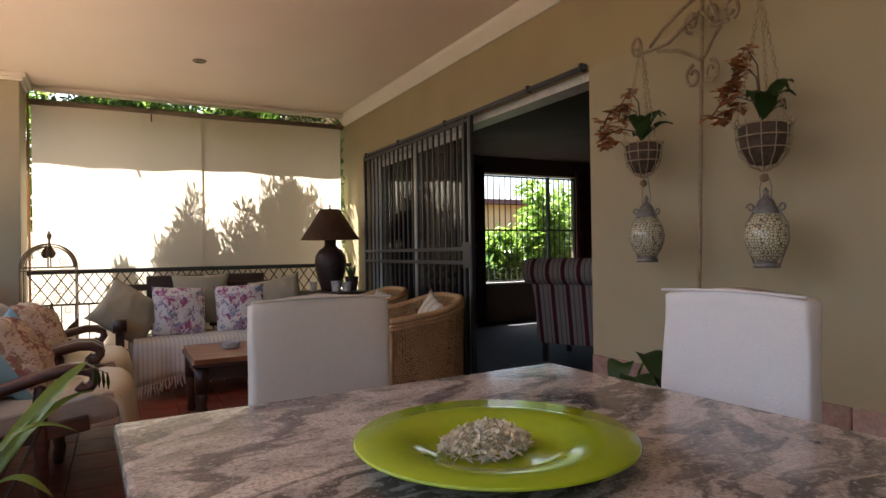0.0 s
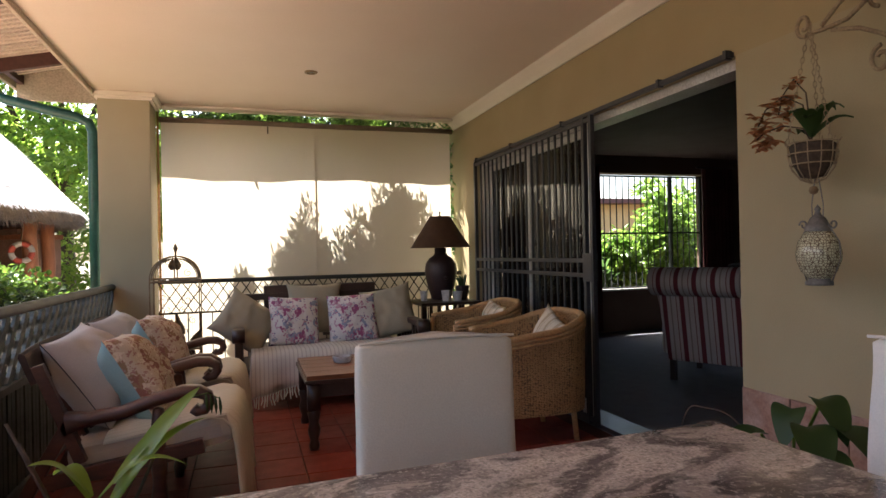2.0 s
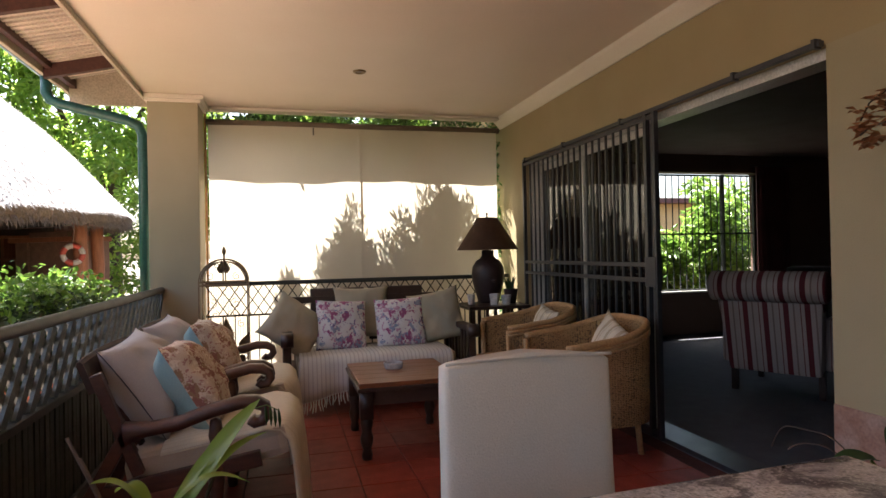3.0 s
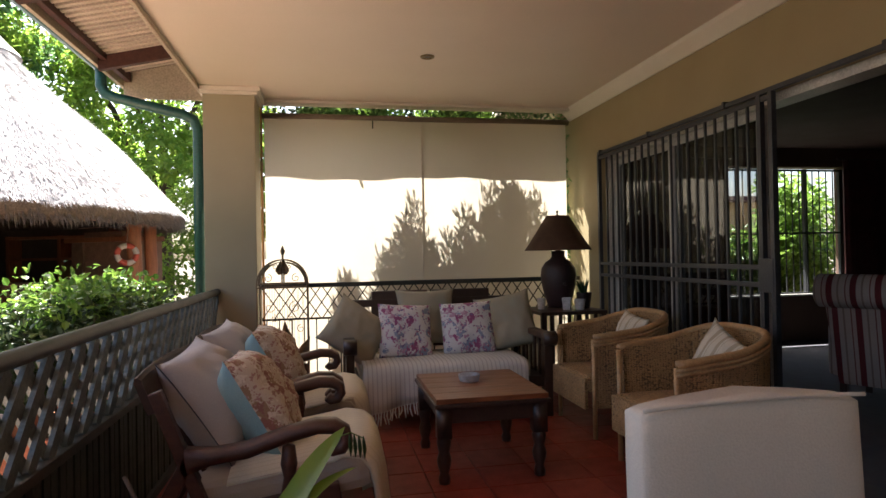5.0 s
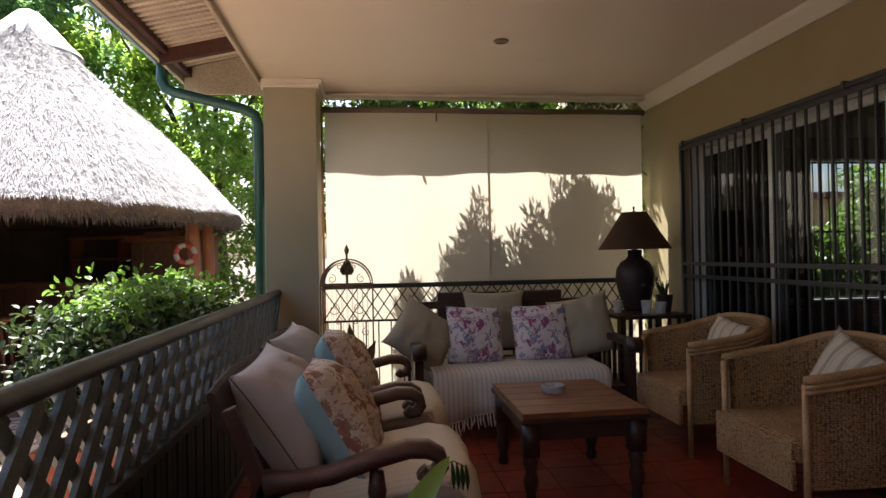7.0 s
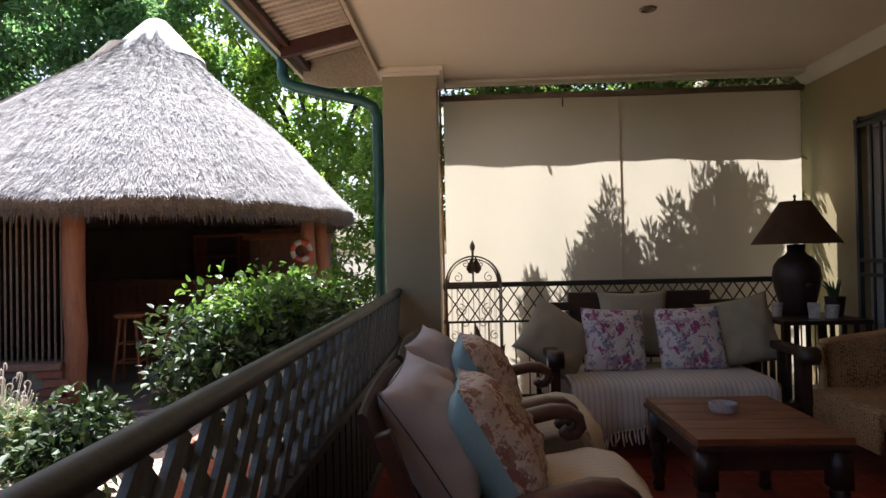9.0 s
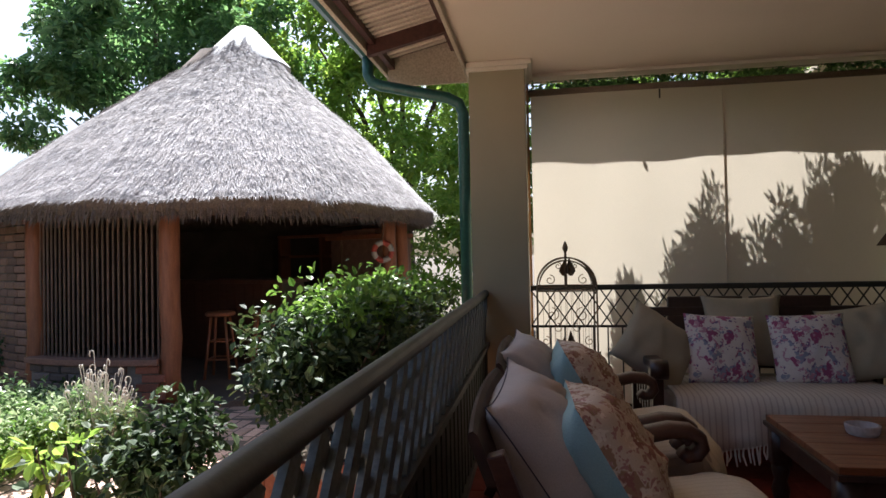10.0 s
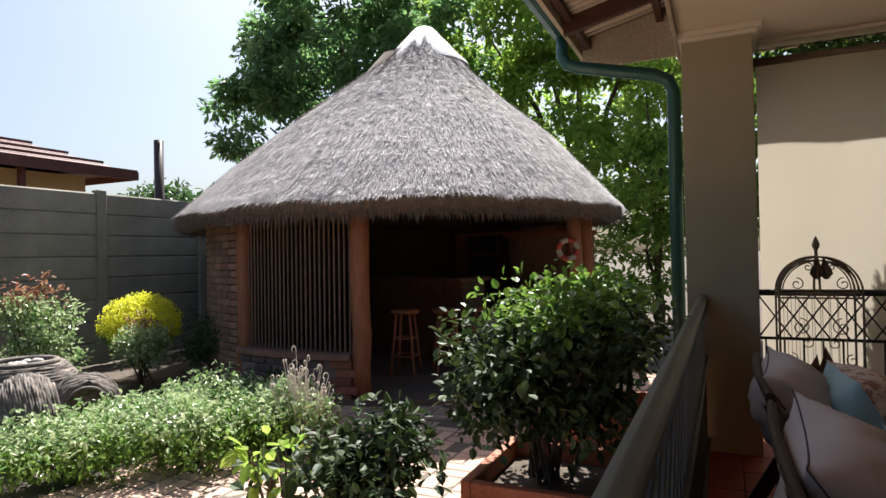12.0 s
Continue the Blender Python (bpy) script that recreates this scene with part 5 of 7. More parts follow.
cushion(-0.52, 3.745, 0.655, 85, 33, -4, 0.57, 0.49, 0.28, M_LILAC, "large beige-mauve linen cushion with dark piping", 11, M_PIPING, "plain linen cushions", 0.2)
boxed_cushion(-0.33, 3.735, 0.63, 93, 30, 4, "tropical print cushion with a teal back", 13)
cushion(-0.54, 4.67, 0.645, 83, 33, -3, 0.57, 0.49, 0.28, M_LILAC, "large beige-mauve linen cushion with dark piping", 14, M_PIPING, "plain linen cushions", 0.2)
boxed_cushion(-0.33, 4.62, 0.64, 93, 30, 2, "tropical print cushion with a teal back", 15)


# ---- wire birdcage ----
cage = thing("wire_birdcage", -0.365, 5.79, 0, 0, "tall rusty wire birdcage plant stand with a domed top", "birdcage")
CW = 0.18
for sx in (-1, 1):
    for sy in (-1, 1):
        part("corner_post", tube([(sx * CW, sy * CW * 0.6, 0.0), (sx * CW, sy * CW * 0.6, 1.03)], 0.0055, 6), M_RUST, cage)
for z in (1.03, 1.005, 0.47, 0.16):
    part("band", tube([(-CW, -CW * 0.6, z), (CW, -CW * 0.6, z), (CW, CW * 0.6, z), (-CW, CW * 0.6, z)], 0.005, 6, closed=True), M_RUST, cage)
for yy in (-CW * 0.6, 0, CW * 0.6):
    part("arch", tube(arc(0, 1.03, CW, 0, 180, 20, yy), 0.0048, 6), M_RUST, cage)
    part("arch", tube([(p[0] * 0.92, p[1], 1.03 + (p[2] - 1.03) * 0.9) for p in arc(0, 1.03, CW, 0, 180, 20, yy)], 0.0035, 5), M_RUST, cage)
part("cross_arch", tube([(0, p[0] * 0.6, p[2]) for p in arc(0, 1.03, CW, 0, 180, 16)], 0.006, 6), M_RUST, cage)
part("finial", lathe([(0, 1.20), (0.008, 1.21), (0.008, 1.245), (0.016, 1.26), (0.018, 1.275), (0.009, 1.30), (0, 1.318)], 10), M_RUST, cage)
for i in range(11):
    x = -CW + 2 * CW * i / 10
    part("wire", tube([(x, -CW * 0.6, 0.47), (x, -CW * 0.6, 1.03)], 0.0017, 4), M_RUST, cage)
    part("wire", tube([(x, CW * 0.6, 0.47), (x, CW * 0.6, 1.03)], 0.0017, 4), M_RUST, cage)
for sx in (-1, 1):
    for cx, cz, r in ((0.10, 1.075, 0.032), (0.05, 1.16, 0.022), (0.09, 0.86, 0.045), (0.06, 0.78, 0.03), (0.13, 0.70, 0.03), (0.07, 0.62, 0.035)):
        p = spiral(sx * cx, cz, r, r * 0.25, 90, 90 + sx * 430, 22, -CW * 0.6 - 0.004)
        part("scroll", tube(p, 0.003, 5), M_RUST, cage)


def metal_leaf(cx, cz, w, h, tilt):
    bm = bmesh.new()
    out = [(-0.15, 0), (-0.5, 0.22), (-0.42, 0.45), (-0.2, 0.7), (0, 1), (0.2, 0.7), (0.42, 0.45), (0.5, 0.22), (0.15, 0)]
    mid = [bm.verts.new((0, 0.008 * math.sin(3.1 * t), t * h)) for t in (0, 0.22, 0.45, 0.7, 1)]
    vs = [bm.verts.new((a * w, -0.006, b * h)) for a, b in out]
    for i in range(3):
        bm.faces.new((vs[i], mid[i], mid[i + 1], vs[i + 1]))
        bm.faces.new((vs[8 - i], vs[7 - i], mid[i + 1], mid[i]))
    bm.faces.new((vs[3], mid[3], mid[4]))
    bm.faces.new((vs[5], mid[4], mid[3]))
    ext = bmesh.ops.solidify(bm, geom=bm.faces[:], thickness=0.003)
    return moved(bm, Matrix.Translation((cx, -CW * 0.6 - 0.012, cz)) @ Matrix.Rotation(radians(tilt), 4, "Y"))


for cx, cz, w, h, t in ((-0.018, 1.10, 0.06, 0.11, 6), (0.028, 1.10, 0.06, 0.115, -6), (-0.05, 0.56, 0.09, 0.17, 10), (0.03, 0.56, 0.10, 0.21, -4), (0.13, 0.50, 0.08, 0.16, 25)):
    part("metal_leaf", metal_leaf(cx, cz, w, h, t), M_RUST, cage)
part("shelf", box(-CW, CW, -CW * 0.6, CW * 0.6, 0.462, 0.47), M_RUST, cage)
for sx in (-1, 1):
    part("leg_scroll", tube([(sx * (CW - 0.0), -CW * 0.6, 0.45), (sx * (CW - 0.05), -CW * 0.6, 0.38), (sx * (CW - 0.01), -CW * 0.6, 0.30), (sx * (CW + 0.03), -CW * 0.6, 0.2)], 0.005, 6), M_RUST, cage)

# ---- ceiling downlight ----
dl = tagged(thing("downlight", 0.69, 5.336, CEIL), "small recessed round downlight with a brass ring", "downlight")
M_BRASS = mat("dull_brass", (0.30, 0.21, 0.11), (0.2, 0.14, 0.07), 9, 0.35, 0, 60, metal=0.8)
part("ring", lathe([(0.030, -0.002), (0.032, -0.010), (0.048, -0.008), (0.052, 0.0), (0.03, 0.0)], 24), M_BRASS, dl, "dull brass ring", True)
part("bulb", lathe([(0, -0.004), (0.02, -0.003), (0.029, -0.001), (0.029, 0.0)], 18), M_PEWTER, dl)


# ---- wall stand with hanging baskets and lanterns ----
def mosaic_mat():
    """Crackled glass mosaic: pale cells between dark joints."""
    m = mat("pale_glass_mosaic", (0.55, 0.52, 0.36), (0.42, 0.42, 0.30), 8, 0.15, 0, 60)
    N, L, bsdf = nodes_of(m)
    src = bsdf.inputs["Base Color"].links[0].from_socket
    tc = N.new("ShaderNodeTexCoord")
    vo = N.new("ShaderNodeTexVoronoi")
    vo.feature = "DISTANCE_TO_EDGE"
    vo.inputs["Scale"].default_value = 95
    vo.inputs["Randomness"].default_value = 0.55
    L.new(tc.outputs["Object"], vo.inputs["Vector"])
    st = N.new("ShaderNodeMapRange")
    st.inputs[1].default_value, st.inputs[2].default_value = 0.06, 0.12
    L.new(vo.outputs[0], st.inputs[0])
    mx = N.new("ShaderNodeMix")
    mx.data_type = "RGBA"
    mx.inputs[6].default_value = (0.14, 0.10, 0.07, 1)
    L.new(st.outputs[0], mx.inputs[0])
    L.new(src, mx.inputs[7])
    L.new(mx.outputs[2], bsdf.inputs["Base Color"])
    return m


M_MOSAIC = mosaic_mat()
SX = 2.34
stand = tagged(thing("wall_hook_stand", SX, 1.985, -0.08), "cream iron scrolled hook stand against the wall", "plant stand")
stand.scale = (1.0, 0.8, 1.0)
part("pole", tube([(0, 0.10, 0.08), (0, 0.05, 1.0), (0, -0.01, 2.45)], 0.009, 8), M_CREAMIRON, stand, smooth=True)


def yz(pts, x=0.0):
    return [(x, p[0], p[2]) for p in pts]


for s in (-1, 1):
    part("arm", tube([(-0.01, 0.0, 2.20), (-0.04, s * 0.06, 2.16), (-0.08, s * 0.14, 2.09), (-0.12, s * 0.22, 2.07), (-0.14, s * 0.285, 2.065)], 0.0085, 7), M_CREAMIRON, stand, "curved arm", True)
    part("arm_scroll", tube(yz(spiral(s * 0.30, 2.105, 0.045, 0.016, -110, -110 + s * 400, 26), -0.14), 0.0085, 7), M_CREAMIRON, stand, "", True)
    part("arm_brace", tube([(-0.13, s * 0.22, 2.08), (-0.10, s * 0.16, 2.15), (-0.05, s * 0.09, 2.22), (-0.01, s * 0.02, 2.27)], 0.0085, 7), M_CREAMIRON, stand, "", True)
    part("lower_scroll", tube(yz(spiral(s * 0.055, 1.93, 0.05, 0.018, 90, 90 - s * 420, 26), -0.01), 0.0085, 7), M_CREAMIRON, stand, "", True)
    part("lower_brace", tube([(-0.01, 0.0, 1.99), (-0.02, s * 0.05, 2.02), (-0.05, s * 0.11, 2.05), (-0.10, s * 0.2, 2.065)], 0.0085, 7), M_CREAMIRON, stand, "", True)
    part("upper_scroll", tube(yz(spiral(s * 0.06, 2.17, 0.05, 0.018, -90, -90 + s * 420, 26), -0.01), 0.0085, 7), M_CREAMIRON, stand, "", True)


def orchid(parent, side, n, seed, sprays):
    """Arching stems with rusty silk blossoms, broad dark leaves."""
    r = random.Random(seed)
    for k in range(8):
        a = r.uniform(0, 6.28)
        L1 = r.uniform(0.09, 0.18)
        leaf = bmesh.new()
        rows = []
        for i in range(7):
            t = i / 6
            w = 0.028 * math.sin(math.pi * (0.12 + 0.86 * t))
            c = Vector((math.cos(a) * L1 * t, math.sin(a) * L1 * t, 0.02 + (0.05 + 0.10 * ((k * 0.37) % 1)) * math.sin(t * 2.2)))
            sd = Vector((-math.sin(a), math.cos(a), 0)) * w
            rows.append((leaf.verts.new(c - sd + Vector((0, 0, 0.006))), leaf.verts.new(c), leaf.verts.new(c + sd + Vector((0, 0, 0.006)))))
        for A, B in zip(rows, rows[1:]):
            leaf.faces.new((A[0], A[1], B[1], B[0]))
            leaf.faces.new((A[1], A[2], B[2], B[1]))
        part("leaf", leaf, M_LEAF_DARK, parent, "broad dark leaf", True)
    for dx, dy, h in sprays:
        pts = [(0, 0, 0.0), (dx * 0.15, dy * 0.15, h * 0.75), (dx * 0.5, dy * 0.5, h), (dx * 0.85, dy * 0.85, h * 0.8), (dx, dy, h * 0.5)]
        part("stem", tube(pts, 0.003, 5), M_BARK, parent, "", True)
        for q in range(n):
            t = r.uniform(0.45, 1.0)
            i = min(3, int(t * 4))
            f = t * 4 - i
            c = Vector(pts[i]).lerp(Vector(pts[i + 1]), f) + Vector((r.uniform(-0.025, 0.025), r.uniform(-0.025, 0.025), r.uniform(-0.05, 0.01)))
            fl = bmesh.new()
            for m in range(5):
                a = m * 1.257 + r.random()
                tip = Vector((math.cos(a), math.sin(a), r.uniform(-0.6, 0.4))) * r.uniform(0.028, 0.048)
                sd = tip.cross(Vector((0, 0, 1))).normalized() * 0.017
                v = [fl.verts.new(c), fl.verts.new(c + tip * 0.6 - sd), fl.verts.new(c + tip + Vector((0, 0, -0.006))), fl.verts.new(c + tip * 0.6 + sd)]
                fl.faces.new(v)
            part("blossom", fl, M_PETAL, parent, "rusty orange silk blossom")


def hanging_basket(x, y, top, z, s, seed, sprays, label):
    """A wire basket on chains with a plant in it; z is the basket's rim."""
    ob = thing("hanging_basket", x, y, z, 0, label, "hanging basket", "hanging baskets")
    R, H = 0.075 * s, 0.13 * s
    part("liner", lathe([(0, -H * 0.92), (R * 0.5, -H * 0.86), (R * 0.8, -H * 0.5), (R * 0.92, -0.01), (R * 0.8, 0.0), (0, -0.01)], 20), M_BASKET, ob, "brown coir liner", True)
    for zz, rr in ((0.0, 1.0), (-0.035 * s, 0.99), (-0.07 * s, 0.9)):
        part("hoop", tube([(R * rr * math.cos(a), R * rr * math.sin(a), zz) for a in [2 * math.pi * i / 24 for i in range(24)]], 0.0027, 5, closed=True), M_CREAMIRON, ob)
    for i in range(12):
        a = 2 * math.pi * i / 12
        part("rib", tube([(R * k * math.cos(a), R * k * math.sin(a), zz) for k, zz in ((1.12, 0.012), (1.0, -0.01), (0.98, -0.045 * s), (0.85, -0.085 * s), (0.5, -0.12 * s), (0.1, -0.135 * s))], 0.0021, 5), M_CREAMIRON, ob)
    part("ball", lathe([(0, -0.017), (0.012, -0.012), (0.017, 0), (0.012, 0.012), (0, 0.017)], 12), M_RUST, ob).location = (0, 0, -H - 0.03)
    for i in range(3):
        a = 2 * math.pi * i / 3 + 0.4
        A, B = Vector((R * math.cos(a), R * math.sin(a), 0)), Vector((0, 0, top - z))
        n = max(6, int((B - A).length / 0.022))
        bm = bmesh.new()
        for q in range(n):
            c = A.lerp(B, (q + 0.5) / n)
            d = (B - A).normalized()
            o = d.orthogonal().normalized() if q % 2 else d.cross(d.orthogonal()).normalized()
            tube([c + d * 0.014 * math.cos(w) + o * 0.006 * math.sin(w) for w in [2 * math.pi * k / 8 for k in range(8)]], 0.0015, 4, bm, closed=True)
        part("chain", bm, M_CREAMIRON, ob, "thin link chain")
    orchid(ob, 1, 11, seed, sprays)
    return ob


def mosaic_lantern(x, y, top, z, s, label):
    """A round mosaic lantern with a pierced cap; z is its foot."""
    ob = thing("mosaic_lantern", x, y, z, 0, label, "lantern", "mosaic lanterns")
    part("foot", lathe([(0, 0), (0.046 * s, 0), (0.046 * s, 0.014 * s), (0.036 * s, 0.018 * s), (0.036 * s, 0.03 * s), (0, 0.03 * s)], 24), M_PEWTER, ob, "pewter foot", True)
    part("globe", lathe([(0.036 * s, 0.026 * s), (0.058 * s, 0.05 * s), (0.073 * s, 0.09 * s), (0.076 * s, 0.12 * s), (0.068 * s, 0.16 * s), (0.05 * s, 0.19 * s), (0.036 * s, 0.205 * s)], 28), M_MOSAIC, ob, "crackled mosaic glass globe", True)
    part("cap", lathe([(0.044 * s, 0.20 * s), (0.046 * s, 0.215 * s), (0.036 * s, 0.225 * s), (0.026 * s, 0.25 * s), (0.012 * s, 0.262 * s), (0.008 * s, 0.275 * s), (0.012 * s, 0.283 * s), (0, 0.30 * s)], 20), M_PEWTER, ob, "pewter cap", True)
    for sy in (-1, 1):
        part("ear", tube(yz(spiral(sy * 0.062 * s, 0.225 * s, 0.018 * s, 0.006 * s, 0, sy * 380, 18)), 0.0035, 5), M_PEWTER, ob, "", True)
        part("side_wire", tube([(0, sy * 0.048 * s, 0.215 * s), (0, sy * 0.085 * s, 0.16 * s), (0, sy * 0.088 * s, 0.10 * s), (0, sy * 0.05 * s, 0.01 * s)], 0.0025, 5), M_PEWTER, ob, "", True)
        part("hanger", tube([(0, sy * 0.022 * s, 0.235 * s), (0, sy * 0.024 * s, 0.30 * s), (0, 0.008 * sy, top - z)], 0.002, 4), M_PEWTER, ob)
    return ob


hanging_basket(2.2, 2.20, 2.03, 1.575, 1.12, 21, ((-0.05, 0.20, 0.20), (-0.09, 0.17, 0.08), (0.0, 0.15, 0.26)), "wire hanging basket with rusty orange silk orchids")
mosaic_lantern(2.2, 2.185, 1.44, 1.045, 1.0, "small mosaic glass lantern hung under a wire basket")
hanging_basket(2.2, 1.62, 2.03, 1.55, 1.25, 22, ((-0.02, 0.14, 0.24), (-0.07, 0.16, 0.12), (-0.04, 0.10, 0.30)), "large wire hanging basket with rusty orange silk orchids")
mosaic_lantern(2.2, 1.615, 1.37, 1.03, 0.98, "large mosaic glass lantern hung under a wire basket")

# ---- leaves ----
def leaf_sheet(rng, centres, spread, per, size, droop=0.3, aspect=0.5, squash=1.0):
    """Vertices and faces of many small folded leaves round the given clump centres."""
    n = len(centres) * per
    c = np.repeat(np.asarray(centres, float), per, axis=0)
    off = rng.normal(size=(n, 3))
    off /= np.linalg.norm(off, axis=1, keepdims=True)
    off *= (rng.random((n, 1)) ** 0.5) * spread
    off[:, 2] *= squash
    p = c + off
    d = off / (np.linalg.norm(off, axis=1, keepdims=True) + 1e-6) + rng.normal(size=(n, 3)) * 0.7
    d[:, 2] -= droop
    d /= np.linalg.norm(d, axis=1, keepdims=True)
    up = rng.normal(size=(n, 3)) * 0.5 + np.array((0, 0, 1.0))
    s = np.cross(d, up)
    s /= np.linalg.norm(s, axis=1, keepdims=True) + 1e-6
    f = np.cross(s, d)
    L = size * (0.6 + 0.8 * rng.random((n, 1)))
    w = L * aspect / 2
    lift = f * L * 0.08
    v = np.stack([p, p + d * L * 0.30 - s * w * 0.95 + lift, p + d * L * 0.30 + s * w * 0.95 + lift, p + d * L * 0.70 - s * w * 0.8 + lift,
                  p + d * L * 0.70 + s * w * 0.8 + lift, p + d * L - f * L * 0.06], axis=1).reshape(-1, 3)
    i = np.arange(n)[:, None] * 6
    faces = np.concatenate([i + np.array([[0, 1, 3, 5]]), i + np.array([[0, 5, 4, 2]])], axis=1).reshape(-1, 4)
    return v, faces


def leaf_object(name, v, f, material, parent, label=""):
    me = bpy.data.meshes.new(name)
    me.from_pydata(v.tolist(), [], f.tolist())
    me.materials.append(material)
    ob = new(name, me)
    ob.parent = parent
    if label:
        ob["label"] = label
    return ob


def clumps(rng, blobs, n, shell=0.55):
    """Clump centres inside ellipsoids (centre, radii), denser to the outside."""
    out = []
    vol = np.array([b[1][0] * b[1][1] * b[1][2] for b in blobs]) ** 0.67
    for k in rng.choice(len(blobs), size=n, p=vol / vol.sum()):
        c, r = blobs[k]
        d = rng.normal(size=3)
        d /= np.linalg.norm(d)
        d *= shell + (1 - shell) * rng.random()
        out.append((c[0] + d[0] * r[0], c[1] + d[1] * r[1], c[2] + d[2] * r[2]))
    return np.array(out)


def shrub(name, x, y, z, blobs, n, per, spread, size, material, label, category="shrub", seed=0, stems=6, group="", aspect=0.5, droop=0.3, second=None, shell=0.4):
    """A leafy bush: stems from the foot into the crown, then clumps of leaves."""
    rng = np.random.default_rng(seed)
    ob = thing(name, x, y, z, 0, label, category, group)
    cs = clumps(rng, blobs, n, shell)
    for k in range(stems):
        t = Vector(cs[int(rng.integers(len(cs)))])
        a = Vector((rng.normal() * 0.05, rng.normal() * 0.05, 0))
        m = a.lerp(t, 0.5) + Vector((rng.normal() * 0.05, rng.normal() * 0.05, 0.08))
        part("stem", tube([a, m, t], 0.011, 5, taper=(1, 0.7, 0.3)), M_BARK, ob)
    # second: another leaf material and its share, given to the highest clumps
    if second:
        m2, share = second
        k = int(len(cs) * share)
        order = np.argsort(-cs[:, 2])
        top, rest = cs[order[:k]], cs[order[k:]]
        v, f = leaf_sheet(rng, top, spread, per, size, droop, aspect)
        leaf_object("top_leaves", v, f, m2, ob)
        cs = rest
    v, f = leaf_sheet(rng, cs, spread, per, size, droop, aspect)
    leaf_object("leaves", v, f, material, ob)
    return ob


def tree(x, y, blobs, n, per, spread, size, material, label, seed, trunk=0.18, fork=2.2):
    """A tree: tapered trunk, limbs to the crown's masses, and many leaf clumps."""
    rng = np.random.default_rng(seed)
    ob = thing("tree", x, y, GZ, 0, label, "tree")
    part("trunk", tube([(0, 0, -0.1), (0.05, 0.04, fork * 0.5), (0.0, 0.1, fork), (0.1, 0.1, fork + 1.2)], trunk, 10, taper=(1.25, 1, 0.85, 0.5)), M_BARK, ob, "", True)
    for c, r in blobs:
        m = Vector((c[0] * 0.45, c[1] * 0.45, (fork + c[2]) / 2 + 0.3))
        part("limb", tube([(0, 0.05, fork - 0.2), m, c], trunk * 0.45, 7, taper=(1, 0.7, 0.25)), M_BARK, ob, "", True)
    cs = clumps(rng, blobs, n, 0.72)
    v, f = leaf_sheet(rng, cs, spread, per, size, 0.4, 0.45, 0.6)
    leaf_object("crown", v, f, material, ob)
    return ob


# ---- room behind the door ----
arm = thing("striped_armchair", 4.22, 4.92, 0, 30, "high-backed armchair in burgundy striped upholstery inside the room", "armchair")
bk = box(-0.07, 0.07, -0.40, 0.40, 0.20, 0.92)
for v in bk.verts:
    if v.co.z < 0.5:
        v.co.y *= 0.86
moved(bk, Matrix.Translation((-0.22, 0, 0)) @ Matrix.Rotation(radians(-11), 4, "Y"))
part("backrest", bk, M_ARMSTRIPE, arm, "striped back", bevel=0.03)
part("back_roll", tube([(-0.44, -0.435, 0.90), (-0.44, -0.42, 0.90), (-0.44, 0.42, 0.90), (-0.44, 0.435, 0.90)], 0.125, 22, taper=(0.82, 1, 1, 0.82)), M_ARMSTRIPE, arm, "rolled striped head", True)
part("seat", box(-0.2, 0.50, -0.36, 0.36, 0.22, 0.46), M_ARMSTRIPE, arm, bevel=0.04)
for sy in (-1, 1):
    part("arm", box(-0.22, 0.48, sy * 0.38 - 0.07, sy * 0.38 + 0.07, 0.22, 0.64), M_ARMSTRIPE, arm, bevel=0.05)
    for x in (-0.24, 0.42):
        lg = box(-0.024, 0.024, sy * 0.33 - 0.024, sy * 0.33 + 0.024, 0, 0.23)
        part("leg", moved(lg, Matrix.Translation((x, 0, 0))), M_DARKWOOD, arm, bevel=0.005)
arm2 = thing("dark_armchair", 5.9, 6.3, 0, 200, "dark brown rounded armchair in the dim room", "armchair")
part("backrest", box(-0.45, -0.28, -0.42, 0.42, 0.15, 0.98), M_LAMPBODY, arm2, bevel=0.08)
part("seat", box(-0.3, 0.42, -0.34, 0.34, 0.15, 0.45), M_LAMPBODY, arm2, bevel=0.06)
for sy in (-1, 1):
    part("arm", box(-0.35, 0.42, sy * 0.40 - 0.08, sy * 0.40 + 0.08, 0.0, 0.64), M_LAMPBODY, arm2, bevel=0.06)
M_CURTAIN = mat("dark_red_curtain", (0.09, 0.012, 0.012), (0.05, 0.008, 0.008), 5, 0.9, 0.2, 90)
for x0, x1 in ((6.75, 7.3), (4.6, 4.97)):
    cu = tagged(thing("curtain"), "dark red curtain drawn back beside the window", "curtain", "curtains")
    bm = bmesh.new()
    n = 40
    A = [(x0 + (x1 - x0) * i / n, WY - 0.10 + 0.035 * math.sin(i * 1.25)) for i in range(n + 1)]
    lo = [bm.verts.new((x, y, 0.03)) for x, y in A]
    hi = [bm.verts.new((x, y, 2.38)) for x, y in A]
    for i in range(n):
        bm.faces.new((lo[i], lo[i + 1], hi[i + 1], hi[i]))
    part("cloth", bm, M_CURTAIN, cu, smooth=True)
    part("rod", tube([(x0 - 0.1, WY - 0.1, 2.39), (x1 + 0.1, WY - 0.1, 2.39)], 0.014, 8), M_DARKWOOD, cu)

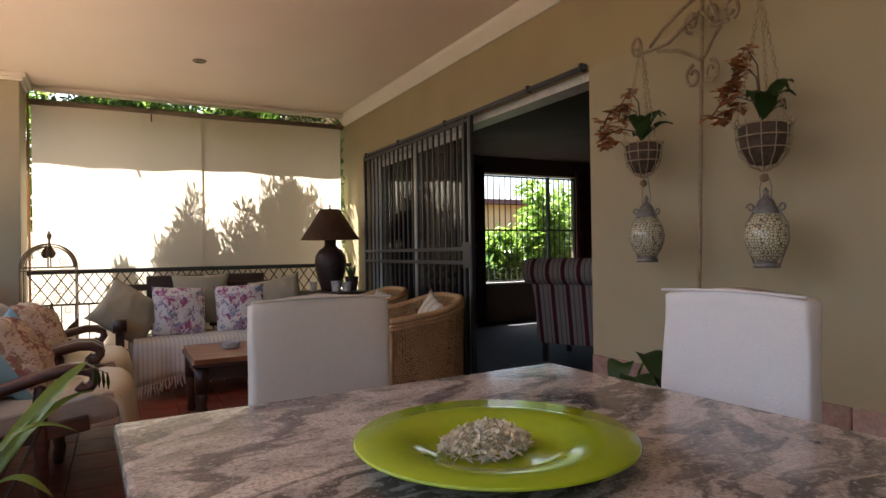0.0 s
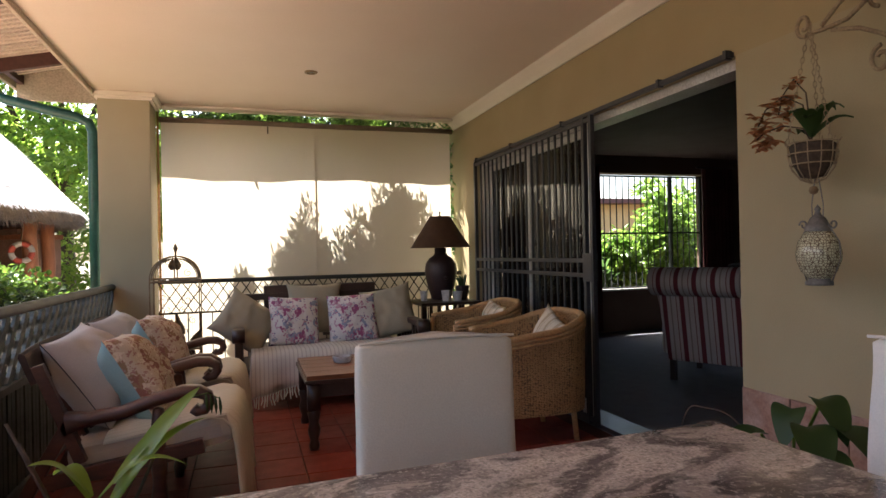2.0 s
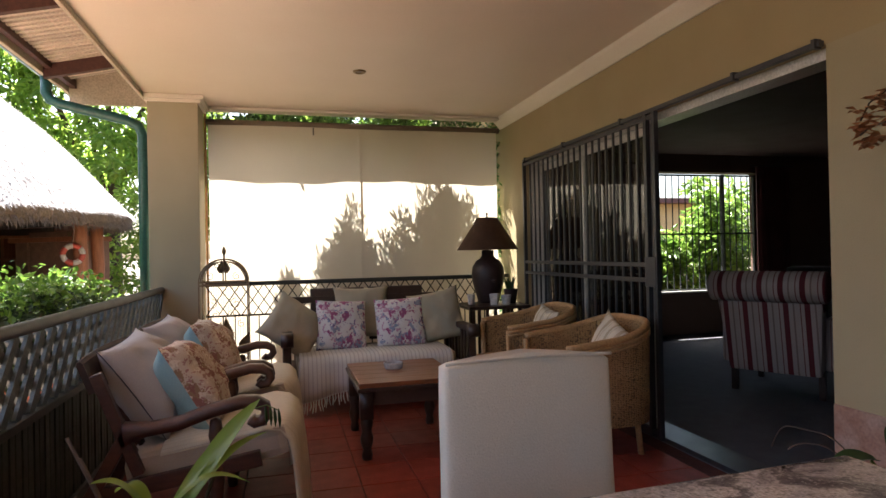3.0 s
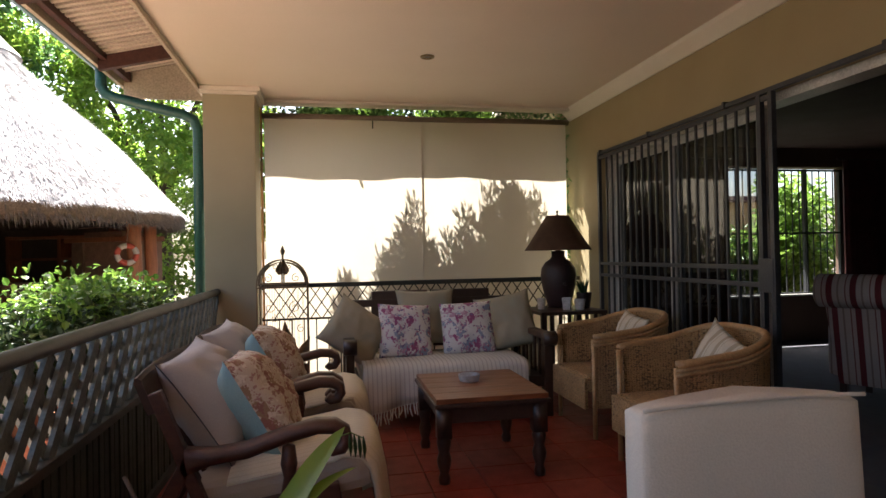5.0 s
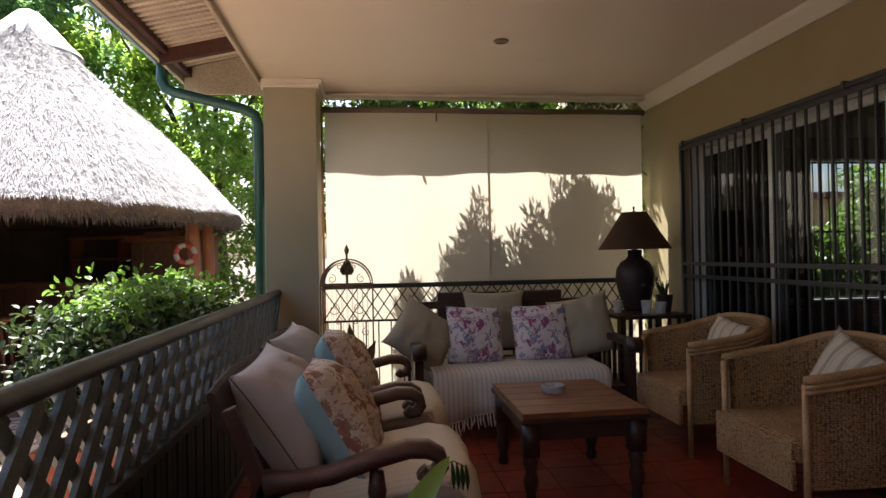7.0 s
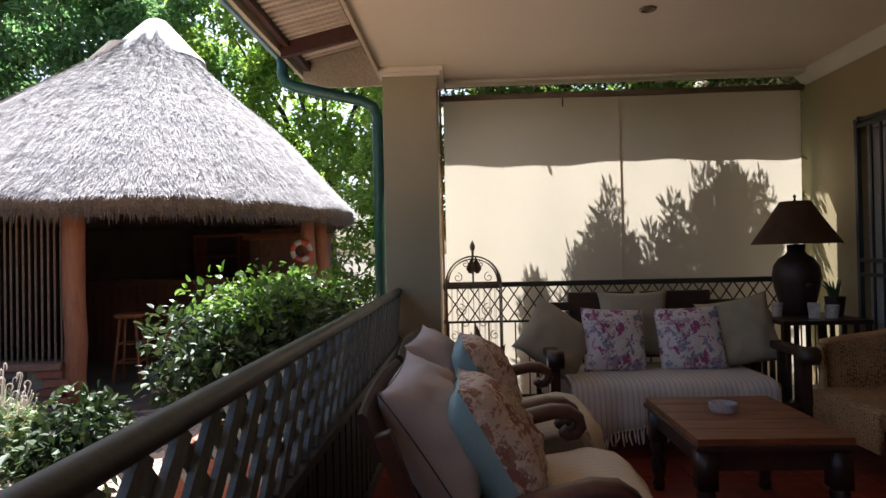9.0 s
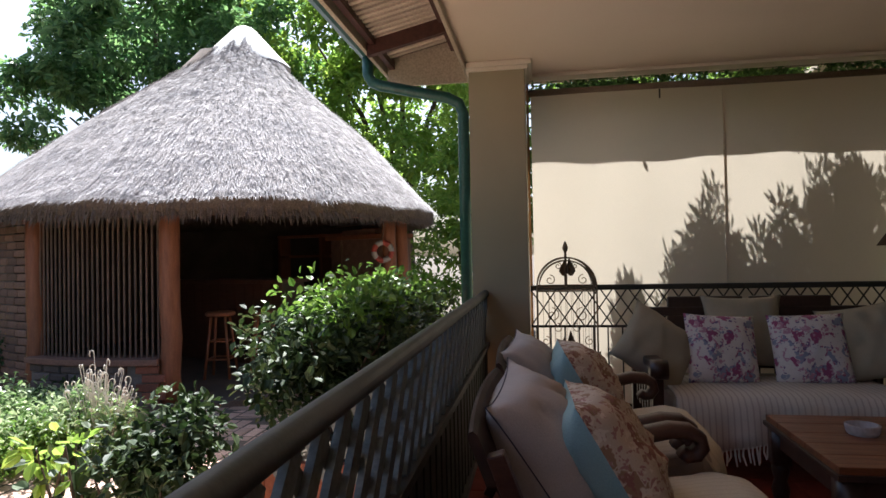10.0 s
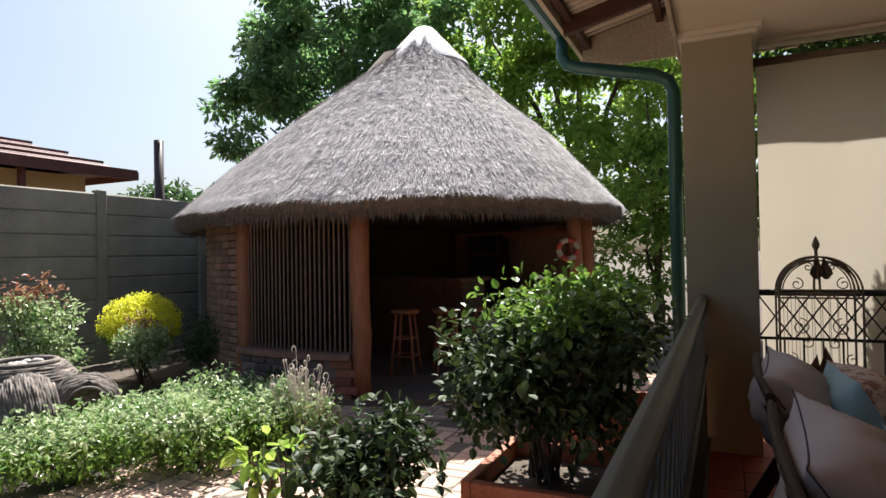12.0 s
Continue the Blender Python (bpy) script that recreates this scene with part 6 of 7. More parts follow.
# ---- plants on the patio ----
def strap_leaf(parent, base, tip, width, sag, material, name="leaf"):
    bm = bmesh.new()
    a, b = Vector(base), Vector(tip)
    side = (b - a).cross(Vector((0, 0, 1)))
    side = side.normalized() if side.length > 1e-4 else Vector((1, 0, 0))
    rows = []
    n = 12
    for i in range(n + 1):
        t = i / n
        c = a.lerp(b, t) + Vector((0, 0, sag * math.sin(math.pi * t)))
        w = width * (math.sin(math.pi * (0.10 + 0.90 * t)) ** 0.7) * (1 if t < 0.97 else 0.1) / 2
        rows.append((bm.verts.new(c - side * w + Vector((0, 0, w * 0.35))), bm.verts.new(c), bm.verts.new(c + side * w + Vector((0, 0, w * 0.35)))))
    for A, B in zip(rows, rows[1:]):
        bm.faces.new((A[0], A[1], B[1], B[0]))
        bm.faces.new((A[1], A[2], B[2], B[1]))
    return part(name, bm, material, parent, "", True)


lily = thing("potted_orchid", -0.30, 2.62, 0, 0, "strap-leaved green orchid in a clay pot", "plant")
part("pot", lathe([(0, 0), (0.09, 0), (0.13, 0.22), (0.14, 0.22), (0.14, 0.25), (0.12, 0.25), (0.11, 0.21), (0, 0.21)], 24), M_CLAYPOT, lily, "clay pot", True)
for b, t, w, s in (((0.05, 0.05, 0.40), (0.30, 0.36, 0.70), 0.085, 0.03), ((0.06, 0.05, 0.42), (0.33, 0.28, 0.60), 0.05, 0.05), ((0.05, 0.08, 0.46), (0.24, 0.36, 0.62), 0.05, 0.02), ((0.0, 0.0, 0.46), (-0.16, -0.03, 0.58), 0.055, 0.04),
                   ((0.0, 0.0, 0.45), (-0.12, 0.08, 0.51), 0.065, 0.05), ((0.02, 0.0, 0.44), (0.28, 0.06, 0.50), 0.05, 0.07), ((0.02, 0.0, 0.36), (0.22, -0.10, 0.34), 0.05, 0.05)):
    strap_leaf(lily, b, t, w, s, M_LEAF_BRIGHT)
for p, q in (((0, 0, 0.20), (0.05, 0.05, 0.42)), ((0.02, 0, 0.20), (0.20, 0.24, 0.60)), ((-0.03, 0, 0.2), (-0.26, 0.12, 0.68)), ((-0.04, 0.03, 0.2), (-0.22, 0.10, 0.62))):
    part("stem", tube([p, Vector(p).lerp(Vector(q), 0.5) + Vector((0.01, 0, 0.01)), q], 0.006, 6), M_BARK, lily, "", True)
part("bud_stem", tube([(0.16, 0.2, 0.56), (0.25, 0.36, 0.66), (0.32, 0.45, 0.655), (0.36, 0.50, 0.62)], 0.002, 5), M_LEAF, lily, "", True)
for k in range(4):
    bx, by, bz = 0.315 + 0.016 * k, 0.44 + 0.02 * k, 0.655 - 0.010 * k
    part("bud", tube([(bx, by, bz), (bx + 0.002, by, bz - 0.02), (bx + 0.004, by, bz - 0.045), (bx + 0.004, by, bz - 0.075)], 0.007, 6, taper=(0.25, 0.8, 1.0, 0.15)), M_LEAF_DARK, lily, "", True)
philo = thing("broad_leaved_plant", 2.02, 2.15, 0, 0, "broad-leaved green pot plant by the house wall", "plant")
part("pot", lathe([(0, 0), (0.10, 0), (0.14, 0.24), (0.15, 0.26), (0.13, 0.26), (0.12, 0.22), (0, 0.22)], 24), M_CLAYPOT, philo, "", True)
for k, (dx, dy, z, w) in enumerate(((-0.10, -0.20, 0.60, 0.13), (-0.16, 0.08, 0.54, 0.11), (0.04, -0.16, 0.68, 0.12), (-0.22, -0.12, 0.52, 0.12), (-0.15, -0.30, 0.54, 0.12), (-0.05, -0.05, 0.64, 0.11), (-0.18, -0.02, 0.46, 0.11), (0.02, -0.30, 0.60, 0.12), (-0.08, 0.12, 0.46, 0.10))):
    part("stem", tube([(0, 0, 0.22), (dx * 0.3, dy * 0.3, z * 0.8), (dx * 0.6, dy * 0.6, z - 0.02)], 0.006, 5), M_LEAF, philo)
    strap_leaf(philo, (dx * 0.5, dy * 0.5, z - 0.02), (dx * 1.2 - 0.06, dy * 1.35, z - 0.14), w, 0.05, M_LEAF_DARK)
part("tendril", tube([(-0.10 - 0.05 * math.sin(t * 2.9), 0.05 + 0.40 * t, 0.44 + 0.15 * math.sin(math.pi * t) + 0.02 * math.sin(t * 9)) for t in [k / 16 for k in range(17)]], 0.0026, 5), M_BARK, philo, "", True)
part("tendril", tube([(-0.12 + 0.04 * math.sin(t * 5), 0.10 + 0.22 * t, 0.40 + 0.12 * math.sin(2.4 * t)) for t in [k / 12 for k in range(13)]], 0.002, 5), M_BARK, philo, "", True)

# ---- garden ----
for k, (x0, x1, y0, y1, h) in enumerate(((-1.76, -1.22, 4.42, 5.02, 0.50), (-1.75, -1.20, 5.35, 6.0, 0.56))):
    bx = thing("planter_box", (x0 + x1) / 2, (y0 + y1) / 2, GZ, 0, "square terracotta planter box beside the railing", "planter", "planter boxes")
    w, d = (x1 - x0) / 2, (y1 - y0) / 2
    for s in (-1, 1):
        part("side", box(s * w - 0.022, s * w + 0.022, -d - 0.022, d + 0.022, 0, h), M_CLAYPOT, bx, bevel=0.006)
        part("side", box(-w + 0.0225, w - 0.0225, s * d - 0.022, s * d + 0.022, 0, h - 0.003), M_CLAYPOT, bx, bevel=0.006)
    part("soil", box(-w, w, -d, d, 0.02, h - 0.08), M_GROUND, bx)
# lighter top leaves over darker ones paint the sunlit crowns of these bushes
shrub("planter_bush", -1.50, 4.72, 0.26, [((-0.05, 0, 0.58), (0.42, 0.42, 0.27)), ((0.10, 0.1, 0.66), (0.36, 0.40, 0.23)), ((-0.18, -0.1, 0.44), (0.28, 0.3, 0.24)), ((0.12, 0, 0.34), (0.26, 0.26, 0.16))], 270, 20, 0.11, 0.043, M_LEAF_SHADED, "leafy green bush growing in a planter box", seed=31, stems=14, aspect=0.68, second=(M_LEAF, 0.16), shell=0.3)
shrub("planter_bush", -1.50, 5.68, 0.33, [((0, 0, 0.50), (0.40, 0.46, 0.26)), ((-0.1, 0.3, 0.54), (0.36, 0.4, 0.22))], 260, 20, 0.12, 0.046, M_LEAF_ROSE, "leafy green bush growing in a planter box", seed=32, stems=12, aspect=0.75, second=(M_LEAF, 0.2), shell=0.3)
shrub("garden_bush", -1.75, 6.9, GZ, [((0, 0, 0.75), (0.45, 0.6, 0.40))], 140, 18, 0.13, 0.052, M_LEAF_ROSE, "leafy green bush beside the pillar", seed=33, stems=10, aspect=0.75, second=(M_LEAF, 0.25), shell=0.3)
# low clipped hedge along the path
rng = np.random.default_rng(40)
for k, (x, y, rx, ry, h) in enumerate(((-3.75, 5.75, 0.4, 0.4, 0.44), (-4.15, 5.20, 0.55, 0.42, 0.42), (-4.72, 4.72, 0.55, 0.5, 0.40), (-5.4, 4.1, 0.7, 0.5, 0.32), (-4.45, 5.75, 0.55, 0.42, 0.46), (-5.0, 5.45, 0.5, 0.45, 0.30), (-3.95, 5.85, 0.35, 0.35, 0.40), (-6.0, 3.5, 0.7, 0.6, 0.32))):
    # pale leaves on the highest clumps paint the hedge's sunlit highlights
    shrub("hedge_bush", x, y, GZ, [((0, 0, h * 0.60), (rx * 0.95, ry * 0.95, h * 0.52))], 190, 22, 0.10, 0.040, M_LEAF, "low pale green hedge bush by the brick path", "hedge", 41 + k, 8, "hedge bushes", second=(M_LEAF_PALE, 0.42), shell=0.3)
# path bushes: shade in the dark leaves, sun in the bright top ones
shrub("garden_rose", -2.05, 4.1, GZ, [((0, 0, 0.64), (0.26, 0.25, 0.17)), ((-0.06, 0.05, 0.50), (0.24, 0.22, 0.20)), ((0.10, 0.05, 0.76), (0.14, 0.12, 0.09))], 150, 14, 0.09, 0.045, M_LEAF_SHADED, "broad-leaved bush with shade in its leaf colour beside the brick path", seed=51, stems=14, aspect=0.62, shell=0.2)
shrub("garden_rose", -2.38, 4.0, GZ, [((0, 0, 0.60), (0.15, 0.14, 0.12))], 20, 5, 0.08, 0.065, M_LEAF_SHADED, "sparse bush with sunlight in its top leaf colour beside the brick path", seed=57, stems=9, aspect=0.6, second=(M_LEAF_BRIGHT, 0.6), shell=0.2)
# golden leaves, brightened and kept to the top to paint its sunlit crown
shrub("golden_bush", -7.2, 7.3, GZ, [((0, 0, 0.66), (0.43, 0.42, 0.34))], 330, 30, 0.07, 0.032, M_LEAF, "round golden-leaved bush in the flower bed", seed=52, stems=6, second=(M_LEAF_YELLOW, 0.68), shell=0.85)
shrub("grey_bush", -6.75, 6.95, GZ, [((0, 0, 0.50), (0.33, 0.3, 0.30))], 120, 20, 0.09, 0.042, M_LEAF_PALE, "pale green bush with reddish tips", seed=53, stems=6, second=(M_LEAF_RED, 0.06), shell=0.4)
shrub("red_tipped_bush", -7.75, 6.35, GZ, [((0, 0, 0.85), (0.46, 0.5, 0.40)), ((0.1, 0.1, 0.5), (0.45, 0.45, 0.35))], 150, 18, 0.13, 0.06, M_LEAF_PALE, "leafy bush with red young tips against the fence", seed=54, stems=10, second=(M_LEAF_RED, 0.10), shell=0.3)
shrub("dark_bush", -6.35, 7.75, GZ, [((0, 0, 0.42), (0.55, 0.45, 0.34))], 130, 22, 0.12, 0.05, M_LEAF_DARK, "dark rounded bush beside the hut", seed=55, stems=6, shell=0.5)
shrub("ground_plant", -4.9, 6.75, GZ, [((0, 0, 0.15), (0.55, 0.4, 0.14))], 70, 16, 0.10, 0.05, M_LEAF_DARK, "low dark ground plants before the hut", seed=56, stems=4, shell=0.3)
# silvery dry flower stalks
dry = thing("dry_grass", -3.60, 5.72, GZ, 0, "silvery dry flower stalks in the hedge", "grass")
rs = random.Random(60)
for k in range(95):
    a, t = rs.uniform(0, 6.28), rs.uniform(0.03, 0.27)
    h = rs.uniform(0.34, 0.56 - GZ) * (1.12 - 1.4 * t)
    c = (math.cos(a) * t, math.sin(a) * t)
    b = rs.uniform(0, 6.28)
    r = rs.uniform(0.006, 0.022)
    curl = [(c[0] + r * (math.cos(b) * (1 - math.cos(w))), c[1] + r * math.sin(b) * (1 - math.cos(w)), h + r * 1.3 * math.sin(w)) for w in (0, 0.8, 1.6, 2.4, 3.2, 4.0)]
    part("stalk", tube([(c[0] * 0.2, c[1] * 0.2, 0), (c[0] * 0.75, c[1] * 0.75, h * 0.7)] + curl, 0.0028, 4, taper=(0.7, 0.8, 1, 1.2, 1.5, 1.7, 1.5, 0.8)), M_DRYSTALK, dry)

# woven stone pots
M_WOVEN = mat("woven_twig_stone", (0.21, 0.175, 0.15), (0.045, 0.037, 0.032), 5, 0.9, 0.8, 22, fine=0.45, stretch=(1.6, 1.6, 13), contrast=0.16)
M_PEBBLE = mat("pale_pebble", (0.42, 0.38, 0.34), (0.32, 0.28, 0.25), 9, 0.7, 0.2, 60, spread=0.2)


def woven_pot(x, y, z, tilt, rz, s, label, stones=False):
    """A pot-bellied jar wound from thick coils."""
    ob = thing("woven_jar", x, y, z, 0, label, "jar", "woven jars")
    ob.matrix_basis = Matrix.Translation((x, y, z)) @ Matrix.Rotation(radians(rz), 4, "Z") @ Matrix.Rotation(radians(tilt), 4, "X")
    n = 90
    prof = [((0.22 + 0.17 * math.sin(math.pi * (0.08 + 0.80 * k / n))) * s, 0.46 * s * k / n) for k in range(n + 1)]
    body = lathe([(0, 0.0)] + prof + [(0.20 * s, 0.455 * s), (0.18 * s, 0.40 * s), (0, 0.40 * s)], 72)
    for v in body.verts:
        r = math.hypot(v.co.x, v.co.y)
        if r > 0.205 * s:
            a = math.atan2(v.co.y, v.co.x)
            k = 1 + (0.006 * math.sin(v.co.z / s * 300 + 3.0 * noise.noise(v.co * 5)) + 0.034 * noise.noise(Vector((math.cos(a) * 5, math.sin(a) * 5, v.co.z * 60))) + 0.02 * noise.noise(v.co * 6)) / r * 0.5
            v.co.x, v.co.y = v.co.x * k, v.co.y * k
    part("body", body, M_WOVEN, ob, "", True)
    part("rim", tube([(0.225 * s * math.cos(a), 0.225 * s * math.sin(a), 0.47 * s) for a in [2 * math.pi * k / 30 for k in range(30)]], 0.022 * s, 8, closed=True), M_WOVEN, ob, "", True)
    if stones:
        r = random.Random(2)
        for k in range(9):
            bm = bmesh.new()
            bmesh.ops.create_icosphere(bm, subdivisions=2, radius=r.uniform(0.03, 0.05))
            for v in bm.verts:
                v.co.z *= 0.7
            a = r.uniform(0, 6.28)
            part("pebble", bm, M_PEBBLE, ob, "", True).location = (0.13 * s * math.cos(a) * r.random(), 0.13 * s * math.sin(a), 0.46 * s)
    return ob


woven_pot(-6.42, 5.46, -0.16, 0, 0, 1.18, "dark woven-look jar topped with pale pebbles", True)
woven_pot(-5.58, 4.78, 0.10, 80, 150, 0.82, "dark woven-look jar lying on its side")
woven_pot(-5.90, 5.66, 0.03, 84, 60, 0.70, "dark woven-look jar lying on its side")

# precast concrete fence
M_CONC = mat("weathered_precast_concrete", (0.27, 0.25, 0.20), (0.18, 0.165, 0.13), 2.5, 0.9, 0.4, 40, spread=0.12, fine=0.2)
fence = tagged(thing("concrete_fence", -8.75, 7.9, GZ), "grey precast concrete panel fence", "fence")
slab = box(-0.022, 0.022, 0.07, 1.73, 0, 0.300)
bmesh.ops.bevel(slab, geom=[e for e in slab.edges if abs(e.verts[0].co.y - e.verts[1].co.y) > 1], offset=0.020, segments=1, affect="EDGES")
sme = bpy.data.meshes.new("fence_slab")
slab.to_mesh(sme)
slab.free()
sme.materials.append(M_CONC)
pst = box(-0.07, 0.07, -0.07, 0.07, 0, 2.43)
bmesh.ops.bevel(pst, geom=pst.edges[:], offset=0.012, segments=1, affect="EDGES")
pme = bpy.data.meshes.new("fence_post")
pst.to_mesh(pme)
pst.free()
pme.materials.append(M_CONC)
for k in range(-5, 6):
    p = new("fence_post", pme)
    p.parent = fence
    p.location = (0, k * 1.8, 0)
    for j in range(8):
        s = new("fence_slab", sme)
        s.parent = fence
        s.location = (0.004 * ((j * 3 + k) % 3), k * 1.8, j * 0.298)

# neighbour's house beyond the fence
M_RIDGETILE = mat("red_brown_roof_tile", (0.15, 0.05, 0.04), (0.10, 0.035, 0.03), 6, 0.6, 0.2, 30, spread=0.2)
M_NEIGH = mat("neighbour_plaster", (0.68, 0.45, 0.22), (0.6, 0.4, 0.19), 2, 0.8, 0.2, 60)
house = tagged(thing("neighbour_house", -15.5, 7.0, GZ + 0.2), "neighbouring house with ochre walls and a red-brown tiled roof", "house")
part("wall", box(-4.5, 2.6, -6.0, 3.6, -0.3, 3.02), M_NEIGH, house, "ochre plastered wall")
bm = bmesh.new()
v = [bm.verts.new(p) for p in ((3.35, -6.8, 3.10), (3.35, 4.25, 3.10), (-5.2, 4.25, 3.10), (-5.2, -6.8, 3.10), (-0.9, -3.0, 4.75), (-0.9, 0.3, 4.75))]
for f in ((0, 1, 5, 4), (1, 2, 5), (2, 3, 4, 5), (3, 0, 4), (3, 2, 1, 0)):
    bm.faces.new([v[i] for i in f])
part("roof", bm, M_RIDGETILE, house, "red-brown tiled hip roof")
part("fascia", box(3.33, 3.37, -6.8, 4.27, 2.96, 3.13), M_RIDGETILE, house, "dark red fascia")
part("fascia", box(-5.2, 3.33, 4.23, 4.27, 2.96, 3.13), M_RIDGETILE, house, "dark red fascia")
for i in range(9):
    t = i / 9
    part("tile_course", box(3.36 - 4.25 * t - 0.03, 3.36 - 4.25 * t, -6.8 + 3.8 * t, 4.25 - 3.95 * t, 3.12 + 1.65 * t, 3.17 + 1.65 * t), M_RIDGETILE, house)
part("veranda_post", box(3.0, 3.1, 2.0, 2.1, -0.3, 3.0), M_RIDGETILE, house)
pole = tagged(thing("wooden_pole", -13.05, 12.55, GZ), "dark wooden utility pole stump", "pole")
part("shaft", tube([(0, 0, 0), (0.02, 0, 2.0), (0, 0.02, 4.32)], 0.11, 12), M_DARKWOOD, pole, smooth=True)

# trees
tree(-9.0, 14.4, [((0, 0, 5.6), (2.2, 2.1, 1.6)), ((-1.7, -0.6, 4.6), (1.4, 1.4, 1.2)), ((1.8, 0.2, 5.2), (1.8, 1.7, 1.5)), ((0.4, -0.6, 7.6), (1.9, 1.7, 1.5)), ((-1.5, 0.2, 6.8), (1.3, 1.3, 1.2)), ((0.6, 0.2, 3.2), (2.1, 1.5, 1.1)), ((2.4, -0.6, 6.8), (1.2, 1.2, 1.0)), ((-2.5, -0.2, 5.7), (0.8, 0.8, 0.6))], 380, 90, 0.40, 0.17, M_LEAF_TREE, "large dark green tree behind the hut", 71)
tree(-3.6, 15.6, [((0, 0, 4.6), (2.2, 1.6, 1.5)), ((-1.9, -0.8, 6.4), (1.5, 1.4, 1.2)), ((1.4, -0.6, 6.0), (1.5, 1.4, 1.2)), ((0.4, -1.3, 3.0), (1.8, 1.0, 1.1)), ((-1.9, -0.4, 3.6), (1.4, 1.2, 1.1)), ((0, 0, 7.6), (1.6, 1.5, 1.1)), ((-0.4, -1.3, 5.4), (0.9, 0.8, 0.7))], 330, 80, 0.40, 0.17, M_LEAF_BRIGHT, "tall bright green leafy tree behind the patio", 72)
tree(-1.75, 12.2, [((0, 0, 2.4), (0.8, 0.7, 0.8)), ((0.2, 0.2, 3.6), (0.7, 0.7, 0.7)), ((-0.3, -0.2, 1.3), (0.7, 0.6, 0.7)), ((-0.1, -0.1, 4.5), (0.4, 0.4, 0.4))], 130, 60, 0.26, 0.11, M_LEAF_BRIGHT, "slender light green tree beside the pillar", 73, 0.07, 1.0)
tree(2.2, 13.6, [((-1.4, -0.6, 2.8), (2.2, 1.0, 1.5)), ((1.8, -0.4, 3.0), (2.2, 1.0, 1.6)), ((0.0, 0, 4.6), (2.6, 1.4, 1.4))], 700, 34, 0.4, 0.16, M_LEAF, "wide leafy tree behind the canvas blind", 74)
tree(-19.4, 18.4, [((0, 0, 3.1), (1.6, 1.6, 1.1)), ((1.9, 0.8, 2.9), (1.5, 1.4, 1.0))], 150, 26, 0.5, 0.24, M_LEAF_DARK, "distant green trees beyond the fence", 75)
# upright shrubs just outside the blind
for k, (x, top, r) in enumerate(((0.42, 3.08, 0.20), (0.62, 2.78, 0.20), (1.00, 2.88, 0.19), (1.22, 3.20, 0.20), (1.46, 3.42, 0.22), (1.68, 3.12, 0.20), (-0.16, 2.40, 0.06), (0.22, 2.62, 0.12), (0.82, 2.66, 0.20), (1.35, 3.05, 0.22))):
    hgt = top - GZ
    shrub("upright_shrub", x, 7.52, GZ, [((0, 0, hgt * 0.30), (r * 1.5, 0.22, hgt * 0.30)), ((0.02, 0, hgt * 0.60), (r, 0.16, hgt * 0.28)), ((0.04, 0, hgt * 0.84), (r * 0.5, 0.10, hgt * 0.16))], 300, 34, 0.085, 0.06, M_LEAF, "upright feathery shrub outside the blind", seed=80 + k, stems=4, group="upright shrubs", aspect=0.28, droop=-1.3, shell=0.1)
# creeper trained on a wire round the blind's opening
vine = thing("climbing_creeper", 0, 6.93, 0, 0, "dark leafy creeper trained on a wire outside the blind", "creeper")
rng = np.random.default_rng(120)
part("wire", tube([(-0.62, 0, 2.57), (2.30, 0, 2.57), (2.345, 0, 2.50), (2.345, 0, 0.3)], 0.007, 6), M_BARK, vine)
run = [(-0.62 + 3.0 * q, 0.04 * rng.normal(), 2.585 + 0.03 * rng.normal()) for q in rng.random(170)] + [(2.35 + 0.015 * rng.normal(), 0.03 * rng.normal(), 0.4 + 2.2 * q) for q in rng.random(70)]
v, f = leaf_sheet(rng, run, 0.05, 9, 0.045, 0.3, 0.6)
leaf_object("leaves", v, f, M_LEAF_TREE, vine)
# plants outside the room window
for k, (x, y, h, r) in enumerate(((5.4, 9.5, 1.6, 0.5), (6.3, 9.7, 1.75, 0.5), (7.25, 9.6, 2.6, 0.7), (4.3, 9.6, 1.7, 0.5), (8.7, 11.0, 2.7, 0.8))):
    shrub("window_shrub", x, y, GZ, [((0, 0, h * 0.5), (r, r * 0.8, h * 0.5))], 130, 20, 0.2, 0.14, M_LEAF_DARK if k in (0, 3) else M_LEAF, "sunlit shrub outside the room window", seed=90 + k, stems=6, group="window shrubs", shell=0.3)
out = tagged(thing("outbuilding", 7.6, 14.2, GZ), "ochre outbuilding with a dark fascia beyond the window", "building")
part("wall", box(-2.2, 3.0, 0, 2.5, 0, 2.5), M_NEIGH, out, "ochre wall")
part("roof", box(-2.5, 3.3, -0.4, 2.9, 2.5, 2.62), M_RIDGETILE, out, "dark roof edge")

# ---- inside the hut ----
bar = tagged(thing("bar_counter", -4.55, 9.55, GZ + 0.05, -20), "dark timber bar counter inside the hut", "bar")
part("worktop", box(-1.0, 1.0, -0.28, 0.28, 1.03, 1.08), M_BARWOOD, bar, "timber bar top", bevel=0.008)
for i in range(12):
    x = -0.96 + i * 0.16
    part("front_board", box(x, x + 0.152, -0.20, -0.18, 0, 1.03), M_BARWOOD, bar)
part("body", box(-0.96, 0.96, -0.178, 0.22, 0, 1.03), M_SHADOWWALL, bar)


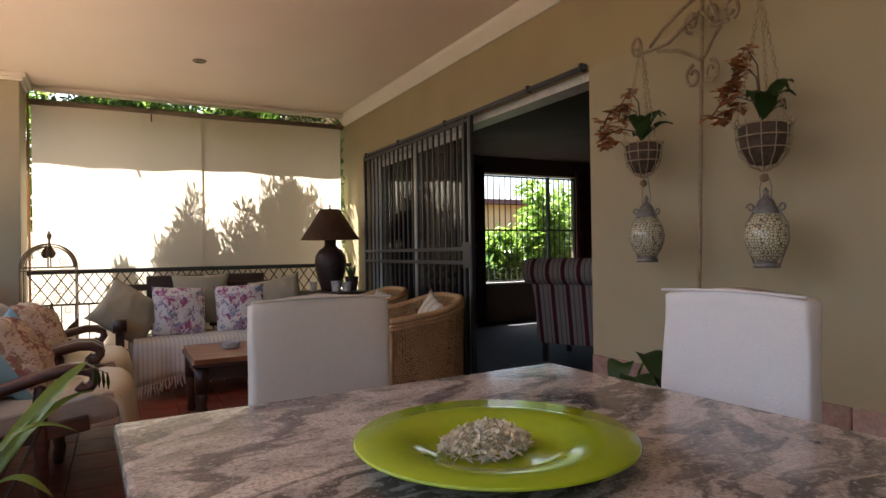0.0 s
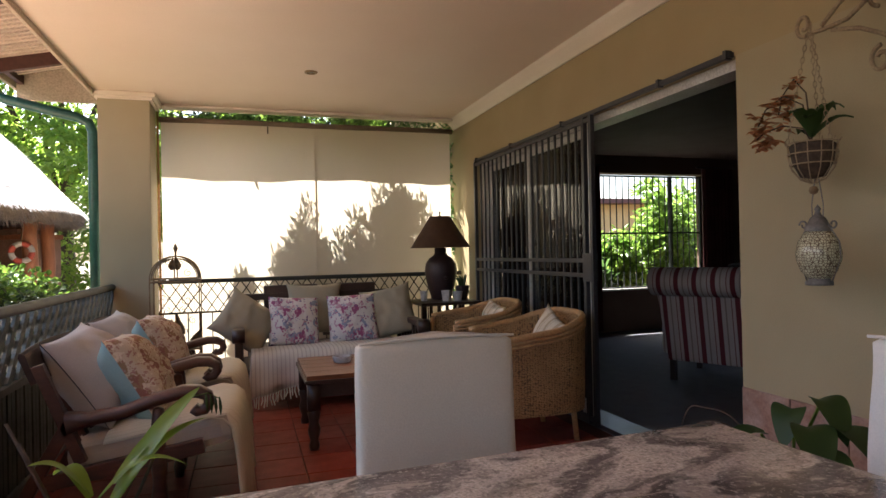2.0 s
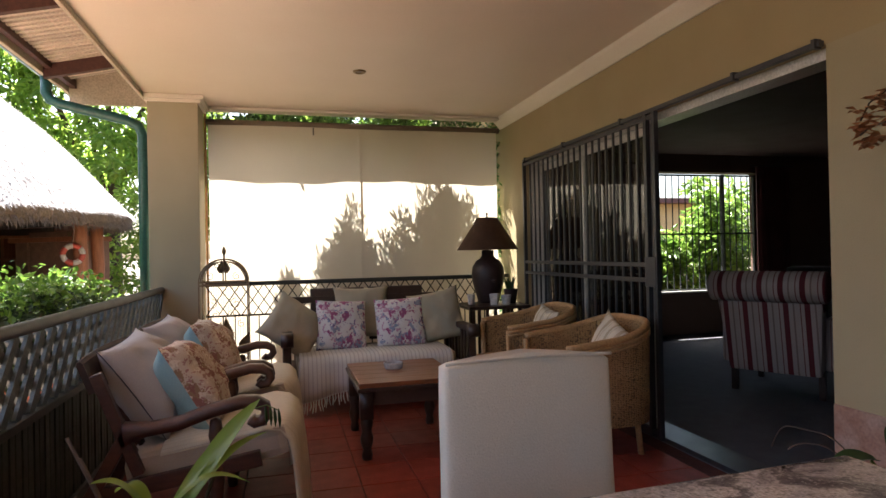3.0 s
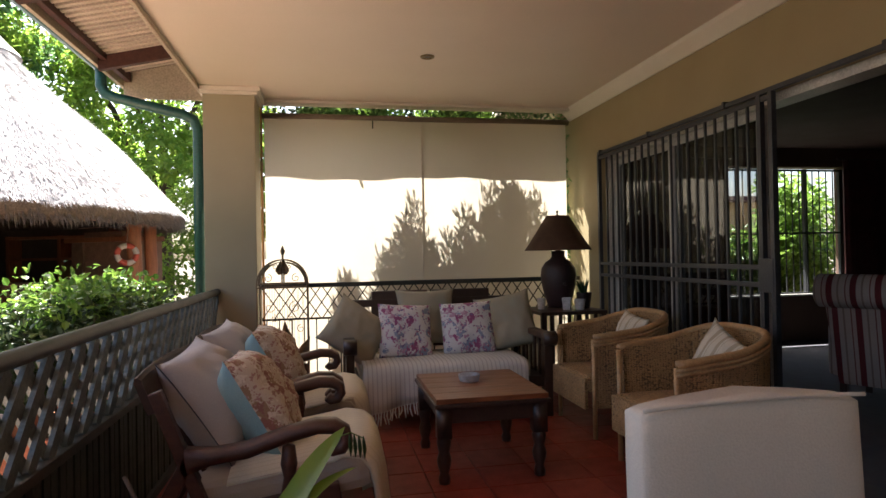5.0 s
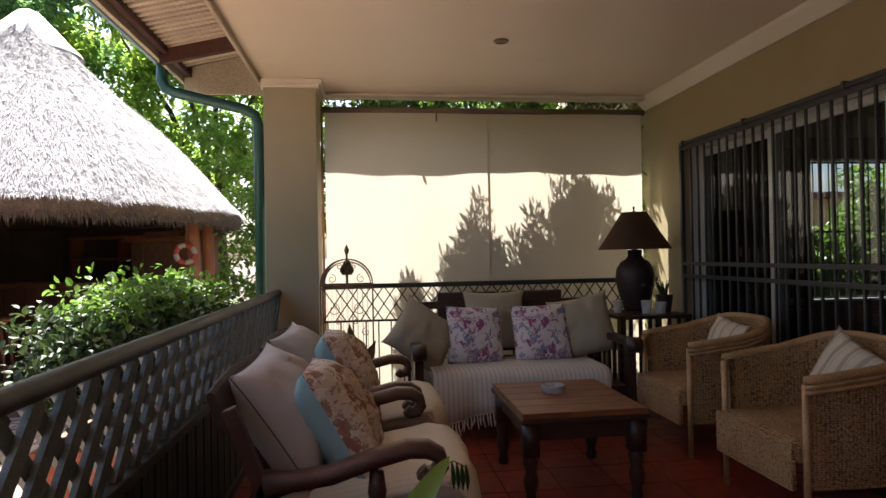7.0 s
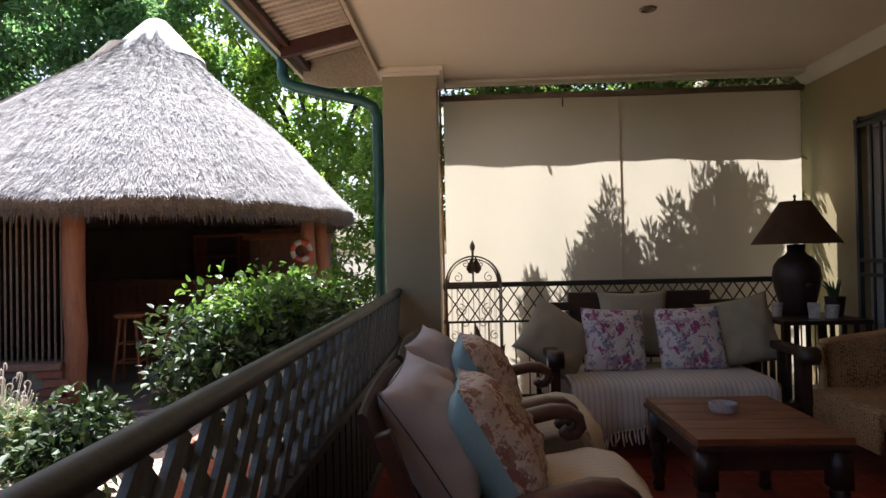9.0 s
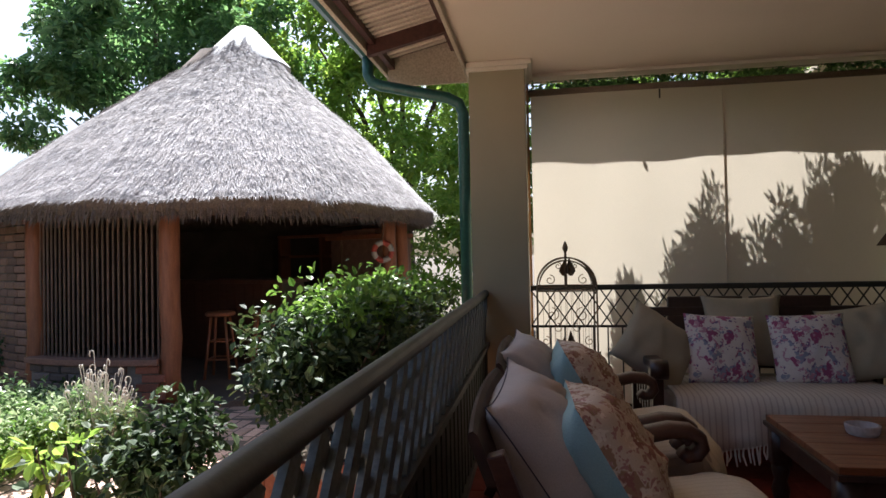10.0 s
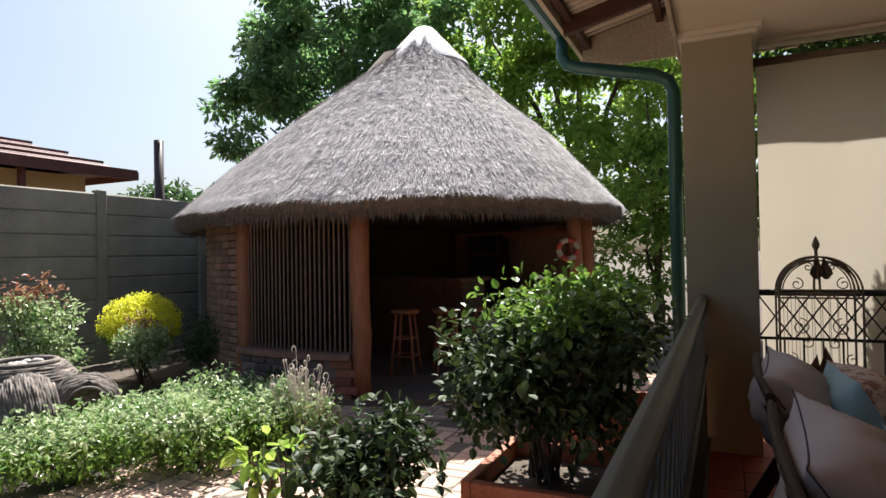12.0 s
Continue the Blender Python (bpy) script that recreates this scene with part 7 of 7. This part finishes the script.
def bar_stool(x, y, rz):
    ob = thing("bar_stool", x, y, GZ + 0.05, rz, "wooden bar stool standing before the hut bar", "stool", "bar stools")
    part("seat", lathe([(0, 0.70), (0.15, 0.70), (0.165, 0.715), (0.165, 0.735), (0.15, 0.75), (0, 0.755)], 20), M_POLE, ob, "round wooden seat", True)
    for a in (45, 135, 225, 315):
        c, s = math.cos(radians(a)), math.sin(radians(a))
        part("leg", tube([(c * 0.20, s * 0.20, 0), (c * 0.11, s * 0.11, 0.71)], 0.016, 7), M_POLE, ob, "", True)
    for z, k in ((0.22, 0.172), (0.42, 0.147)):
        for a in (45, 135, 225, 315):
            c, s, c2, s2 = math.cos(radians(a)), math.sin(radians(a)), math.cos(radians(a + 90)), math.sin(radians(a + 90))
            part("rung", tube([(c * k, s * k, z), (c2 * k, s2 * k, z)], 0.010, 6), M_POLE, ob)
    return ob


for x, y, r in ((-4.15, 8.35, 10), (-3.72, 8.55, 35), (-3.35, 8.85, 60)):
    bar_stool(x, y, r)
shelf = tagged(thing("bottle_shelf", -4.2, 12.0, GZ + 0.05, -20), "dark timber back-bar with open shelves", "shelf")
for x in (-0.95, 0.0, 0.95):
    part("upright", box(x - 0.03, x + 0.03, -0.15, 0.15, 0, 1.75), M_POLE, shelf)
for z in (0.5, 0.95, 1.35, 1.70):
    part("board", box(-0.98, 0.98, -0.16, 0.16, z, z + 0.04), M_POLE, shelf)
hearth = tagged(thing("brick_fireplace", -3.1, 10.9, GZ + 0.05, -35), "dark brick braai fireplace with a timber mantel", "fireplace")
part("surround", box(-0.65, -0.40, -0.25, 0.25, 0, 1.6), M_BRICK, hearth)
part("surround", box(0.40, 0.65, -0.25, 0.25, 0, 1.6), M_BRICK, hearth)
part("breast", box(-0.40, 0.40, -0.22, 0.25, 1.05, 1.75), M_BRICK, hearth)
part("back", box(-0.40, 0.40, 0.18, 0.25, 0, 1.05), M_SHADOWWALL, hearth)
part("mantel", box(-0.72, 0.72, -0.32, 0.24, 1.60, 1.67), M_POLE, hearth, bevel=0.01)
M_BUOY_W = mat("white_buoy_paint", (0.36, 0.32, 0.30), (0.28, 0.25, 0.23), 8, 0.6, 0.1, 60)
M_BUOY_R = mat("red_buoy_paint", (0.34, 0.05, 0.03), (0.26, 0.04, 0.025), 8, 0.6, 0.1, 60)
buoy = tagged(thing("lifebuoy"), "red and white lifebuoy hanging on a hut post", "lifebuoy")
buoy.matrix_basis = Matrix.Translation(hut_at(-59, 0.855, 1.30)) @ Matrix.Rotation(radians(22), 4, "Z")
for k in range(8):
    pts = arc(0, 0, 0.105, k * 45, k * 45 + 45, 6)
    part("segment", tube(pts, 0.034, 10), M_BUOY_R if k % 2 else M_BUOY_W, buoy, "", True)
part("rope", tube([(0, 0, 0.15), (0.02, 0.01, 0.30), (0, 0, 0.42)], 0.006, 5), M_REED, buoy)

# ---- pieces of floors, walls and paving ----
def piece_mesh(name, w, d, h, material, chamfer=0.004, skew=0.0, seed=0):
    """A small block with chamfered top edges, its base at z = 0."""
    r = random.Random(seed)
    bm = bmesh.new()
    j = lambda: r.uniform(-skew, skew)
    lo = [bm.verts.new((x * w / 2, y * d / 2, 0)) for x, y in ((-1, -1), (1, -1), (1, 1), (-1, 1))]
    mid = [bm.verts.new((v.co.x + j(), v.co.y + j(), h - chamfer)) for v in lo]
    top = [bm.verts.new((v.co.x * (1 - 2 * chamfer / w), v.co.y * (1 - 2 * chamfer / d), h + j() * 0.3)) for v in mid]
    bm.faces.new(top)
    for A, B in ((lo, mid), (mid, top)):
        for k in range(4):
            bm.faces.new((A[k], A[(k + 1) % 4], B[(k + 1) % 4], B[k]))
    me = bpy.data.meshes.new(name)
    bm.to_mesh(me)
    bm.free()
    me.materials.append(material)
    return me


def lay(name, me, m, parent):
    ob = new(name, me)
    ob.parent = parent
    ob.matrix_basis = m
    return ob


rs = random.Random(11)
# red floor tiles
tiles = [piece_mesh("floor_tile", 0.2945, 0.2945, 0.016, M_TILE, 0.003, 0.001, k) for k in range(4)]
for i in range(11):
    for j in range(22):
        x, y = -0.875 + i * 0.3, 0.42 + j * 0.3
        lay("floor_tile", tiles[(i * 3 + j) % 4], pose(x, y, -0.014 + rs.uniform(-0.0008, 0.0008), 0, 0, rs.choice((0, 90, 180))), floor_ob)
# mottled tile dado on the house wall
dado = [piece_mesh("dado_tile", 0.262, 0.262, 0.012, M_DADO, 0.003, 0.001, k) for k in range(3)]
for i in range(14):
    for j in range(2):
        y, z = 2.635 - i * 0.267, 0.135 + j * 0.267
        lay("dado_tile", dado[(i + j) % 3], Matrix.Translation((2.399, y, z)) @ Matrix.Rotation(radians(-90), 4, "Y") @ Matrix.Rotation(radians(90 * rs.randrange(4)), 4, "Z"), wall_e)
# clay pavers in basket weave, nearest the railing as single pieces
pv = [piece_mesh("paver", 0.218, 0.106, 0.05, M_PAVER, 0.008, 0.003, k) for k in range(5)]
far_v, far_f = [], []
count = 0
for i in range(15):
    for j in range(40):
        x, y = -4.47 + i * 0.226, 0.62 + j * 0.226
        turn = (i + j) % 2
        near = 4.55 < y < 7.6 and -4.0 < x < -2.0
        for s in (-0.0565, 0.0565):
            m = pose(x + (s if turn else 0), y + (0 if turn else s), GZ - 0.055 + rs.uniform(-0.004, 0.004), rs.uniform(-0.8, 0.8), rs.uniform(-0.8, 0.8), 90 * turn + rs.uniform(-1.5, 1.5))
            if near and count < 290:
                lay("paver", pv[rs.randrange(5)], m, paving)
                count += 1
            else:
                me = pv[rs.randrange(5)]
                base = len(far_v)
                far_v += [tuple(m @ v.co) for v in me.vertices]
                far_f += [tuple(base + k for k in p.vertices) for p in me.polygons]
me = bpy.data.meshes.new("pavers")
me.from_pydata(far_v, [], far_f)
me.materials.append(M_PAVER)
pj = new("pavers", me)
pj.parent = paving
tagged(pj, "further clay pavers", "", "", "stuff")
# slate stones on the hut's low wall and bricks on its pier
stones = [piece_mesh("stone", w, 0.075, 0.035, M_SLATE, 0.012, 0.006, k) for k, w in enumerate((0.22, 0.16, 0.28, 0.19))]


def face_pieces(pool, widths, a0, a1, z0, z1, step_z, k, parent, name, jitter=0.3):
    """Courses of stones or bricks laid along the hut's oval face."""
    z, row = z0, 0
    while z < z1:
        a = a0 + (row % 2) * 1.2
        while a < a1:
            i = rs.randrange(len(pool))
            p, q = hut_at(a, k), hut_at(a + 0.5, k)
            seg = (q - p).length / 0.5
            da = widths[i] / seg
            c, t = hut_at(a + da / 2, k, GZ + z), (hut_at(a + da, k) - hut_at(a, k)).normalized()
            n = Vector((t.y, -t.x, 0))
            rot = Matrix((t, Vector((0, 0, 1)), n)).transposed().to_4x4()
            ob = new(name, pool[i])
            ob.parent = parent
            ob.matrix_basis = Matrix.Translation(local(c)) @ rot @ Matrix.Rotation(radians(rs.uniform(-1, 1)), 4, "Z")
            a += da + 0.18
        z += step_z
        row += 1


face_pieces(stones, (0.22, 0.16, 0.28, 0.19), -147, -124.5, 0.045, 0.40, 0.083, 0.883, low_wall, "stone")
bricks = [piece_mesh("brick", 0.215, 0.07, 0.02, M_BRICK, 0.005, 0.002, k) for k in range(3)]
face_pieces(bricks, (0.215, 0.215, 0.215), -180, -152, 0.04, 1.86, 0.081, 0.869, brick_pier, "brick")
end_bricks = [piece_mesh("brick", 0.215, 0.07, 0.03, M_ENDBRICK, 0.005, 0.002, k) for k in range(3)]
face_pieces(end_bricks, (0.215, 0.215, 0.215), -122.4, -119.6, 0.045, 0.40, 0.083, 0.883, low_wall, "brick")
